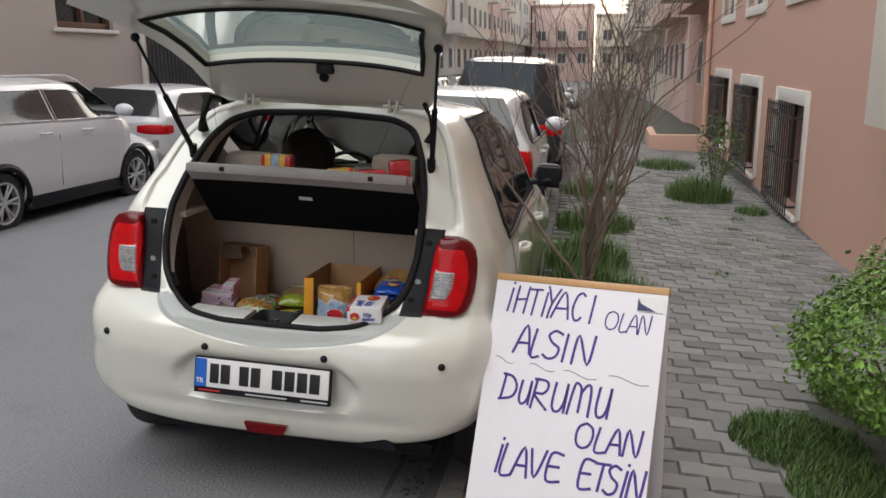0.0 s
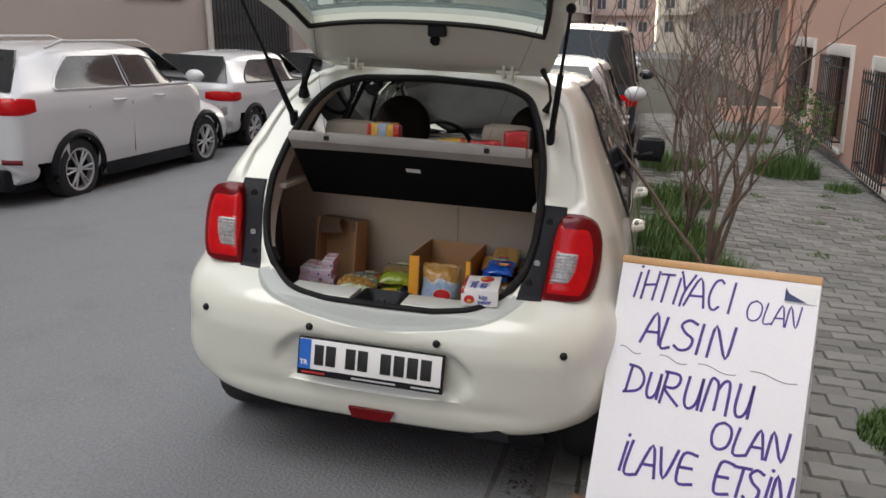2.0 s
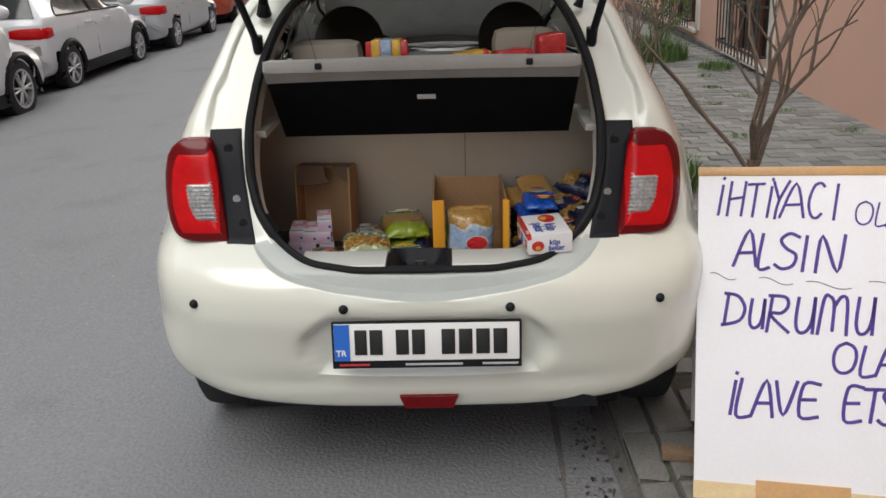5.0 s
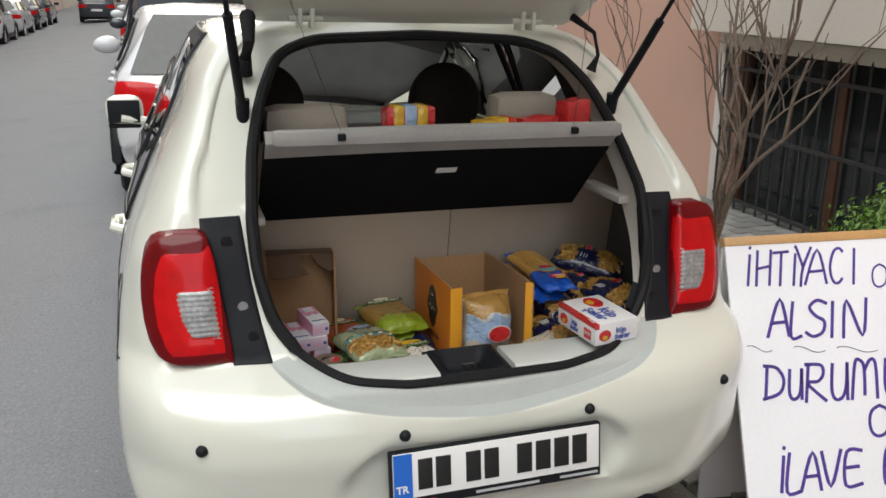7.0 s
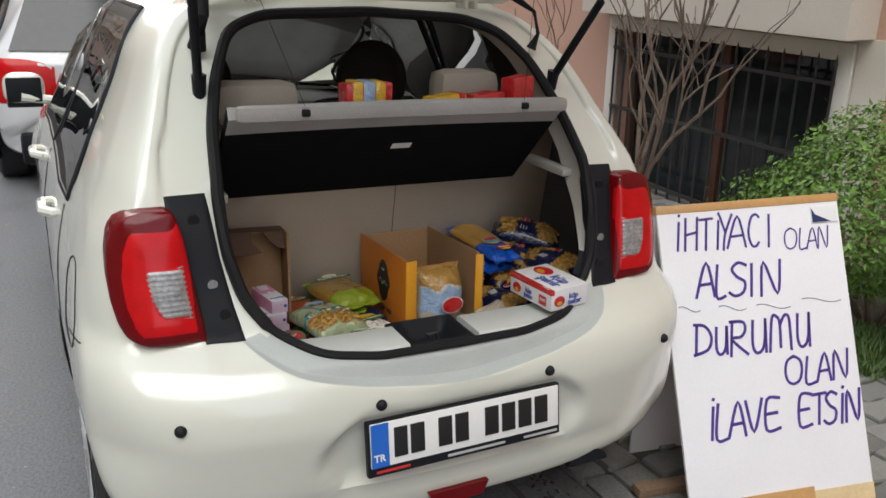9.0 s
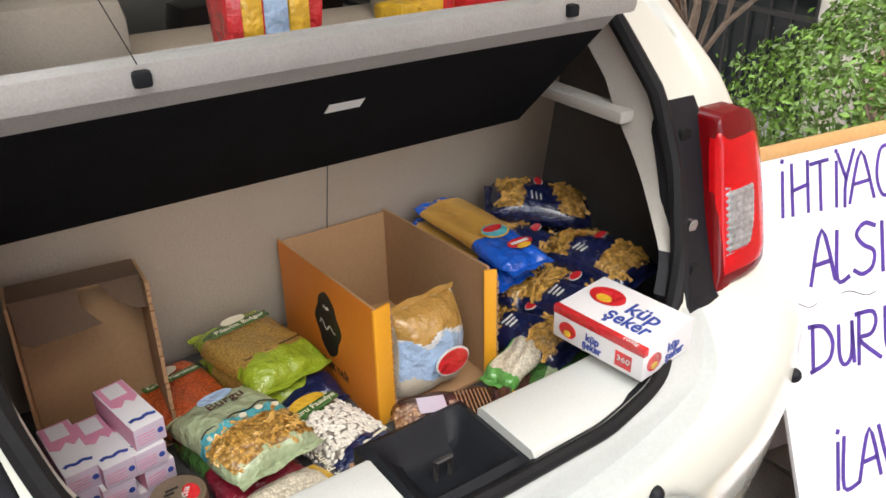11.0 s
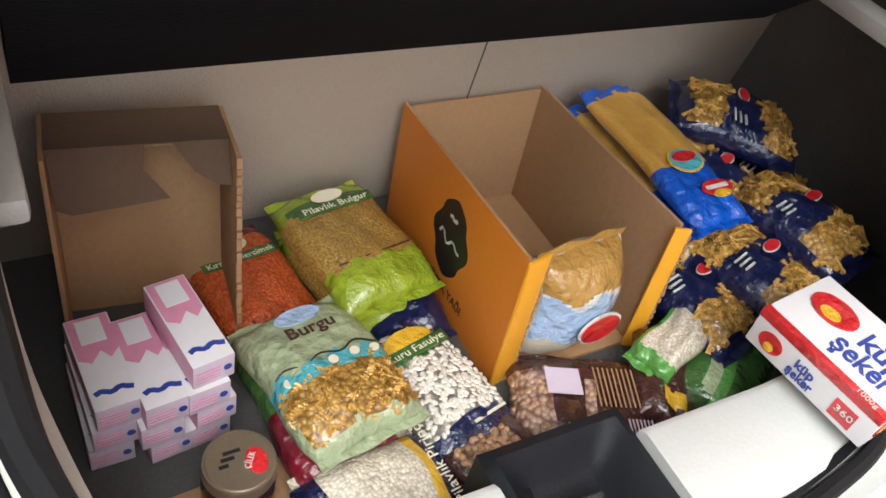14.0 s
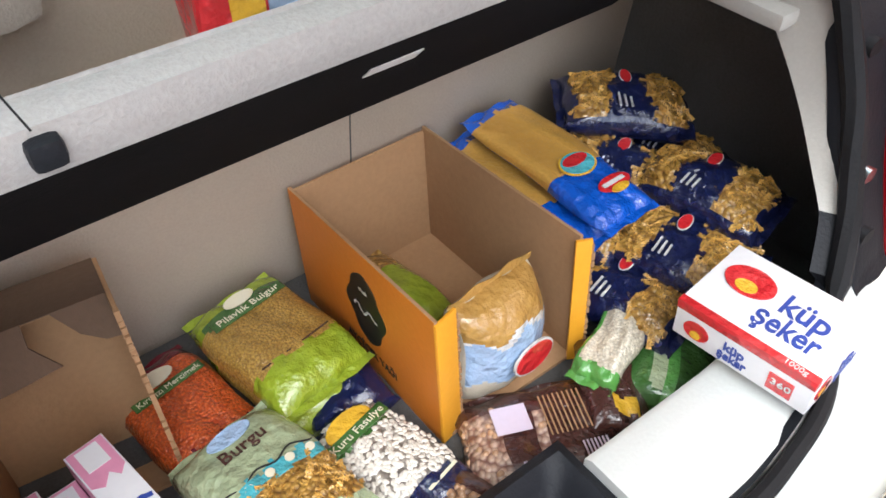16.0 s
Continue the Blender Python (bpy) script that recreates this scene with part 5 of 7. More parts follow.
# words of single letters: (left, foot, width, height) on the sheet
LEAN_UP = 0.15
WORDS = (
    ("İHTİYACI", 0.0040, ((0.046, 0.828, 0.018, 0.094), (0.077, 0.826, 0.046, 0.099), (0.130, 0.823, 0.044, 0.096), (0.180, 0.822, 0.018, 0.096), (0.199, 0.818, 0.042, 0.107), (0.224, 0.822, 0.064, 0.098), (0.297, 0.821, 0.038, 0.100), (0.355, 0.816, 0.018, 0.101))),
    ("OLAN", 0.0026, ((0.421, 0.803, 0.045, 0.065), (0.473, 0.801, 0.027, 0.064), (0.501, 0.798, 0.038, 0.066), (0.541, 0.796, 0.037, 0.069))),
    ("ALSIN", 0.0048, ((0.100, 0.679, 0.062, 0.105), (0.164, 0.674, 0.034, 0.099), (0.211, 0.673, 0.060, 0.102), (0.273, 0.668, 0.020, 0.100), (0.319, 0.665, 0.070, 0.105))),
    ("DURUMU", 0.0048, ((0.069, 0.506, 0.060, 0.092), (0.142, 0.500, 0.040, 0.083), (0.188, 0.491, 0.064, 0.106), (0.265, 0.491, 0.050, 0.101), (0.326, 0.490, 0.077, 0.107), (0.423, 0.494, 0.046, 0.103))),
    ("OLAN", 0.0046, ((0.366, 0.383, 0.060, 0.085), (0.436, 0.379, 0.040, 0.082), (0.479, 0.380, 0.050, 0.087), (0.536, 0.380, 0.054, 0.090))),
    ("İLAVE", 0.0050, ((0.086, 0.248, 0.020, 0.105), (0.108, 0.245, 0.046, 0.107), (0.154, 0.247, 0.058, 0.104), (0.213, 0.254, 0.056, 0.096), (0.278, 0.253, 0.054, 0.094))),
    ("ETSİN", 0.0050, ((0.395, 0.250, 0.048, 0.095), (0.444, 0.250, 0.050, 0.093), (0.485, 0.246, 0.047, 0.098), (0.537, 0.243, 0.020, 0.097), (0.563, 0.244, 0.051, 0.097))),
)
for text, r, places in WORDS:
    for c, (x, z, w, h) in zip(text, places):
        wide = 0.36 if c in "Iİ" else max(px for pts in STROKES[c] for px, pz in pts)
        bm = bmesh.new()
        for pts in STROKES[c]:
            stroke(bm, fine([(x + w * px / wide + (LEAN_UP - 0.05) * pz * h, z + pz * h) for px, pz in pts]), r, -0.0012)
        bmesh.ops.transform(bm, matrix=FRONT, verts=bm.verts)
        part("letter", bm, INK, fp, smooth=False)
for x, z, w in ((0.037, 0.648, 0.071), (0.172, 0.638, 0.091), (0.299, 0.630, 0.118), (0.461, 0.634, 0.138)):
    bm = bmesh.new()
    stroke(bm, [(x + w * i / 16, z + 0.007 * math.sin(i / 16 * 5.5 + 0.6) + 0.004 - 0.010 * i / 16) for i in range(17)], 0.0012, -0.0012)
    bmesh.ops.transform(bm, matrix=FRONT, verts=bm.verts)
    part("wavy_line", bm, PENCIL, fp, smooth=False)
bm = boxed(0.530, 0.622, -0.004, -0.001, 0.878, 0.930, m=FRONT)
card = part("paper_card", bm, PLATEWHITE, board, "small white and dark blue card")
bm = bmesh.new()
slab(bm, [(0.531, 0.880), (0.598, 0.880), (0.543, 0.905), (0.531, 0.924)], -0.001, FRONT @ Matrix.Translation((0, -0.0042, 0)))
NAVY = material("navy print", (0.02, 0.03, 0.11), 0.4, var=0.1, scale=10, fine=90, bump=0)
part("card_print", bm, NAVY, card)
bm = boxed(-0.10, 0.12, -0.025, 0.025, 0, 0.03, 0.004)
single("wood_offcut", bm, OLDWOOD, "short old wooden offcut lying by the board", "wood", Matrix.Translation((0.82, 0.13, pave_height(0.82) - 0.004)) @ pose(0, 0, 0, 0, 3, -8))
bm = boxed(-0.08, 0.10, -0.02, 0.02, 0, 0.025, 0.004)
single("wood_offcut", bm, OLDWOOD, "short old wooden offcut lying by the board", "wood", Matrix.Translation((1.50, 0.02, pave_height(1.5) - 0.006)) @ pose(0, 0, 0, 0, -3, 14))


# ---- buildings ----
# right-hand wall frame: x away from the street, y along it, upright
RIGHT = Matrix.Translation(STREET @ Vector((WALL_X, 4.0, 0.0))) @ pose(0, 0, 0, -1.9, 0, -1.7)


def wall_panel(name, m, y0, y1, z0, z1, holes, mat, label, thick=0.25, side=1):
    """A wall in its frame's y-z plane, with openings (ya, yb, za, zb) right through it."""
    ys = sorted({y0, y1, *[h[0] for h in holes], *[h[1] for h in holes]})
    zs = sorted({z0, z1, *[h[2] for h in holes], *[h[3] for h in holes]})
    bm = bmesh.new()
    solid = lambda i, j: not any(h[0] - 1e-6 <= ys[i] and ys[i + 1] <= h[1] + 1e-6 and h[2] - 1e-6 <= zs[j] and zs[j + 1] <= h[3] + 1e-6 for h in holes)
    V = {}
    def vert(x, y, z):
        k = (round(x, 4), round(y, 4), round(z, 4))
        if k not in V:
            V[k] = bm.verts.new(k)
        return V[k]
    t = thick * side
    n, k = len(ys) - 1, len(zs) - 1
    for i in range(n):
        for j in range(k):
            if not solid(i, j):
                continue
            a, b, c, d = ys[i], ys[i + 1], zs[j], zs[j + 1]
            for x in (0, t):
                bm.faces.new([vert(x, y, z) for y, z in ((a, c), (b, c), (b, d), (a, d))])
            for ii, jj, e in ((i - 1, j, ((a, c), (a, d))), (i + 1, j, ((b, c), (b, d))), (i, j - 1, ((a, c), (b, c))), (i, j + 1, ((a, d), (b, d)))):
                if not (0 <= ii < n and 0 <= jj < k and solid(ii, jj)):
                    bm.faces.new((vert(0, *e[0]), vert(0, *e[1]), vert(t, *e[1]), vert(t, *e[0])))
    ob = single(name, bm, mat, label, "wall", m, street=False, kind="structure", smooth=False)
    return ob


def barred_window(m, y0, y1, z0, z1, label, bars=12, trim=0.13, out=0.03):
    w = thing("barred_window", label, "window", m, group="ground floor windows", street=False)
    if trim:
        for n, a in (("side_trim", (y0 - trim, y0, z0, z1 + trim)), ("side_trim", (y1, y1 + trim, z0, z1 + trim)), ("top_trim", (y0, y1, z1, z1 + trim))):
            part(n, boxed(-0.025, 0.06, a[0], a[1], a[2], a[3], 0.004), TRIM, w, "off-white surround")
        part("sill", boxed(-0.06, 0.2, y0 - 0.02, y1 + 0.02, z0 - 0.05, z0, 0.006), TRIM, w)
    part("pane", boxed(0.17, 0.185, y0, y1, z0, z1), DARKGLASS, w, "dark glass")
    mid = (y0 + y1) / 2
    for a in (y0 + 0.0, mid - 0.04, y1 - 0.07):
        part("window_frame", boxed(0.13, 0.17, a, a + 0.07, z0, z1, 0.004), BROWNWOOD, w)
    g = new("grille")
    g.parent = w
    for k in range(bars + 1):
        y = y0 + (y1 - y0) * k / bars
        bm = bmesh.new()
        rod(bm, (-out, y, z0 + 0.02), (-out, y, z1 - 0.03), 0.009, seg=6)
        bmesh.ops.create_cone(bm, cap_ends=True, segments=6, radius1=0.014, radius2=0.001, depth=0.06, matrix=Matrix.Translation((-out, y, z1)))
        part("bar", bm, IRON, g)
    for z in (z0 + 0.12, z0 + (z1 - z0) * 0.52, z1 - 0.13):
        if out > 0.05:
            for y in (y0, y1):
                part("bracket", boxed(-out, -0.02, y - 0.012, y + 0.012, z - 0.012, z + 0.012), IRON, g)
        part("rail", boxed(-out - 0.012, -out + 0.012, y0 - 0.01, y1 + 0.01, z - 0.012, z + 0.012), IRON, g)
    return w


near = [(1.62 - 4, 3.62 - 4, 0.06, 1.27), (6.78 - 4, 8.28 - 4, 0.14, 1.36), (9.72 - 4, 11.4 - 4, 0.20, 1.45), (12.9 - 4, 14.9 - 4, 0.24, 1.50)]
upper = [(y - 0.75, y + 0.75, 2.62, 4.0) for y in (3.4, 6.6, 9.7)]
for z in (5.4, 8.2):
    upper += [(y - 0.75, y + 0.75, z, z + 1.4) for y in (-1.2, 3.4, 6.6, 9.7)]
wall_panel("wall_right", RIGHT, -9.5, 12.2, -1.2, 11.0, near + upper, PEACH, "peach painted apartment wall along the footpath")
bm = boxed(0.24, 6.0, -9.5, 12.2, 10.9, 11.2)
box(bm, 5.8, 6.0, -9.5, 12.2, -1.2, 10.9)
box(bm, 0.25, 5.8, -9.6, -9.4, -1.2, 10.9)
box(bm, 0.25, 5.8, 12.0, 12.2, -1.2, 10.9)
box(bm, 0.6, 0.7, -9.4, 12.0, -1.2, 10.9)
single("building_shell", bm, PINK, "plain back walls and roof of the apartment house", "building", RIGHT, street=False, kind="structure", smooth=False)
for i, (a, b, c, d) in enumerate(near):
    barred_window(RIGHT, a, b, c, d, ("wide dark window with iron bars under the cream bay", "low window with off-white surround and black iron bars", "low window with off-white surround and black iron bars", "low window with off-white surround and black iron bars")[i], 16 if i == 0 else 12, 0.10 if i == 0 else 0.16, 0.03 if i == 0 else 0.13)
for a, b, c, d in upper:
    w = thing("upper_window", "upper storey window with off-white surround", "window", RIGHT, group="upper windows", street=False)
    for n, q in (("side_trim", (a - 0.14, a, c, d + 0.14)), ("side_trim", (b, b + 0.14, c, d + 0.14)), ("top_trim", (a, b, d, d + 0.14)), ("sill", (a - 0.14, b + 0.14, c - 0.14, c))):
        part(n, boxed(-0.03, 0.05, *q, 0.004), TRIM, w)
    part("pane", boxed(0.12, 0.135, a, b, c, d), FARGLASS, w)
    for y in (a, (a + b) / 2 - 0.03, b - 0.06):
        part("window_frame", boxed(0.08, 0.12, y, y + 0.06, c, d, 0.004), TRIM, w)
# cream bay over the wide window
bm = boxed(-0.24, 0.0, 1.42 - 4, 3.80 - 4, 1.40, 4.6, 0.01)
single("bay", bm, CREAM, "cream painted projecting bay over the wide window", "bay", RIGHT, street=False, kind="structure")
for y0, y1, mat in ((1.30 - 4, 3.95 - 4, CREAM),):
    for a, b, c, d in ((y0, 1.62 - 4 - 0.11, 0.0, 1.40), (y0 + 0.2, y1 - 0.2, 1.375, 1.40)):
        bm = boxed(-0.012, 0.004, a, b, c, d)
        single("wall_patch", bm, mat, "cream painted wall strip beside the wide window", "wall", RIGHT, street=False, kind="structure")
bm = bmesh.new()
tube(bm, [(-0.07, 12.1, 0.0), (-0.07, 12.1, 5.0), (-0.07, 12.1, 10.9)], 0.05, 10)
single("drainpipe", bm, PEACH, "peach painted drainpipe on the wall corner", "pipe", RIGHT, street=False)
bm = boxed(-0.02, 0.03, -9.4, 1.30 - 4, -0.02, 0.16, 0.01)
box(bm, -0.035, 0.03, 4.3 - 4, 12.1, -0.04, 0.07, 0.01)
single("wall_base", bm, CONCRETE, "rough cement skirting at the foot of the wall", "skirting", RIGHT, street=False, kind="structure")


FARFRAME = material("far window frame", (0.62, 0.58, 0.53), 0.7, var=0.1, scale=1, fine=8, bump=0)


def apartment(m, side, y0, y1, height, depth, paint, label, seed, storey=2.9, balcony=True, ground=TRIM):
    """A far apartment house; its street face is at x = 0, its body goes to side * depth."""
    rng = random.Random(seed)
    b = thing("apartment_building", label, "building", m, street=False, group="apartment houses")
    x0, x1 = sorted((0.0, side * depth))
    part("wall", boxed(x0, x1, y0, y1, -3.0, height, 0.02), paint, b)
    part("roof", boxed(x0 - 0.3, x1 + 0.3, y0 - 0.1, y1 + 0.1, height, height + 0.25, 0.02), TRIM, b)
    n = max(2, int((y1 - y0) / 2.6))
    for s in range(int(height / storey)):
        z = 1.0 + s * storey
        over = 0.55 if s else 0.0
        if s == 1:
            a2 = (-side * 0.75, 0.0) if side > 0 else (0.0, 0.75)
            part("oriel", boxed(*sorted(a2), y0 + 0.6, y1 - 0.6, z - 0.75, height - 0.4, 0.02), paint, b)
        xf = -side * (0.75 if s else 0.0)
        for k in range(n):
            yc = y0 + (y1 - y0) * (k + 0.5) / n
            w = 0.62
            if not (y0 + 0.7 < yc - w and yc + w < y1 - 0.7):
                if s:
                    continue
            fx = sorted((xf - side * 0.03, xf + side * 0.05))
            win = part("window", boxed(*fx, yc - w, yc + w, z, z + 1.4, 0.005), FARFRAME, b)
            fx = sorted((xf - side * 0.045, xf))
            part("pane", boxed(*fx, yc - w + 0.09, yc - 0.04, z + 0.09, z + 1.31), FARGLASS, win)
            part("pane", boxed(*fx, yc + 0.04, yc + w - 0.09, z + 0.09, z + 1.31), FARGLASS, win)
            if balcony and s and (k * 3 + seed) % 5 == 0:
                bx = sorted((xf, xf - side * 0.8))
                bal = part("balcony", boxed(*bx, yc - 1.0, yc + 1.0, z - 0.75, z - 0.6, 0.01), TRIM, b)
                ox = xf - side * 0.8
                part("parapet", boxed(*sorted((ox, ox + side * 0.05)), yc - 1.0, yc + 1.0, z - 0.6, z + 0.15, 0.005), paint if rng.random() < 0.6 else TRIM, bal)
    return b


# left-hand side: beige house with a barred door, then the row down the street
LEFT = Matrix.Translation(STREET @ Vector((-8.3, 4.0, -0.36))) @ pose(0, 0, 0, -1.9, 0, -0.5)
holes = [(7.2, 9.0, 2.3, 4.0), (10.2, 14.3, 0.0, 2.6)]
wall_panel("wall_left", LEFT, -16, 15.0, -1.2, 9.0, holes, BEIGE, "plain beige plastered wall of the house across the street", side=-1)
bm = boxed(-6.0, -0.25, -16, 15.0, 8.8, 9.1)
box(bm, -0.6, -0.5, -16, 15.0, -1.2, 8.8)
single("house_shell", bm, BEIGE, "plain inner wall and roof of the beige house", "building", LEFT, street=False, kind="structure", smooth=False)
w = thing("brown_window", "dark brown framed window in the beige wall", "window", LEFT, street=False)
part("pane", boxed(-0.18, -0.16, 7.2, 9.0, 2.3, 4.0), DARKGLASS, w)
for a in ((7.2, 7.32), (8.05, 8.15), (8.88, 9.0)):
    part("window_frame", boxed(-0.16, -0.08, a[0], a[1], 2.3, 4.0, 0.005), BROWNWOOD, w)
part("window_frame", boxed(-0.16, -0.08, 7.2, 9.0, 2.3, 2.42, 0.005), BROWNWOOD, w)
part("sill", boxed(-0.2, 0.06, 7.1, 9.1, 2.23, 2.3, 0.006), TRIM, w)
gate = thing("iron_gate", "grey ornamental iron gate in the house wall", "gate", LEFT, street=False)
part("door_panel", boxed(-0.2, -0.17, 10.2, 14.3, 0.0, 2.6), FARGLASS, gate)
for k in range(25):
    y = 10.25 + 4.0 * k / 24
    bm = bmesh.new()
    rod(bm, (-0.1, y, 0.0), (-0.1, y, 2.6), 0.014, seg=6)
    part("bar", bm, IRON, gate)
for k in range(6):
    part("rail", boxed(-0.12, -0.09, 10.2, 14.3, 0.2 + 0.45 * k, 0.23 + 0.45 * k), IRON, gate)
bm = bmesh.new()
tube(bm, [(0.07, 9.9, -0.5), (0.07, 9.9, 4), (0.07, 9.9, 8.8)], 0.055, 10)
single("drainpipe", bm, TRIM, "pale drainpipe on the beige wall", "pipe", LEFT, street=False)

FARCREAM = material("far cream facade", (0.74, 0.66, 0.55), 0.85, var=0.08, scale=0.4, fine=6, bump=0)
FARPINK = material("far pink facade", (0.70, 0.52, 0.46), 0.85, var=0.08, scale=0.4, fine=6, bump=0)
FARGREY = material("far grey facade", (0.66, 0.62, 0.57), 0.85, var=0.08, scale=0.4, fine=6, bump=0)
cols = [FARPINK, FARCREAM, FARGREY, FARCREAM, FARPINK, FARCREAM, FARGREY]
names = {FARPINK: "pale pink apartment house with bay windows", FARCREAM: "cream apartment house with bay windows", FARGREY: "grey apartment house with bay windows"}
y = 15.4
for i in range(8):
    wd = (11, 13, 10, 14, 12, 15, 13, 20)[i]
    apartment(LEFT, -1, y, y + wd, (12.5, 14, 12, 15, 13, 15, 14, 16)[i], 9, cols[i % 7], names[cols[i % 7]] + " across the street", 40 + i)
    y += wd + 0.4
y = 12.4
for i in range(8):
    wd = (9, 12, 11, 13, 12, 14, 14, 20)[i]
    c = PEACH if i == 0 else cols[(i + 3) % 7]
    apartment(RIGHT @ Matrix.Translation((0.55 if i == 0 else 0.3, 0, 0)), 1, y, y + wd, (11, 13, 14, 12, 15, 13, 15, 16)[i], 9, c, names.get(c, "peach apartment house with an overhanging upper storey") + " along the footpath", 60 + i)
    y += wd + 0.4
# low planter wall at the house entrance
bm = boxed(-1.25, 0.35, 11.2, 11.4, -0.3, 0.28, 0.01)
box(bm, -1.25, -1.1, 11.4, 13.4, -0.3, 0.28, 0.01)
single("planter_wall", bm, PEACH, "low terracotta coloured garden wall at the entrance", "wall", RIGHT, street=False)
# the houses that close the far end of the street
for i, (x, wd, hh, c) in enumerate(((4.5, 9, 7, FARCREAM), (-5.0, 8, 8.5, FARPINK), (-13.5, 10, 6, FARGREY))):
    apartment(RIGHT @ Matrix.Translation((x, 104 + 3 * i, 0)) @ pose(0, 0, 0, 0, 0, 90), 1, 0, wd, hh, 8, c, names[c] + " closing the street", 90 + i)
# buildings added out of view behind the camera, only to show in reflections
apartment(LEFT, -1, -40, -16.5, 10, 9, FARCREAM, "cream apartment house added out of view behind the walker", 81)
apartment(RIGHT, 1, -34, -9.8, 10, 9, FARPINK, "pale pink apartment house added out of view behind the walker", 82)


# ---- parked cars along the street ----
def lane_pose(x, y, turn=0):
    return pose(x, y, road_height(max(x, ROAD_LEFT)), 0, 0, turn)


parked_car("white crossover with black cladding, parked across the street", lane_pose(-5.98, 4.35, -1), WHITEPAINT, L=4.44, W=1.85, H=1.66, hood=0.95, belt=1.17, cowl=1.10, boot=0.5, clad=True, wr=0.345, rails=True, wb=2.64, lamp_shape=(0.28, 0.17), tint=DARKGLASS)
parked_car("white compact hatchback parked behind the crossover", lane_pose(-6.1, 9.1, -1), WHITEPAINT, L=4.1, W=1.78, H=1.50, belt=1.02, cowl=0.98, boot=0.4, clad=True, wr=0.32, lamp_shape=(0.26, 0.15))
parked_car("pale silver hatchback parked across the street", lane_pose(-5.9, 13.4), SILVER, L=4.1, W=1.75, H=1.46)
parked_car("orange red old saloon parked across the street", lane_pose(-5.9, 18.6), REDPAINT, L=4.2, W=1.68, H=1.40)
parked_car("dark van parked across the street", lane_pose(-5.9, 23.5), DARKPAINT, L=4.2, W=1.8, H=1.75, boot=0.12)
parked_car("white panel van parked across the street", lane_pose(-5.9, 28.5), WHITEPAINT, L=4.1, W=1.75, H=1.80, boot=0.1, clad=True)
parked_car("white saloon parked farther down the street", lane_pose(-5.9, 33.5), WHITEPAINT, L=4.4, W=1.75, H=1.42)
parked_car("dark saloon parked farther down the street", lane_pose(-5.9, 38.8), DARKPAINT, L=4.4, W=1.75, H=1.42)
parked_car("dark hatchback parked far down the street", lane_pose(-5.9, 44), DARKPAINT, L=4.2, W=1.75, H=1.46)
parked_car("dark taxi standing far down the road", lane_pose(-2.9, 44), DARKPAINT, L=4.4, W=1.75, H=1.45)
parked_car("white hatchback parked in front of the open car", pose(-0.15, 4.75, 0, 0, 0, 0), WHITEPAINT, L=3.97, W=1.68, H=1.46, boot=0.35, belt=0.95, clad=True, lamp_shape=(0.20, 0.30))
parked_car("dark van parked ahead by the kerb", pose(-0.1, 9.6, 0), DARKPAINT, L=4.5, W=1.85, H=1.85, boot=0.15)
parked_car("white hatchback parked further ahead", pose(-0.3, 15.2, 0), WHITEPAINT, L=4.1, W=1.75, H=1.48)
parked_car("silver hatchback parked further ahead", pose(-0.3, 20.4, 0), SILVER, L=4.1, W=1.75, H=1.48)


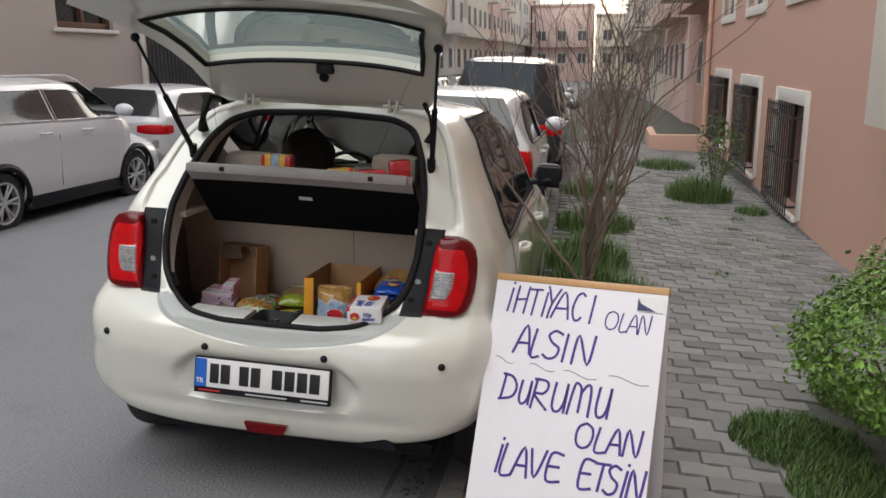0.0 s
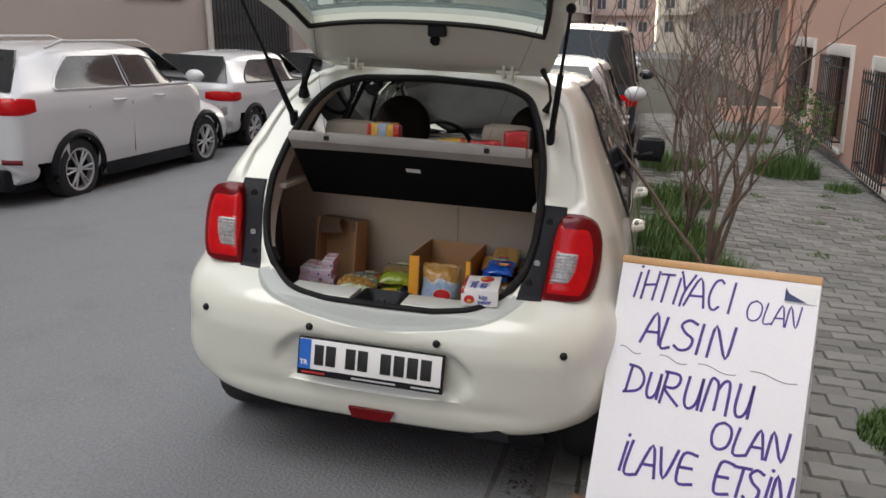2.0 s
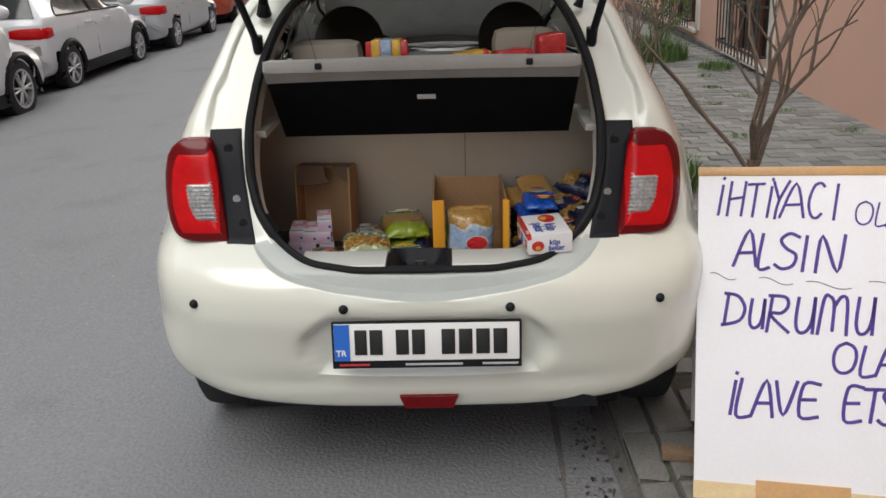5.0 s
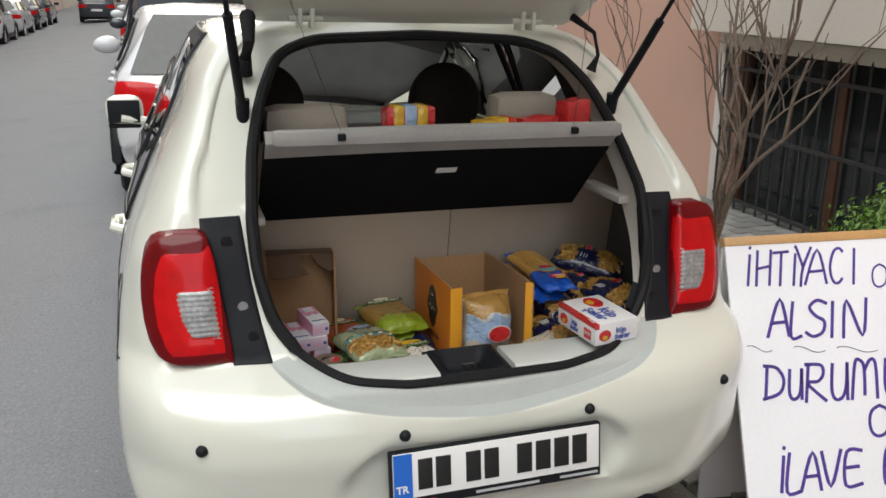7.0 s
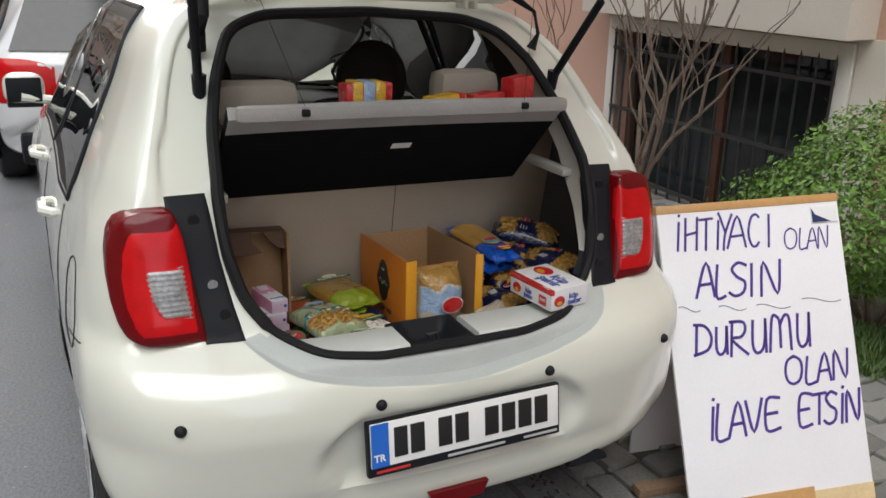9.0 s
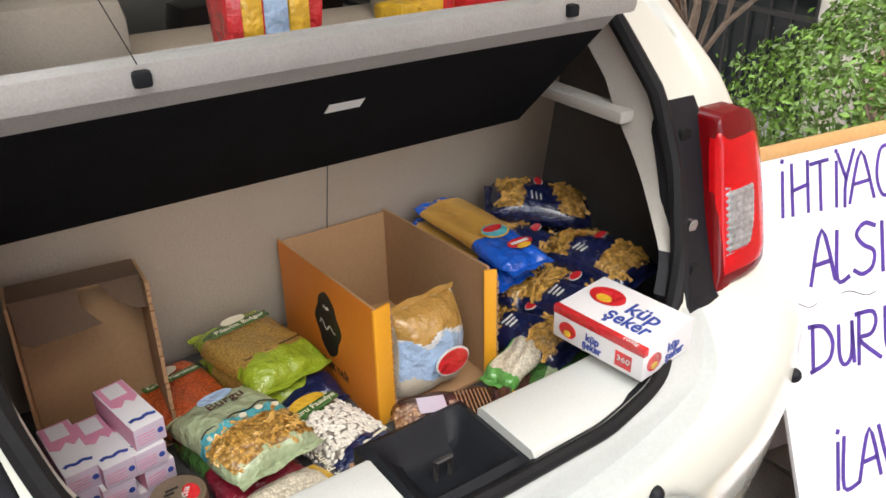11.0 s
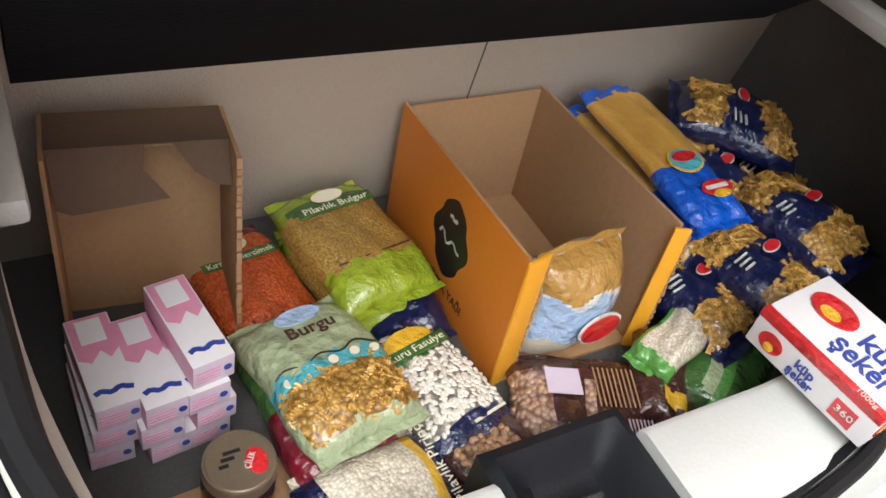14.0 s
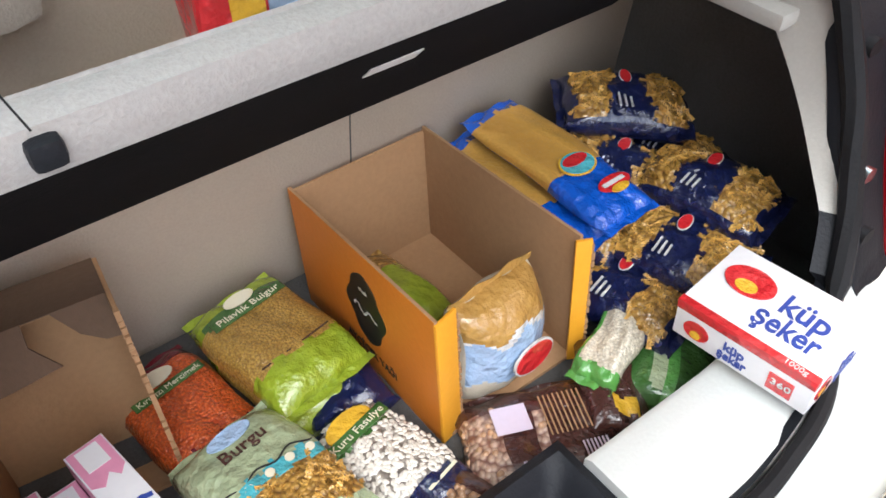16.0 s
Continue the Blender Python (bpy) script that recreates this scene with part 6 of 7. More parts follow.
# ---- food in the trunk ----
def seeds(name, color, dark, size, rough=0.35, bump=1.0):
    """Grains seen through clear film: round cells, the shade in their gaps painted dark."""
    m = bpy.data.materials.new(name)
    m.use_nodes = True
    nt = m.node_tree
    b = nt.nodes["Principled BSDF"]
    co = nt.nodes.new("ShaderNodeTexCoord")
    vo = nt.nodes.new("ShaderNodeTexVoronoi")
    vo.inputs["Scale"].default_value = 1 / size
    nt.links.new(co.outputs["Object"], vo.inputs["Vector"])
    mr = nt.nodes.new("ShaderNodeMapRange")
    mr.inputs["From Min"].default_value, mr.inputs["From Max"].default_value = 0.35, 0.75
    nt.links.new(vo.outputs["Distance"], mr.inputs["Value"])
    mix = nt.nodes.new("ShaderNodeMix")
    mix.data_type = "RGBA"
    mix.inputs["A"].default_value, mix.inputs["B"].default_value = (*color, 1), (*dark, 1)
    nt.links.new(mr.outputs[0], mix.inputs["Factor"])
    hs = nt.nodes.new("ShaderNodeHueSaturation")
    sep = nt.nodes.new("ShaderNodeSeparateColor")
    nt.links.new(vo.outputs["Color"], sep.inputs[0])
    m2 = nt.nodes.new("ShaderNodeMapRange")
    m2.inputs["To Min"].default_value, m2.inputs["To Max"].default_value = 0.8, 1.2
    nt.links.new(sep.outputs[0], m2.inputs["Value"])
    nt.links.new(m2.outputs[0], hs.inputs["Value"])
    nt.links.new(mix.outputs["Result"], hs.inputs["Color"])
    nt.links.new(hs.outputs[0], b.inputs["Base Color"])
    b.inputs["Roughness"].default_value = rough
    b.inputs["Coat Weight"].default_value, b.inputs["Coat Roughness"].default_value = 0.5, 0.12
    bn = nt.nodes.new("ShaderNodeBump")
    bn.inputs["Strength"].default_value, bn.inputs["Distance"].default_value, bn.invert = bump, 0.004, True
    nt.links.new(vo.outputs["Distance"], bn.inputs["Height"])
    nt.links.new(bn.outputs[0], b.inputs["Normal"])
    wn = nt.nodes.new("ShaderNodeTexNoise")
    wn.inputs["Scale"].default_value, wn.inputs["Detail"].default_value, wn.inputs["Distortion"].default_value = 38, 2, 1.2
    nt.links.new(co.outputs["Object"], wn.inputs["Vector"])
    cb = nt.nodes.new("ShaderNodeBump")
    cb.inputs["Strength"].default_value, cb.inputs["Distance"].default_value = 0.8, 0.006
    nt.links.new(wn.outputs["Fac"], cb.inputs["Height"])
    nt.links.new(cb.outputs[0], b.inputs["Coat Normal"])
    b.inputs["Coat Weight"].default_value, b.inputs["Coat Roughness"].default_value = 0.9, 0.08
    return m


def film(name, color, rough=0.25):
    return material(name, color, rough, var=0.18, scale=26, fine=70, bump=0.75, coat=0.8)


BULGUR = seeds("bulgur grain", (0.44, 0.27, 0.055), (0.26, 0.14, 0.025), 0.0035, bump=0.6)
LENTIL = seeds("red lentils", (0.62, 0.115, 0.02), (0.38, 0.05, 0.01), 0.004, bump=0.7)
WBEANS = seeds("white beans", (0.30, 0.27, 0.23), (0.14, 0.12, 0.10), 0.0085)
CHICK = seeds("chickpeas", (0.24, 0.14, 0.08), (0.10, 0.05, 0.03), 0.008)
RBEANS = seeds("speckled beans", (0.46, 0.32, 0.24), (0.16, 0.07, 0.05), 0.008)
RICE = seeds("rice", (0.66, 0.60, 0.48), (0.48, 0.42, 0.32), 0.004, bump=0.5)
PASTA = seeds("twisted pasta", (0.42, 0.24, 0.05), (0.20, 0.10, 0.02), 0.0075)
SPAGHETTI = material("spaghetti", (0.50, 0.28, 0.055), 0.35, var=0.15, scale=30, fine=200, bump=0.25, coat=0.5)
SUGAR = material("granulated sugar in film", (0.52, 0.47, 0.37), 0.35, var=0.06, scale=16, fine=200, bump=0.25, coat=0.4)
GREENF, LIMEF = film("dark green film", (0.05, 0.13, 0.03)), film("lime green film", (0.26, 0.34, 0.02))
MAROONF, NAVYF = film("maroon film", (0.16, 0.008, 0.02)), film("navy blue film", (0.008, 0.012, 0.055), 0.18)
BROWNF, BLUEF = film("dark brown film", (0.055, 0.02, 0.016), 0.2), film("bright blue film", (0.01, 0.09, 0.50), 0.2)
TEALF, MINTF = film("turquoise film", (0.09, 0.40, 0.46)), film("pale mint film", (0.34, 0.40, 0.24))
YELLOWF, REDF = film("yellow film", (0.70, 0.42, 0.03)), film("red film", (0.55, 0.02, 0.025))
SKYF, WHITEF = film("pale sky blue film", (0.34, 0.47, 0.66)), film("white film", (0.62, 0.62, 0.60))
GOLDF = film("gold print film", (0.42, 0.24, 0.06))
PEAF = film("leaf green film", (0.10, 0.30, 0.06))
CARD = material("brown cardboard", (0.34, 0.195, 0.095), 0.85, var=0.10, scale=6, fine=120, bump=0.15)
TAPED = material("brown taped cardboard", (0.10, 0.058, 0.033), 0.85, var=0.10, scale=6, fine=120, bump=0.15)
ORANGE = material("orange printed card", (0.60, 0.185, 0.015), 0.5, var=0.06, scale=5, fine=120, bump=0.06)
PINKC = material("pink carton", (0.66, 0.27, 0.40), 0.35, var=0.06, scale=14, fine=120, bump=0.03)
LILACC = material("pale lilac carton", (0.58, 0.50, 0.60), 0.35, var=0.05, scale=14, fine=120, bump=0.03)
WHITEC = material("white carton", (0.72, 0.71, 0.72), 0.4, var=0.03, scale=14, fine=120, bump=0.03)
BLUEINK = material("blue print ink", (0.03, 0.06, 0.30), 0.4, var=0.1, scale=14, fine=90, bump=0)
LID = material("bronze tin lid", (0.28, 0.22, 0.15), 0.35, metal=0.6, var=0.08, scale=10, fine=160, bump=0.03)
JARGLASS = material("dark jam jar", (0.03, 0.012, 0.012), 0.08, var=0.2, scale=14, fine=60, bump=0, coat=0.8)


def pack(name, label, w, l, h, m, mats, zones, seed=0, category="food packet", crimp=0.012, sag=0.0, top_flat=2.6):
    """A filled film packet lying flat: x across, y along, resting on z = 0. zones(u, v) gives the material index on top, u and v from 0 to 1."""
    rng = random.Random(seed)
    t = thing(name, label, category, m, group="food packets in the trunk")
    nu, nv = 26, 36
    bm = bmesh.new()
    ph = [rng.uniform(0, 6.28) for _ in range(6)]
    top, bot = [], []
    for j in range(nv + 1):
        v = j / nv
        rt, rb = [], []
        for i in range(nu + 1):
            u = i / nu
            a, b = abs(2 * u - 1), abs(2 * v - 1)
            k = max(0.0, 1 - a ** top_flat) ** 0.45 * max(0.0, 1 - b ** (top_flat + 1)) ** 0.45
            pinch = 1 - 0.06 * (1 - (1 - b ** 8)) - 0.03 * (1 - b ** 2) * 0
            x = (u - 0.5) * w * (1 - 0.05 * b ** 6) + 0.0025 * math.sin(9 * v + ph[0])
            y = (v - 0.5) * l + 0.002 * math.sin(11 * u + ph[1])
            wr = 0.0022 * (math.sin(26 * v + 5 * u + ph[2]) * b ** 3 + 0.6 * math.sin(19 * u + 7 * v + ph[3])) + 0.0045 * math.sin(4.2 * u + 3.1 * v + ph[4]) * k
            mid = h * 0.36 + 0.004 * math.sin(14 * u + ph[5]) * b ** 8
            rt.append(bm.verts.new((x, y, mid + (h * 0.64 - sag * (1 - a ** 2)) * k + wr * min(1, k + 0.15))))
            rb.append(rt[-1] if (i in (0, nu) or j in (0, nv)) else bm.verts.new((x, y, mid - mid * k)))
        top.append(rt)
        bot.append(rb)
    for g, up in ((top, True), (bot, False)):
        for j in range(nv):
            for i in range(nu):
                q = []
                for vv in (g[j][i], g[j][i + 1], g[j + 1][i + 1], g[j + 1][i]):
                    if vv not in q:
                        q.append(vv)
                f = bm.faces.new(q) if len(q) > 2 and not bm.faces.get(q) else None
                if f:
                    f.material_index = zones((i + 0.5) / nu, min(1, max(0, (j + 0.5) / nv + 0.012 * math.sin(i * 0.8 + ph[1])))) if up else zones(0.5, 0.02)
    body = part("bag", bm, mats, t, angle=70)
    for s in (-1, 1):
        bm = bmesh.new()
        n = 16
        rows = []
        for r in range(3):
            rows.append([bm.verts.new(((i / n - 0.5) * w * 0.95, s * (l / 2 + crimp * r * 0.5 - 0.002), h * 0.36 + 0.0009 * math.sin(i * 0.9 + r + ph[5]) * (1 + r))) for i in range(n + 1)])
        for a, b in zip(rows, rows[1:]):
            for i in range(n):
                bm.faces.new((a[i], a[i + 1], b[i + 1], b[i]))
        ex = bmesh.ops.extrude_face_region(bm, geom=bm.faces[:])
        for v in ex["geom"]:
            if isinstance(v, bmesh.types.BMVert):
                v.co.z += 0.0012
        part("crimped_seal", bm, mats[zones(0.5, 0.02 if s < 0 else 0.98)], t)
    return t


def badge(parent, x, y, z, rx, ry, mat, name="badge", thick=0.0015):
    """A flat oval on top of a lying packet."""
    bm = bmesh.new()
    slab(bm, ellipse(0, 0, rx, ry, 24), -thick)
    bmesh.ops.transform(bm, matrix=Matrix.Translation((x, y, z)) @ pose(0, 0, 0, -90, 0, 0), verts=bm.verts)
    return part(name, bm, mat, parent)


def top_text(parent, text, x, y, z, size, mat, width=None, turn=0, bold=0.0):
    return words("print", text, size, mat, parent, Matrix.Translation((x, y, z)) @ pose(0, 0, 0, 0, 0, turn) @ pose(0, 0, 0, -90, 0, 0), width, bold=bold)


def twist_piece():
    """A short spiral of pasta: two crossed ribbons."""
    v, f = [], []
    n = 9
    for q in (0, math.pi / 2):
        k = len(v)
        for i in range(n + 1):
            a = q + 2 * math.pi * 1.5 * i / n
            x = (i / n - 0.5) * 0.027
            for s in (-1, 1):
                v.append((x, s * 0.0042 * math.cos(a), s * 0.0042 * math.sin(a)))
        f += [(k + 2 * i, k + 2 * i + 2, k + 2 * i + 3, k + 2 * i + 1) for i in range(n)]
    return v, f


def grain_piece(rx, ry, rz):
    """A bean or a pea."""
    bm = bmesh.new()
    bmesh.ops.create_icosphere(bm, subdivisions=2, radius=1, matrix=Matrix.Diagonal((rx, ry, rz, 1)))
    out = [tuple(v.co) for v in bm.verts], [tuple(v.index for v in f.verts) for f in bm.faces]
    bm.free()
    return out


def fill_window(packet, index, n, piece, mat, name, seed, sink=0.0):
    """Pieces that press against the clear window of a packet, where its film has the given material."""
    rng = random.Random(seed)
    me = packet.children[0].data
    spots = [p for p in me.polygons if p.material_index == index and abs(p.normal.z) > 0.25]
    verts, faces = [], []
    for _ in range(n):
        p = rng.choice(spots)
        up = Vector(p.normal) * (1 if p.normal.z > 0 else -1)
        c = Vector(p.center) + Vector((rng.gauss(0, 0.002), rng.gauss(0, 0.002), 0)) - up * sink * rng.uniform(0.5, 1.5)
        q = up.to_track_quat("Z", "Y").to_matrix().to_4x4() @ pose(0, 0, 0, rng.gauss(0, 14), rng.gauss(0, 14), rng.uniform(0, 360))
        k = len(verts)
        verts += [c + q @ Vector(v) for v in piece[0]]
        faces += [tuple(i + k for i in f) for f in piece[1]]
    m2 = bpy.data.meshes.new(name)
    m2.from_pydata(verts, [], faces)
    m2.polygons.foreach_set("use_smooth", [True] * len(faces))
    m2.materials.append(mat)
    ob = new(name, m2)
    ob.parent = packet
    return tagged(ob, kind="stuff")


TWIST, BEAN, PEA = twist_piece(), grain_piece(0.0050, 0.0032, 0.0029), grain_piece(0.0046, 0.0043, 0.0042)
TWISTMAT = material("golden pasta spirals", (0.60, 0.35, 0.075), 0.35, var=0.15, scale=40, fine=300, bump=0.1, coat=0.6, random_tint=0.25)
BEANMAT = material("white bean skin", (0.70, 0.66, 0.58), 0.3, var=0.05, scale=40, fine=300, bump=0.02, coat=0.6, random_tint=0.15)
PEAMAT = material("chickpea skin", (0.44, 0.26, 0.145), 0.35, var=0.15, scale=60, fine=300, bump=0.1, coat=0.5, random_tint=0.25)
F = 0.601
CREAMINK = material("cream print ink", (0.70, 0.66, 0.50), 0.4, var=0.05, scale=14, fine=90, bump=0)
band = lambda *edges: (lambda u, v: next((i for e, i in edges if v < e), edges[-1][1]))

# bulgur, one packet lying on another
for k, (dx, dy, dz, rz) in enumerate(((0.008, -0.012, 0.0, 6), (0.0, 0.0, 0.046, 9))):
    p = pack("bulgur_packet", "green and yellow film packet of bulgur wheat", 0.152, 0.215, 0.052, Matrix.Translation((-0.082 + dx, 0.632 + dy, F + dz)) @ pose(0, 0, 0, 0, 0, rz), [LIMEF, BULGUR, GREENF],
             lambda u, v: 0 if v < 0.26 else (1 if v < 0.80 else (2 if v < 0.86 and 0.06 < u < 0.94 else 0)) if 0.07 < u < 0.93 else (1 if 0.3 < v < 0.8 else 0), 5 + k)
    if k:
        badge(p, 0.0, 0.076, 0.0500, 0.024, 0.011, CREAMINK)
        bm = boxed(-0.058, 0.058, 0.045, 0.062, 0.0515, 0.0535, 0.0005)
        part("name_band", bm, GREENF, p)
        top_text(p, "Pilavlık Bulgur", -0.05, 0.049, 0.0542, 0.015, CREAMINK, 0.10)
        part("print_line", boxed(-0.055, 0.055, -0.049, -0.0465, 0.0512, 0.0522), BROWNF, p)
# red lentils
p = pack("lentil_packet", "maroon film packet of orange red lentils", 0.135, 0.215, 0.05, Matrix.Translation((-0.222, 0.632, F)) @ pose(0, 0, 0, 0, 0, 10), [MAROONF, LENTIL, GREENF],
         lambda u, v: 0 if v < 0.17 or v > 0.86 else 1, 8)
badge(p, -0.004, 0.062, 0.049, 0.028, 0.013, CREAMINK)
part("name_band", boxed(-0.05, 0.055, 0.030, 0.045, 0.0485, 0.0505, 0.0005), GREENF, p)
top_text(p, "Kırmızı Mercimek", -0.045, 0.033, 0.0512, 0.013, CREAMINK, 0.095)
pack("lentil_packet", "maroon film packet of lentils under the pasta packet", 0.135, 0.20, 0.05, Matrix.Translation((-0.205, 0.435, F)) @ pose(0, 0, 0, 0, 0, 4), [MAROONF, GREENF],
     lambda u, v: 0 if v < 0.5 else 1, 88)
# twisted pasta with a scalloped turquoise border, on top
p = pack("pasta_packet", "mint and turquoise film packet of twisted pasta with a clear window", 0.150, 0.200, 0.060, Matrix.Translation((-0.197, 0.440, F + 0.047)) @ pose(0, 0, 0, -4, 0, 9), [MINTF, TEALF, PASTA],
         lambda u, v: (2 if 0.05 < u < 0.95 and v > 0.06 else 0) if v < 0.40 else (1 if v < 0.50 + 0.03 * math.sin(25 * u) else 0), 9)
fill_window(p, 2, 110, TWIST, TWISTMAT, "pasta_filling", 3, 0.003)
badge(p, 0.0, 0.072, 0.0545, 0.030, 0.012, SKYF)
top_text(p, "Burgu", -0.030, 0.036, 0.0620, 0.024, BROWNF, 0.060, bold=0.0003)
bm = bmesh.new()
tube(bm, [(-0.066 + 0.132 * i / 20, 0.002 + 0.004 * math.sin(i * 0.9), 0.0595 - 0.012 * abs(i / 10 - 1) ** 4) for i in range(21)], 0.0012, 5)
part("border_line", bm, PLATEINK, p)
for i in range(5):
    badge(p, -0.056 + 0.028 * i, -0.010, 0.0600 - 0.010 * abs(i / 2 - 1) ** 4, 0.0058, 0.0058, CREAMINK, "dot")
# white beans
p = pack("bean_packet", "navy film packet of white beans with a clear window", 0.128, 0.215, 0.05, Matrix.Translation((-0.062, 0.405, F)) @ pose(0, 0, 0, 0, 0, 13), [NAVYF, WBEANS, GREENF],
         lambda u, v: 0 if v < 0.22 else (1 if v < 0.68 else (2 if v < 0.80 and 0.1 < u < 0.9 else (1 if v < 0.9 else 0))), 10)
fill_window(p, 1, 620, BEAN, BEANMAT, "bean_filling", 4, 0.001)
badge(p, 0.0, 0.063, 0.0520, 0.036, 0.020, YELLOWF)
part("name_band", boxed(-0.05, 0.05, 0.040, 0.058, 0.0505, 0.0545, 0.0005), GREENF, p)
top_text(p, "Kuru Fasulye", -0.044, 0.0445, 0.0552, 0.015, CREAMINK, 0.088)
part("print_line", boxed(-0.005, 0.045, -0.074, -0.070, 0.0492, 0.0502), CREAMINK, p)
pack("bean_packet", "navy film packet of beans lying below", 0.12, 0.12, 0.045, Matrix.Translation((-0.05, 0.545, F)) @ pose(0, 0, 0, 0, 0, 4), [NAVYF, GREENF], lambda u, v: 0 if v < 0.5 else 1, 101)
# rice, chickpeas, speckled beans behind the sill
p = pack("rice_packet", "yellow edged film packet of rice with a purple end", 0.175, 0.12, 0.055, Matrix.Translation((-0.185, 0.293, F)) @ pose(0, 0, 0, 0, 0, 5), [RICE, YELLOWF, NAVYF],
         lambda u, v: 0 if 0.14 < u < 0.78 else (1 if 0.78 <= u < 0.83 else 2), 11)
badge(p, -0.045, -0.02, 0.0555, 0.022, 0.016, YELLOWF)
top_text(p, "Pilavlık Pirinç", 0.073, -0.052, 0.052, 0.018, CREAMINK, 0.105, turn=90)
p = pack("chickpea_packet", "brown film packet of chickpeas with a clear window", 0.125, 0.135, 0.052, Matrix.Translation((-0.035, 0.273, F)) @ pose(0, 0, 0, 0, 0, 14), [BROWNF, CHICK],
         lambda u, v: 1 if 0.10 < u < 0.72 and 0.12 < v < 0.86 else 0, 12)
fill_window(p, 1, 190, PEA, PEAMAT, "chickpea_filling", 5, 0.001)
p = pack("bean_packet", "dark brown film packet of speckled beans with pale labels", 0.185, 0.145, 0.05, Matrix.Translation((0.105, 0.318, F)) @ pose(0, 0, 0, 0, 0, -24), [BROWNF, RBEANS],
         lambda u, v: 1 if (u < 0.26 and 0.08 < v < 0.8) or (0.26 < u < 0.55 and v < 0.12) or (0.5 < u < 0.58 and v < 0.7) else 0, 13)
fill_window(p, 1, 110, PEA, PEAMAT, "bean_filling", 6, 0.001)
part("pale_label", boxed(-0.050, -0.004, 0.000, 0.040, 0.0495, 0.0505), LILACC, p)
part("pale_label", boxed(-0.030, 0.025, -0.062, -0.038, 0.0455, 0.0472), LILACC, p)
for i in range(7):
    part("bar_code", boxed(0.050 + 0.005 * i, 0.052 + 0.005 * i, -0.055, -0.030, 0.0455, 0.0470), LILACC, p)
for i in range(9):
    part("text_bar", boxed(0.016 + 0.0065 * i, 0.018 + 0.0065 * i, -0.015, 0.045, 0.0492, 0.0500), CARD, p)
pack("bean_packet", "dark brown film packet beside the orange box", 0.09, 0.16, 0.055, Matrix.Translation((0.235, 0.318, F)) @ pose(0, 0, 0, 0, 14, -38), [BROWNF, YELLOWF], lambda u, v: 1 if 0.35 < u < 0.75 and 0.15 < v < 0.3 else 0, 14)
# green packets
p = pack("vegetable_packet", "leaf green and dark green film packet", 0.13, 0.20, 0.058, Matrix.Translation((0.345, 0.300, F)) @ pose(0, 0, 0, 0, 0, -58), [GREENF, PEAF, WHITEF, MINTF],
         lambda u, v: 1 if u < 0.2 and v > 0.55 else (3 if (0.3 < u < 0.48 and 0.1 < v < 0.6) else (1 if 0.48 <= u < 0.56 and v < 0.7 else (2 if v > 0.72 else 0))), 15)
pack("noodle_packet", "white and green film packet of noodles", 0.068, 0.125, 0.03, Matrix.Translation((0.268, 0.345, F + 0.050)) @ pose(0, 0, 0, 8, 0, -72), [RICE, PEAF], lambda u, v: 1 if v < 0.16 or u < 0.1 else 0, 16)

# pile of pasta bags in the corner
def pasta_bag(x, y, z, rx, ry, rz, seed, w=0.125, l=0.20, h=0.07, label="navy film bag of twisted pasta with clear windows"):
    p = pack("pasta_bag", label, w, l, h, Matrix.Translation((x, y, z)) @ pose(0, 0, 0, rx, ry, rz), [NAVYF, PASTA], lambda u, v: 1 if (0.05 < v < 0.34 + 0.03 * math.sin(7 * u + seed) and 0.06 < u < 0.94) or (0.66 + 0.03 * math.sin(6 * u) < v < 0.93 and 0.06 < u < 0.94) else 0, seed, top_flat=2.2)
    fill_window(p, 1, 120, TWIST, TWISTMAT, "pasta_filling", seed, 0.002)
    badge(p, 0.022, 0.006, h + 0.0015, 0.017, 0.010, WHITEF, "badge_rim")
    badge(p, 0.022, 0.006, h + 0.0027, 0.0155, 0.0085, REDF)
    part("script_bar", boxed(0.012, 0.032, 0.003, 0.009, h + 0.002, h + 0.0033), WHITEF, p)
    for k in range(3):
        part("print_bar", boxed(-0.046, -0.016 - 0.004 * k, 0.020 - 0.009 * k, 0.023 - 0.009 * k, h - 0.002, h + 0.0005), WHITEF, p)
    return p


pasta_bag(0.47, 0.42, F, 0, 0, -24, 22)
pasta_bag(0.40, 0.60, F, 0, 0, -60, 23)
pasta_bag(0.58, 0.50, F, 0, 0, -20, 24)
pasta_bag(0.60, 0.67, F, 0, 0, 70, 25)
pasta_bag(0.345, 0.70, F, 0, 0, 10, 26)
pasta_bag(0.355, 0.400, F + 0.034, -4, -10, 10, 27)
pasta_bag(0.385, 0.535, F + 0.072, 3, 0, 6, 21)
pasta_bag(0.435, 0.375, F + 0.078, -4, -6, 15, 28)
pasta_bag(0.475, 0.545, F + 0.100, 6, -4, 20, 32)
pasta_bag(0.530, 0.415, F + 0.118, -2, -4, 10, 33, label="navy film bag of ring pasta on the pile")
pasta_bag(0.345, 0.68, F + 0.072, 0, 0, 14, 34)
pasta_bag(0.60, 0.56, F + 0.072, 4, 0, 20, 35)
pasta_bag(0.545, 0.610, F + 0.160, 8, -6, 52, 29, label="navy film bag of twisted pasta on top of the pile")
pack("spaghetti_packet", "blue film packet of spaghetti", 0.105, 0.28, 0.036, Matrix.Translation((0.325, 0.585, F + 0.142)) @ pose(0, 0, 0, 3, 0, 8), [BLUEF, SPAGHETTI], lambda u, v: 1 if 0.30 < v < 0.92 else 0, 31)
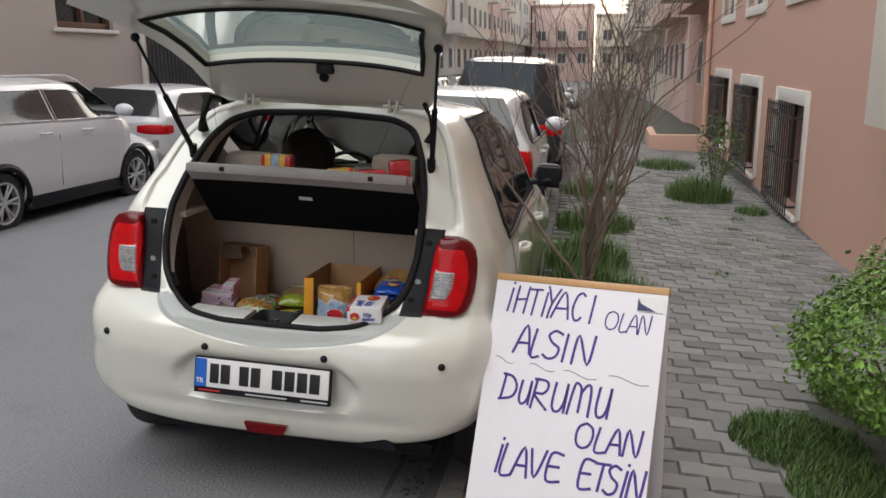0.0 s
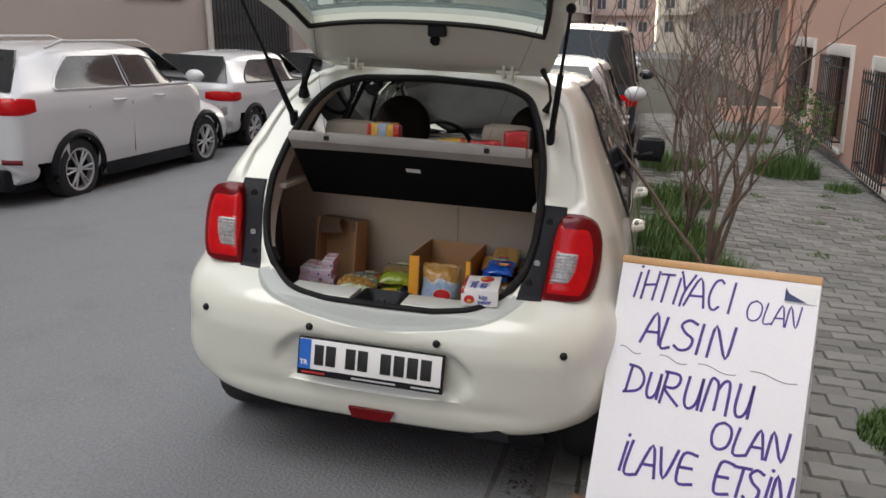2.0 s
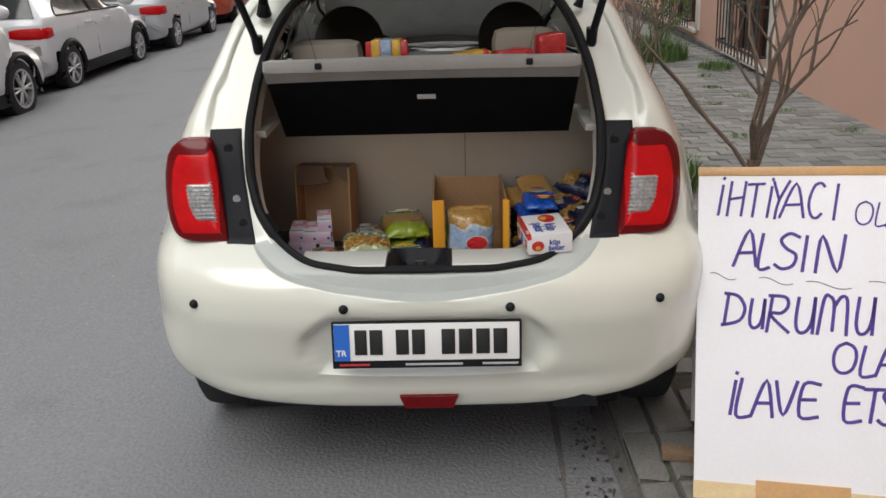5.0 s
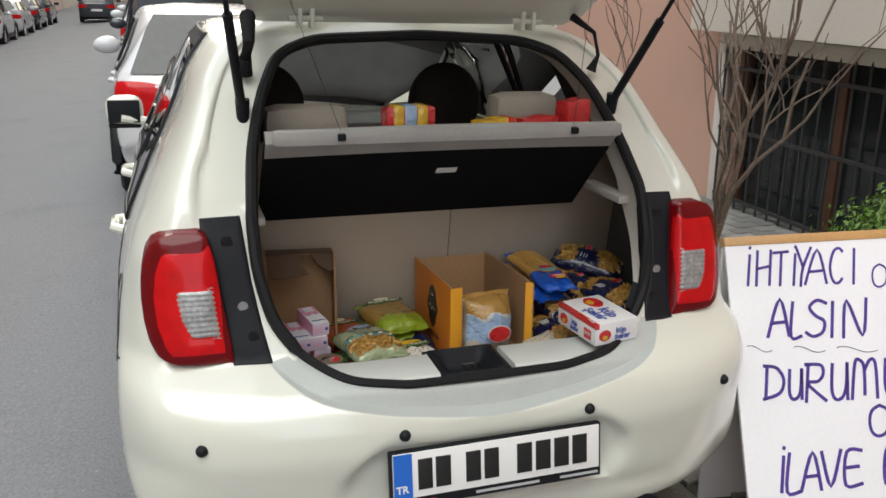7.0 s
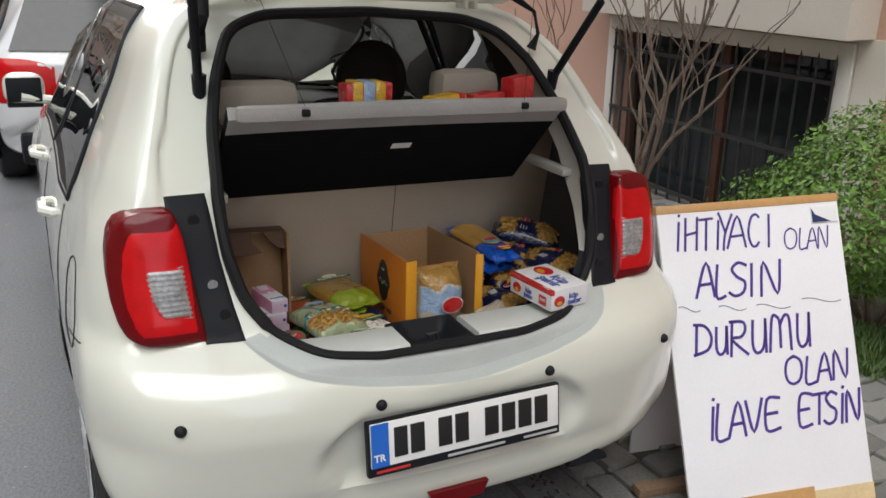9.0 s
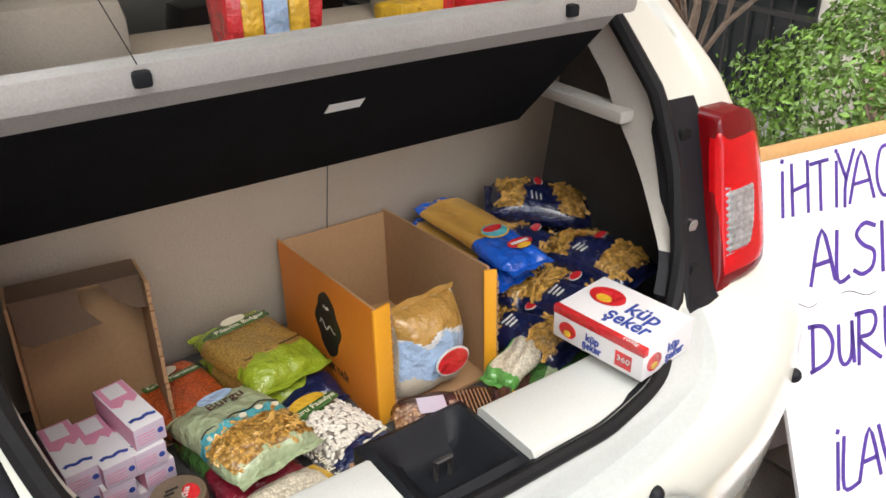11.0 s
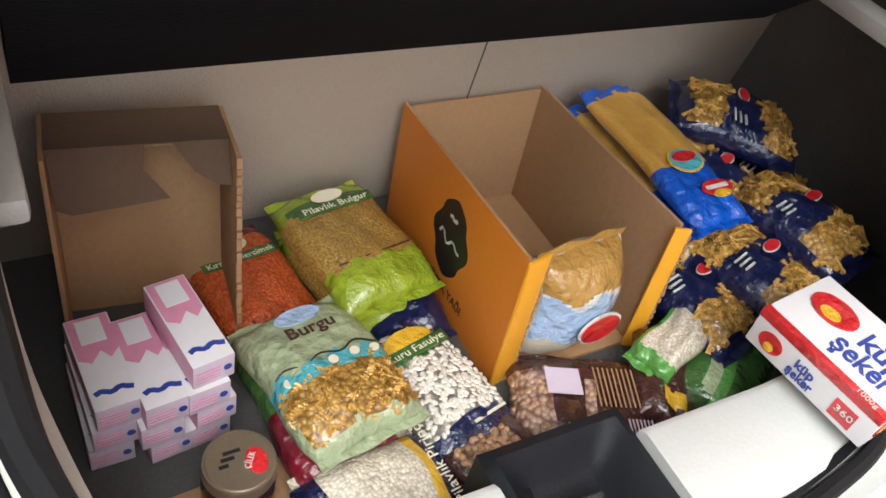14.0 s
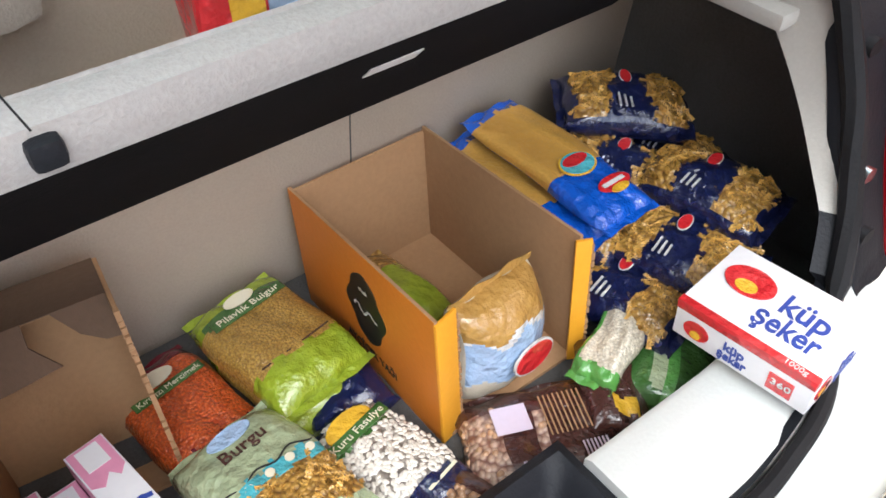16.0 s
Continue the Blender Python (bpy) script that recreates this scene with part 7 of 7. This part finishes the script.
p = pack("spaghetti_packet", "bright blue film packet of spaghetti with a clear window", 0.108, 0.285, 0.036, Matrix.Translation((0.362, 0.568, F + 0.180)) @ pose(0, 0, 0, 4, 0, 1), [BLUEF, SPAGHETTI], lambda u, v: 1 if 0.36 < v < 0.92 else 0, 30)
for k in range(34):
    x = -0.046 + 0.092 * k / 33
    bm = bmesh.new()
    rod(bm, (x, -0.036, 0.0335 - 0.010 * abs(x / 0.046) ** 3), (x * 0.98, 0.116, 0.0325 - 0.010 * abs(x / 0.046) ** 3), 0.0014, seg=5)
    part("spaghetti_strand", bm, SPAGHETTI, p)
badge(p, 0.0, -0.040, 0.0370, 0.030, 0.024, YELLOWF)
badge(p, 0.0, -0.040, 0.0382, 0.027, 0.021, TEALF)
badge(p, 0.0, -0.034, 0.0394, 0.022, 0.010, REDF)
part("script_bar", boxed(-0.014, 0.014, -0.037, -0.031, 0.0390, 0.0402), WHITEF, p)
badge(p, 0.012, -0.098, 0.0365, 0.028, 0.014, REDF)
badge(p, 0.012, -0.110, 0.0372, 0.016, 0.007, YELLOWF)
part("script_bar", boxed(-0.008, 0.032, -0.100, -0.093, 0.0372, 0.0384), WHITEF, p)

# orange oil box, its front torn open
def open_box():
    b = thing("orange_carton", "open orange oil carton with brown inside and torn front edges", "box", Matrix.Translation((0.020, 0.400, F)) @ pose(0, 0, 0, -2.5, 0, -0.5))
    W, D, H, t = 0.234, 0.332, 0.226, 0.005
    bm = bmesh.new()
    def panel(name, x0, x1, y0, y1, z0, z1, out):
        bm = boxed(x0, x1, y0, y1, z0, z1, 0.001)
        ob = part(name, bm, [CARD, ORANGE], b)
        for q in ob.data.polygons:
            if q.normal.dot(Vector(out)) > 0.7:
                q.material_index = 1
        return ob
    side = panel("side_panel", 0, t, 0, D, 0, H, (-1, 0, 0))
    panel("side_panel", W - t, W, 0.0, D, 0, H, (1, 0, 0))
    panel("back_panel", t, W - t, D - t, D, 0, H - 0.006, (0, 1, 0))
    part("bottom_panel", boxed(t, W - t, 0.0, D - t, -0.002, t, 0.001, m=pose(0, 0, 0.003, 2.5, 0, 0)), CARD, b)
    for x0, x1, m in ((-0.001, 0.036, pose(0, 0, 0, 0, 0, 14)), (-0.004, 0.018, Matrix.Translation((W - 0.008, 0, 0)) @ pose(0, 0, 0, 0, 0, -28))):
        fl = part("torn_flap", boxed(x0, x1, -0.004, 0.001, 0.002, H - 0.004, 0.001, m=m), YELLOWORANGE, b, "bright orange torn flap")
        bm = bmesh.new()
        rng = random.Random(3)
        zz = 0.004
        while zz < H - 0.01:
            s = rng.uniform(0.004, 0.011)
            box(bm, x1 - 0.001, x1 + rng.uniform(0.001, 0.004), -0.005, 0.002, zz, zz + s, m=m)
            zz += s + rng.uniform(0.001, 0.006)
        part("torn_edge", bm, CARD, b)
    # black badge with the printed name below it, on the outer left side
    ml = Matrix.Translation((-0.0006, D * 0.47, 0.125)) @ pose(0, 0, 0, 0, 0, -90)
    bm = bmesh.new()
    n = 40
    slab(bm, [((0.042 + 0.005 * math.cos(6 * a)) * math.cos(a), (0.060 + 0.004 * math.cos(4 * a)) * math.sin(a)) for a in (2 * math.pi * i / n for i in range(n))], 0.0012, ml)
    bd = part("black_badge", bm, PLATEINK, side, "black badge with a pale scroll")
    bm = bmesh.new()
    stroke(bm, [(-0.026 + 0.0052 * i, -0.004 + 0.010 * math.sin(i * 1.15) * (1 - i / 14)) for i in range(11)], 0.0022, 0)
    stroke(bm, [(-0.008 + 0.004 * i, 0.034 + 0.002 * math.sin(i * 2)) for i in range(5)], 0.003, 0)
    bmesh.ops.transform(bm, matrix=ml @ Matrix.Translation((0, -0.0008, 0)), verts=bm.verts)
    part("scroll", bm, WHITEF, bd, smooth=False)
    words("print", "AYÇİÇEK YAĞI", 0.02, PLATEINK, side, ml @ Matrix.Translation((-0.058, -0.0008, -0.088)), 0.118)
    return b


YELLOWORANGE = material("bright orange card edge", (0.78, 0.36, 0.02), 0.5, var=0.05, scale=5, fine=120, bump=0.05)
open_box()
# bag of sugar standing in the box
p = pack("sugar_bag", "pale blue film bag of granulated sugar in the carton", 0.150, 0.168, 0.085, Matrix.Translation((0.138, 0.470, F + 0.008)) @ pose(0, 0, 0, 86, 0, 4) @ Matrix.Translation((0, 0.086, 0.0)), [SUGAR, SKYF, GOLDF, WHITEF],
         lambda u, v: 0 if v < 0.27 + 0.04 * math.sin(9 * u) or u < 0.05 or u > 0.95 else (1 if v < 0.69 + 0.05 * math.sin(14 * u) else (3 if v < 0.74 + 0.04 * math.sin(11 * u + 2) else 2)), 41, top_flat=2.2)
badge(p, 0.014, -0.014, 0.0915, 0.036, 0.025, WHITEF, "white_rim", 0.003)
oval = badge(p, 0.014, -0.014, 0.0928, 0.033, 0.022, REDF, "red_oval", 0.003)
for i, (x, ww) in enumerate(((-0.006, 0.010), (0.007, 0.008), (0.018, 0.014))):
    part("script_bar", boxed(x, x + ww, -0.019, -0.010 + 0.004 * (i % 2), 0.0925, 0.0937), WHITEF, oval)
pack("spaghetti_packet", "lime film packet lying in the carton", 0.12, 0.18, 0.06, Matrix.Translation((0.10, 0.62, F + 0.008)) @ pose(0, 0, 0, 0, 0, 5), [LIMEF, PASTA], lambda u, v: 0 if v < 0.7 else 1, 42)

# brown tray box standing on its end
def tray_box():
    b = thing("cardboard_box", "brown cardboard tray box standing on end with torn top flaps", "box", Matrix.Translation((-0.452, 0.585, F)) @ pose(0, 0, 0, -7, 0, -7))
    W, D, H, t = 0.194, 0.105, 0.288, 0.005
    part("back_panel", boxed(t, W - t, D - t, D, 0, H, 0.001), CARD, b)
    part("side_panel", boxed(0, t, 0.012, D, 0, H, 0.001), CARD, b)
    part("side_panel", boxed(W - t, W, -0.004, D, 0, H, 0.001), CARD, b)
    part("bottom_panel", boxed(t, W - t, 0, D - t, 0, t, 0.001), CARD, b)
    part("top_panel", boxed(t, W - t, 0.035, D - t, H - t, H, 0.001), CARD, b)
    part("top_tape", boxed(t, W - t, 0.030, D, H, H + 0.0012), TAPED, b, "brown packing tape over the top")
    for outline in ([(0.006, 0.0), (0.100, 0.0), (0.098, -0.028), (0.122, -0.060), (0.070, -0.066), (0.024, -0.070), (0.010, -0.064)],
                    [(0.128, 0.0), (W - 0.006, 0.0), (W - 0.006, -0.052), (0.172, -0.050), (0.150, -0.034)]):
        bm = bmesh.new()
        slab(bm, outline, 0.004, Matrix.Translation((0, 0.034, H)) @ pose(0, 0, 0, -24, 0, 0))
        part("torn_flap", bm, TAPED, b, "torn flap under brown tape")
    bm = bmesh.new()
    rng = random.Random(5)
    z = 0.004
    while z < H - 0.012:
        k = rng.uniform(0.006, 0.016)
        box(bm, W - t - 0.0005, W + 0.0005, -0.004 - rng.uniform(0.001, 0.005), -0.003, z, z + k)
        z += k + rng.uniform(0.001, 0.005)
    part("torn_edge", bm, CARD, b)
    return b


tray_box()
part_floor = single("cardboard_sheet", boxed(-0.15, 0.15, -0.055, 0.055, 0, 0.004, 0.001), CARD, "flat brown corrugated cardboard sheet under the cartons", "cardboard", Matrix.Translation((-0.385, 0.335, F)) @ pose(0, 0, 0, 0, 0, 3))


def milk_carton(m, k):
    """A small drink carton lying on its side, end towards the sill."""
    c = thing("milk_carton", "small pink and white milk carton lying on its side", "carton", m, group="stacked milk cartons")
    W, D, H = 0.046, 0.125, 0.036
    ob = part("box", boxed(0, W, 0, D, 0, H, 0.0015), [WHITEC, PINKC, LILACC], c)
    for q in ob.data.polygons:
        if q.normal.z > 0.7:
            q.material_index = 0
        elif q.normal.y < -0.7:
            q.material_index = 2
        elif abs(q.normal.x) > 0.7:
            q.material_index = 1
    bm = bmesh.new()
    pts = [(0.002, 0.123), (0.044, 0.123), (0.044, 0.072), (0.034, 0.062), (0.026, 0.074), (0.014, 0.060), (0.002, 0.068)]
    slab(bm, pts, -0.0008)
    bmesh.ops.transform(bm, matrix=Matrix.Translation((0, 0, H)) @ pose(0, 0, 0, -90, 0, 0) @ Matrix.Diagonal((1, 1, 1, 1)), verts=bm.verts)
    part("pink_wave", bm, PINKC, c)
    part("white_panel", boxed(0.010, 0.036, 0.086, 0.119, H, H + 0.0014), WHITEC, c)
    bm = bmesh.new()
    stroke(bm, [(0.007 + 0.0043 * i, 0.020 + 0.002 * math.sin(i * 1.4)) for i in range(9)], 0.0032, 0)
    bmesh.ops.transform(bm, matrix=Matrix.Translation((0, 0, H + 0.0009)) @ pose(0, 0, 0, -90, 0, 0), verts=bm.verts)
    part("blue_mark", bm, BLUEINK, c, smooth=False)
    for z in (0.008, 0.013, 0.018, 0.023):
        part("print_line", boxed(0.003, 0.030, -0.0006, 0.0004, z, z + 0.0012), PINKC, c)
    bm = bmesh.new()
    slab(bm, ellipse(0.038, 0.018, 0.0045, 0.0045, 12), -0.0008)
    part("straw_dot", bm, BLUEINK, c)
    return c


first = None
for col, (x, y, n, rz) in enumerate(((-0.452, 0.428, 3, 2), (-0.401, 0.414, 3, 5), (-0.351, 0.418, 4, 9))):
    for k in range(n):
        off = ((k * 7 + col * 3) % 5 - 2) * 0.003
        z = F + 0.0045 + k * 0.0368
        m = STREET @ Matrix.Translation((x + off, y + (0.030 - 0.010 * k if k < n - 1 else 0.012) * 0.7 + 0.004 * k, z)) @ pose(0, 0, 0, 0, 0, rz + off * 300)
        if first is None:
            first = milk_carton(STREET.inverted() @ m, 0)
        else:
            copy_thing(first, m)

# jar of strawberry jam
jar = thing("jam_jar", "dark jam jar with a bronze tin lid", "jar", Matrix.Translation((-0.326, 0.362, F + 0.004)))
bm = bmesh.new()
prof = [(0.0, 0.0), (0.036, 0.0), (0.039, 0.006), (0.039, 0.055), (0.034, 0.062), (0.034, 0.066)]
seg = 32
rr = [[bm.verts.new((r * math.cos(2 * math.pi * k / seg), r * math.sin(2 * math.pi * k / seg), z)) for k in range(seg)] for r, z in prof[1:]]
bm.faces.new(rr[0][::-1])
bm.faces.new(rr[-1])
for a, b in zip(rr, rr[1:]):
    for k in range(seg):
        bm.faces.new((a[k], a[(k + 1) % seg], b[(k + 1) % seg], b[k]))
part("glass_body", bm, JARGLASS, jar)
bm = bmesh.new()
rod(bm, (0, 0, 0.063), (0, 0, 0.078), 0.0385, 0.0375, 36)
rod(bm, (0, 0, 0.0775), (0, 0, 0.0795), 0.036, 0.034, 36)
lid = part("lid", bm, LID, jar, "bronze tin lid")
top_text(lid, "ÇİLEK", 0.006, -0.014, 0.0812, 0.009, WHITEF, 0.020, turn=55)
badge(lid, 0.016, -0.006, 0.0800, 0.011, 0.016, REDF, "red_oval", 0.0006)
for i in range(3):
    part("print_bar", boxed(-0.022 + 0.004 * i, -0.012 + 0.008 * i, -0.004 + 0.007 * i, 0.000 + 0.007 * i, 0.0793, 0.0802), PLATEINK, lid)

# box of sugar cubes on the sill
sug = thing("sugar_cube_box", "white and red cardboard box of sugar cubes on the sill", "box", Matrix.Translation((0.276, 0.270, 0.755)) @ pose(0, 0, 0, 2, 0, -85))
SW, SD, SH = 0.174, 0.126, 0.057
body = part("box", boxed(0, SW, 0, SD, 0, SH, 0.0015), WHITEC, sug)
part("red_band", boxed(-0.0006, SW + 0.0006, -0.0006, 0.01, SH - 0.013, SH + 0.0006, 0.0003), REDF, sug, "red printed band")
badge(sug, 0.045, 0.078, SH + 0.0012, 0.032, 0.024, REDF, "red_oval")
badge(sug, 0.045, 0.068, SH + 0.0020, 0.014, 0.010, YELLOWF, "yellow_mark")
top_text(sug, "küp", 0.088, 0.062, SH + 0.001, 0.046, BLUEINK, 0.058, bold=0.0008)
top_text(sug, "şeker", 0.072, 0.028, SH + 0.001, 0.044, BLUEINK, 0.080, bold=0.0008)
top_text(sug, "1000g", 0.132, 0.001, SH + 0.0012, 0.010, WHITEF, 0.026)
bm = bmesh.new()
slab(bm, ellipse(0.030, 0.022, 0.017, 0.014), -0.001)
part("red_oval", bm, REDF, sug)
bm = bmesh.new()
slab(bm, ellipse(0.030, 0.016, 0.007, 0.006), -0.0016)
part("yellow_mark", bm, YELLOWF, sug)
words("print", "küp", 0.019, BLUEINK, sug, Matrix.Translation((0.066, -0.0008, 0.022)), 0.026, bold=0.0005)
words("print", "şeker", 0.019, BLUEINK, sug, Matrix.Translation((0.060, -0.0008, 0.007)), 0.038, bold=0.0005)
part("red_patch", boxed(0.124, 0.154, -0.0012, 0.001, 0.008, 0.034), REDF, sug)
words("print", "360", 0.013, WHITEF, sug, Matrix.Translation((0.127, -0.0018, 0.019)), 0.024)
me = Matrix.Translation((SW, 0, 0)) @ pose(0, 0, 0, 0, 0, 90)
bm = bmesh.new()
slab(bm, ellipse(0.028, 0.024, 0.018, 0.015), -0.001, me)
part("red_oval", bm, REDF, sug)
bm = bmesh.new()
slab(bm, ellipse(0.028, 0.018, 0.008, 0.006), -0.0016, me)
part("yellow_mark", bm, YELLOWF, sug)
words("print", "küp", 0.021, BLUEINK, sug, me @ Matrix.Translation((0.060, -0.0008, 0.026)), 0.030, bold=0.0006)
words("print", "şeker", 0.021, BLUEINK, sug, me @ Matrix.Translation((0.056, -0.0008, 0.009)), 0.048, bold=0.0006)

# coffee packs on the parcel shelf
SHELF = lambda y: 1.285 - 0.27 * (y - 0.345) / 0.285
def shelf_pack(x, y, w, d, h, rz, mats, label, bands):
    t = thing("coffee_pack", label, "food packet", Matrix.Translation((x, y, SHELF(y))) @ pose(0, 0, 0, 0, 0, rz), group="packs on the parcel shelf")
    bm = boxed(-w / 2, w / 2, -d / 2, d / 2, 0, h, 0.008)
    bmesh.ops.subdivide_edges(bm, edges=bm.edges[:], cuts=3, use_grid_fill=True)
    for v in bm.verts:
        v.co += Vector((0.003 * math.sin(40 * v.co.y + 30 * v.co.z), 0.003 * math.sin(50 * v.co.x), 0.003 * math.sin(45 * v.co.x + 20 * v.co.y)))
        v.co.z += (0.004 - 0.947 * v.co.y) * max(0.0, 1 - v.co.z / h)
    part("pack_body", bm, mats[0], t)
    for a, b, mm in bands:
        bm = boxed(a * w, b * w, -d / 2 - 0.004, d / 2 + 0.004, 0.004, h + 0.004, 0.006)
        for v in bm.verts:
            v.co.z += (0.004 - 0.947 * v.co.y) * max(0.0, 1 - v.co.z / h)
        part("colour_band", bm, mm, t)
    return t


shelf_pack(-0.10, 0.430, 0.125, 0.06, 0.110, -4, [REDF], "red and yellow film coffee pack with a silver stripe", ((-0.34, -0.12, YELLOWF), (-0.12, 0.14, SKYF), (0.14, 0.36, YELLOWF)))
shelf_pack(0.150, 0.470, 0.11, 0.055, 0.106, 8, [YELLOWF], "yellow and red film pack lying on the shelf", ((0.30, 0.46, REDF),))
shelf_pack(0.275, 0.475, 0.115, 0.055, 0.112, 7, [REDF], "red film pack lying on the shelf", ())
shelf_pack(0.388, 0.475, 0.085, 0.055, 0.155, 10, [REDF], "red film pack standing on the shelf", ())


# ---- wavy pavers and kerb stones, piece by piece ----
def paver_mesh(name, L2, W2, h, rng):
    """A paver with wavy long edges and a worn top edge."""
    n = 6
    wave = lambda t: 0.008 * math.sin(2 * math.pi * t)
    e0 = [(-L2 + 2 * L2 * i / n, -W2 + wave(i / n)) for i in range(n + 1)]
    e1 = [(L2 - 2 * L2 * i / n, W2 + wave(1 - i / n)) for i in range(n + 1)]
    loop = e0 + e1
    verts, faces = [], []
    k = len(loop)
    for s, z in ((1.0, 0.0), (1.0, h - 0.007), (0.955, h)):
        for x, y in loop:
            cy = wave((x + L2) / (2 * L2))
            verts.append((x * (1 - (1 - s) * 0.6), cy + (y - cy) * s, z))
    for r in range(2):
        for i in range(k):
            faces.append((r * k + i, r * k + (i + 1) % k, (r + 1) * k + (i + 1) % k, (r + 1) * k + i))
    for i in range(n):
        a, b = 2 * k + i, 2 * k + i + 1
        faces.append((a, b, 2 * k + k - 2 - i, 2 * k + k - 1 - i))
    me = bpy.data.meshes.new(name)
    me.from_pydata(verts, [], faces)
    me.materials.append(PAVER)
    return me


rng = random.Random(17)
PL, PW = 0.205, 0.118
base_mesh = paver_mesh("paver", PL / 2 - 0.0028, PW / 2 - 0.0028, 0.05, rng)
vs0 = np.array([v.co for v in base_mesh.vertices])
fs0 = [tuple(p.vertices) for p in base_mesh.polygons]
allv, allf = [], []
singles = 0
for j in range(-30, 190):
    y = j * PW
    for i in range(14):
        x = 0.98 + (i + 0.5 * (j % 2)) * PL
        if x > WALL_X + 0.1:
            continue
        bed = 1.02 < x < 1.38 and (0.62 < y < 0.95 or 2.6 < y < 4.6 or 5.0 < y < 6.3 or 7.6 < y < 9)
        if bed or (2.15 < x and (x - 2.9) ** 2 / 0.55 + (y - 1.0) ** 2 / 0.42 < 1):
            continue
        if y > 16.5:
            continue
        z = pave_height(x) - 0.05 + rng.gauss(0, 0.0022)
        m = Matrix.Translation((x, y, z)) @ pose(0, 0, 0, rng.gauss(0, 0.7), rng.gauss(0, 0.5) - 2.0 * (1 if x < 1.6 else 0), rng.gauss(0, 0.8))
        if -0.1 < y < 3.2 and 1.15 < x < 3.2 and singles < 300:
            ob = new("paver", base_mesh)
            ob.parent = pavement
            ob.matrix_basis = m
            singles += 1
        else:
            mm = np.array(m)
            k = len(allv)
            allv.extend((vs0 @ mm[:3, :3].T + mm[:3, 3]).tolist())
            allf.extend([tuple(q + k for q in f) for f in fs0])
me = bpy.data.meshes.new("far_pavers")
me.from_pydata(allv, [], allf)
me.materials.append(PAVER)
ob = new("far_pavers", me)
ob.parent = pavement
tagged(ob, kind="stuff")
KERB = material("worn kerb stone", (0.17, 0.165, 0.155), 0.9, var=0.3, scale=7, fine=110, bump=0.6, second=(0.09, 0.085, 0.08), amount=0.7, random_tint=0.15)
kerb = thing("kerb", "row of low worn concrete kerb stones", "kerb", kind="structure")
y = -3.0
while y < 16:
    ln = rng.uniform(0.26, 0.36)
    for x0, x1 in ((0.63, 0.73), (0.745, 0.865)):
        bm = boxed(x0, x1, y + 0.006, y + ln - 0.006, -0.05, pave_height((x0 + x1) / 2) + 0.004 + rng.gauss(0, 0.003), 0.010)
        for v in bm.verts:
            v.co += Vector((rng.gauss(0, 0.003), rng.gauss(0, 0.004), rng.gauss(0, 0.002)))
        part("kerb_stone", bm, KERB, kerb)
    y += ln
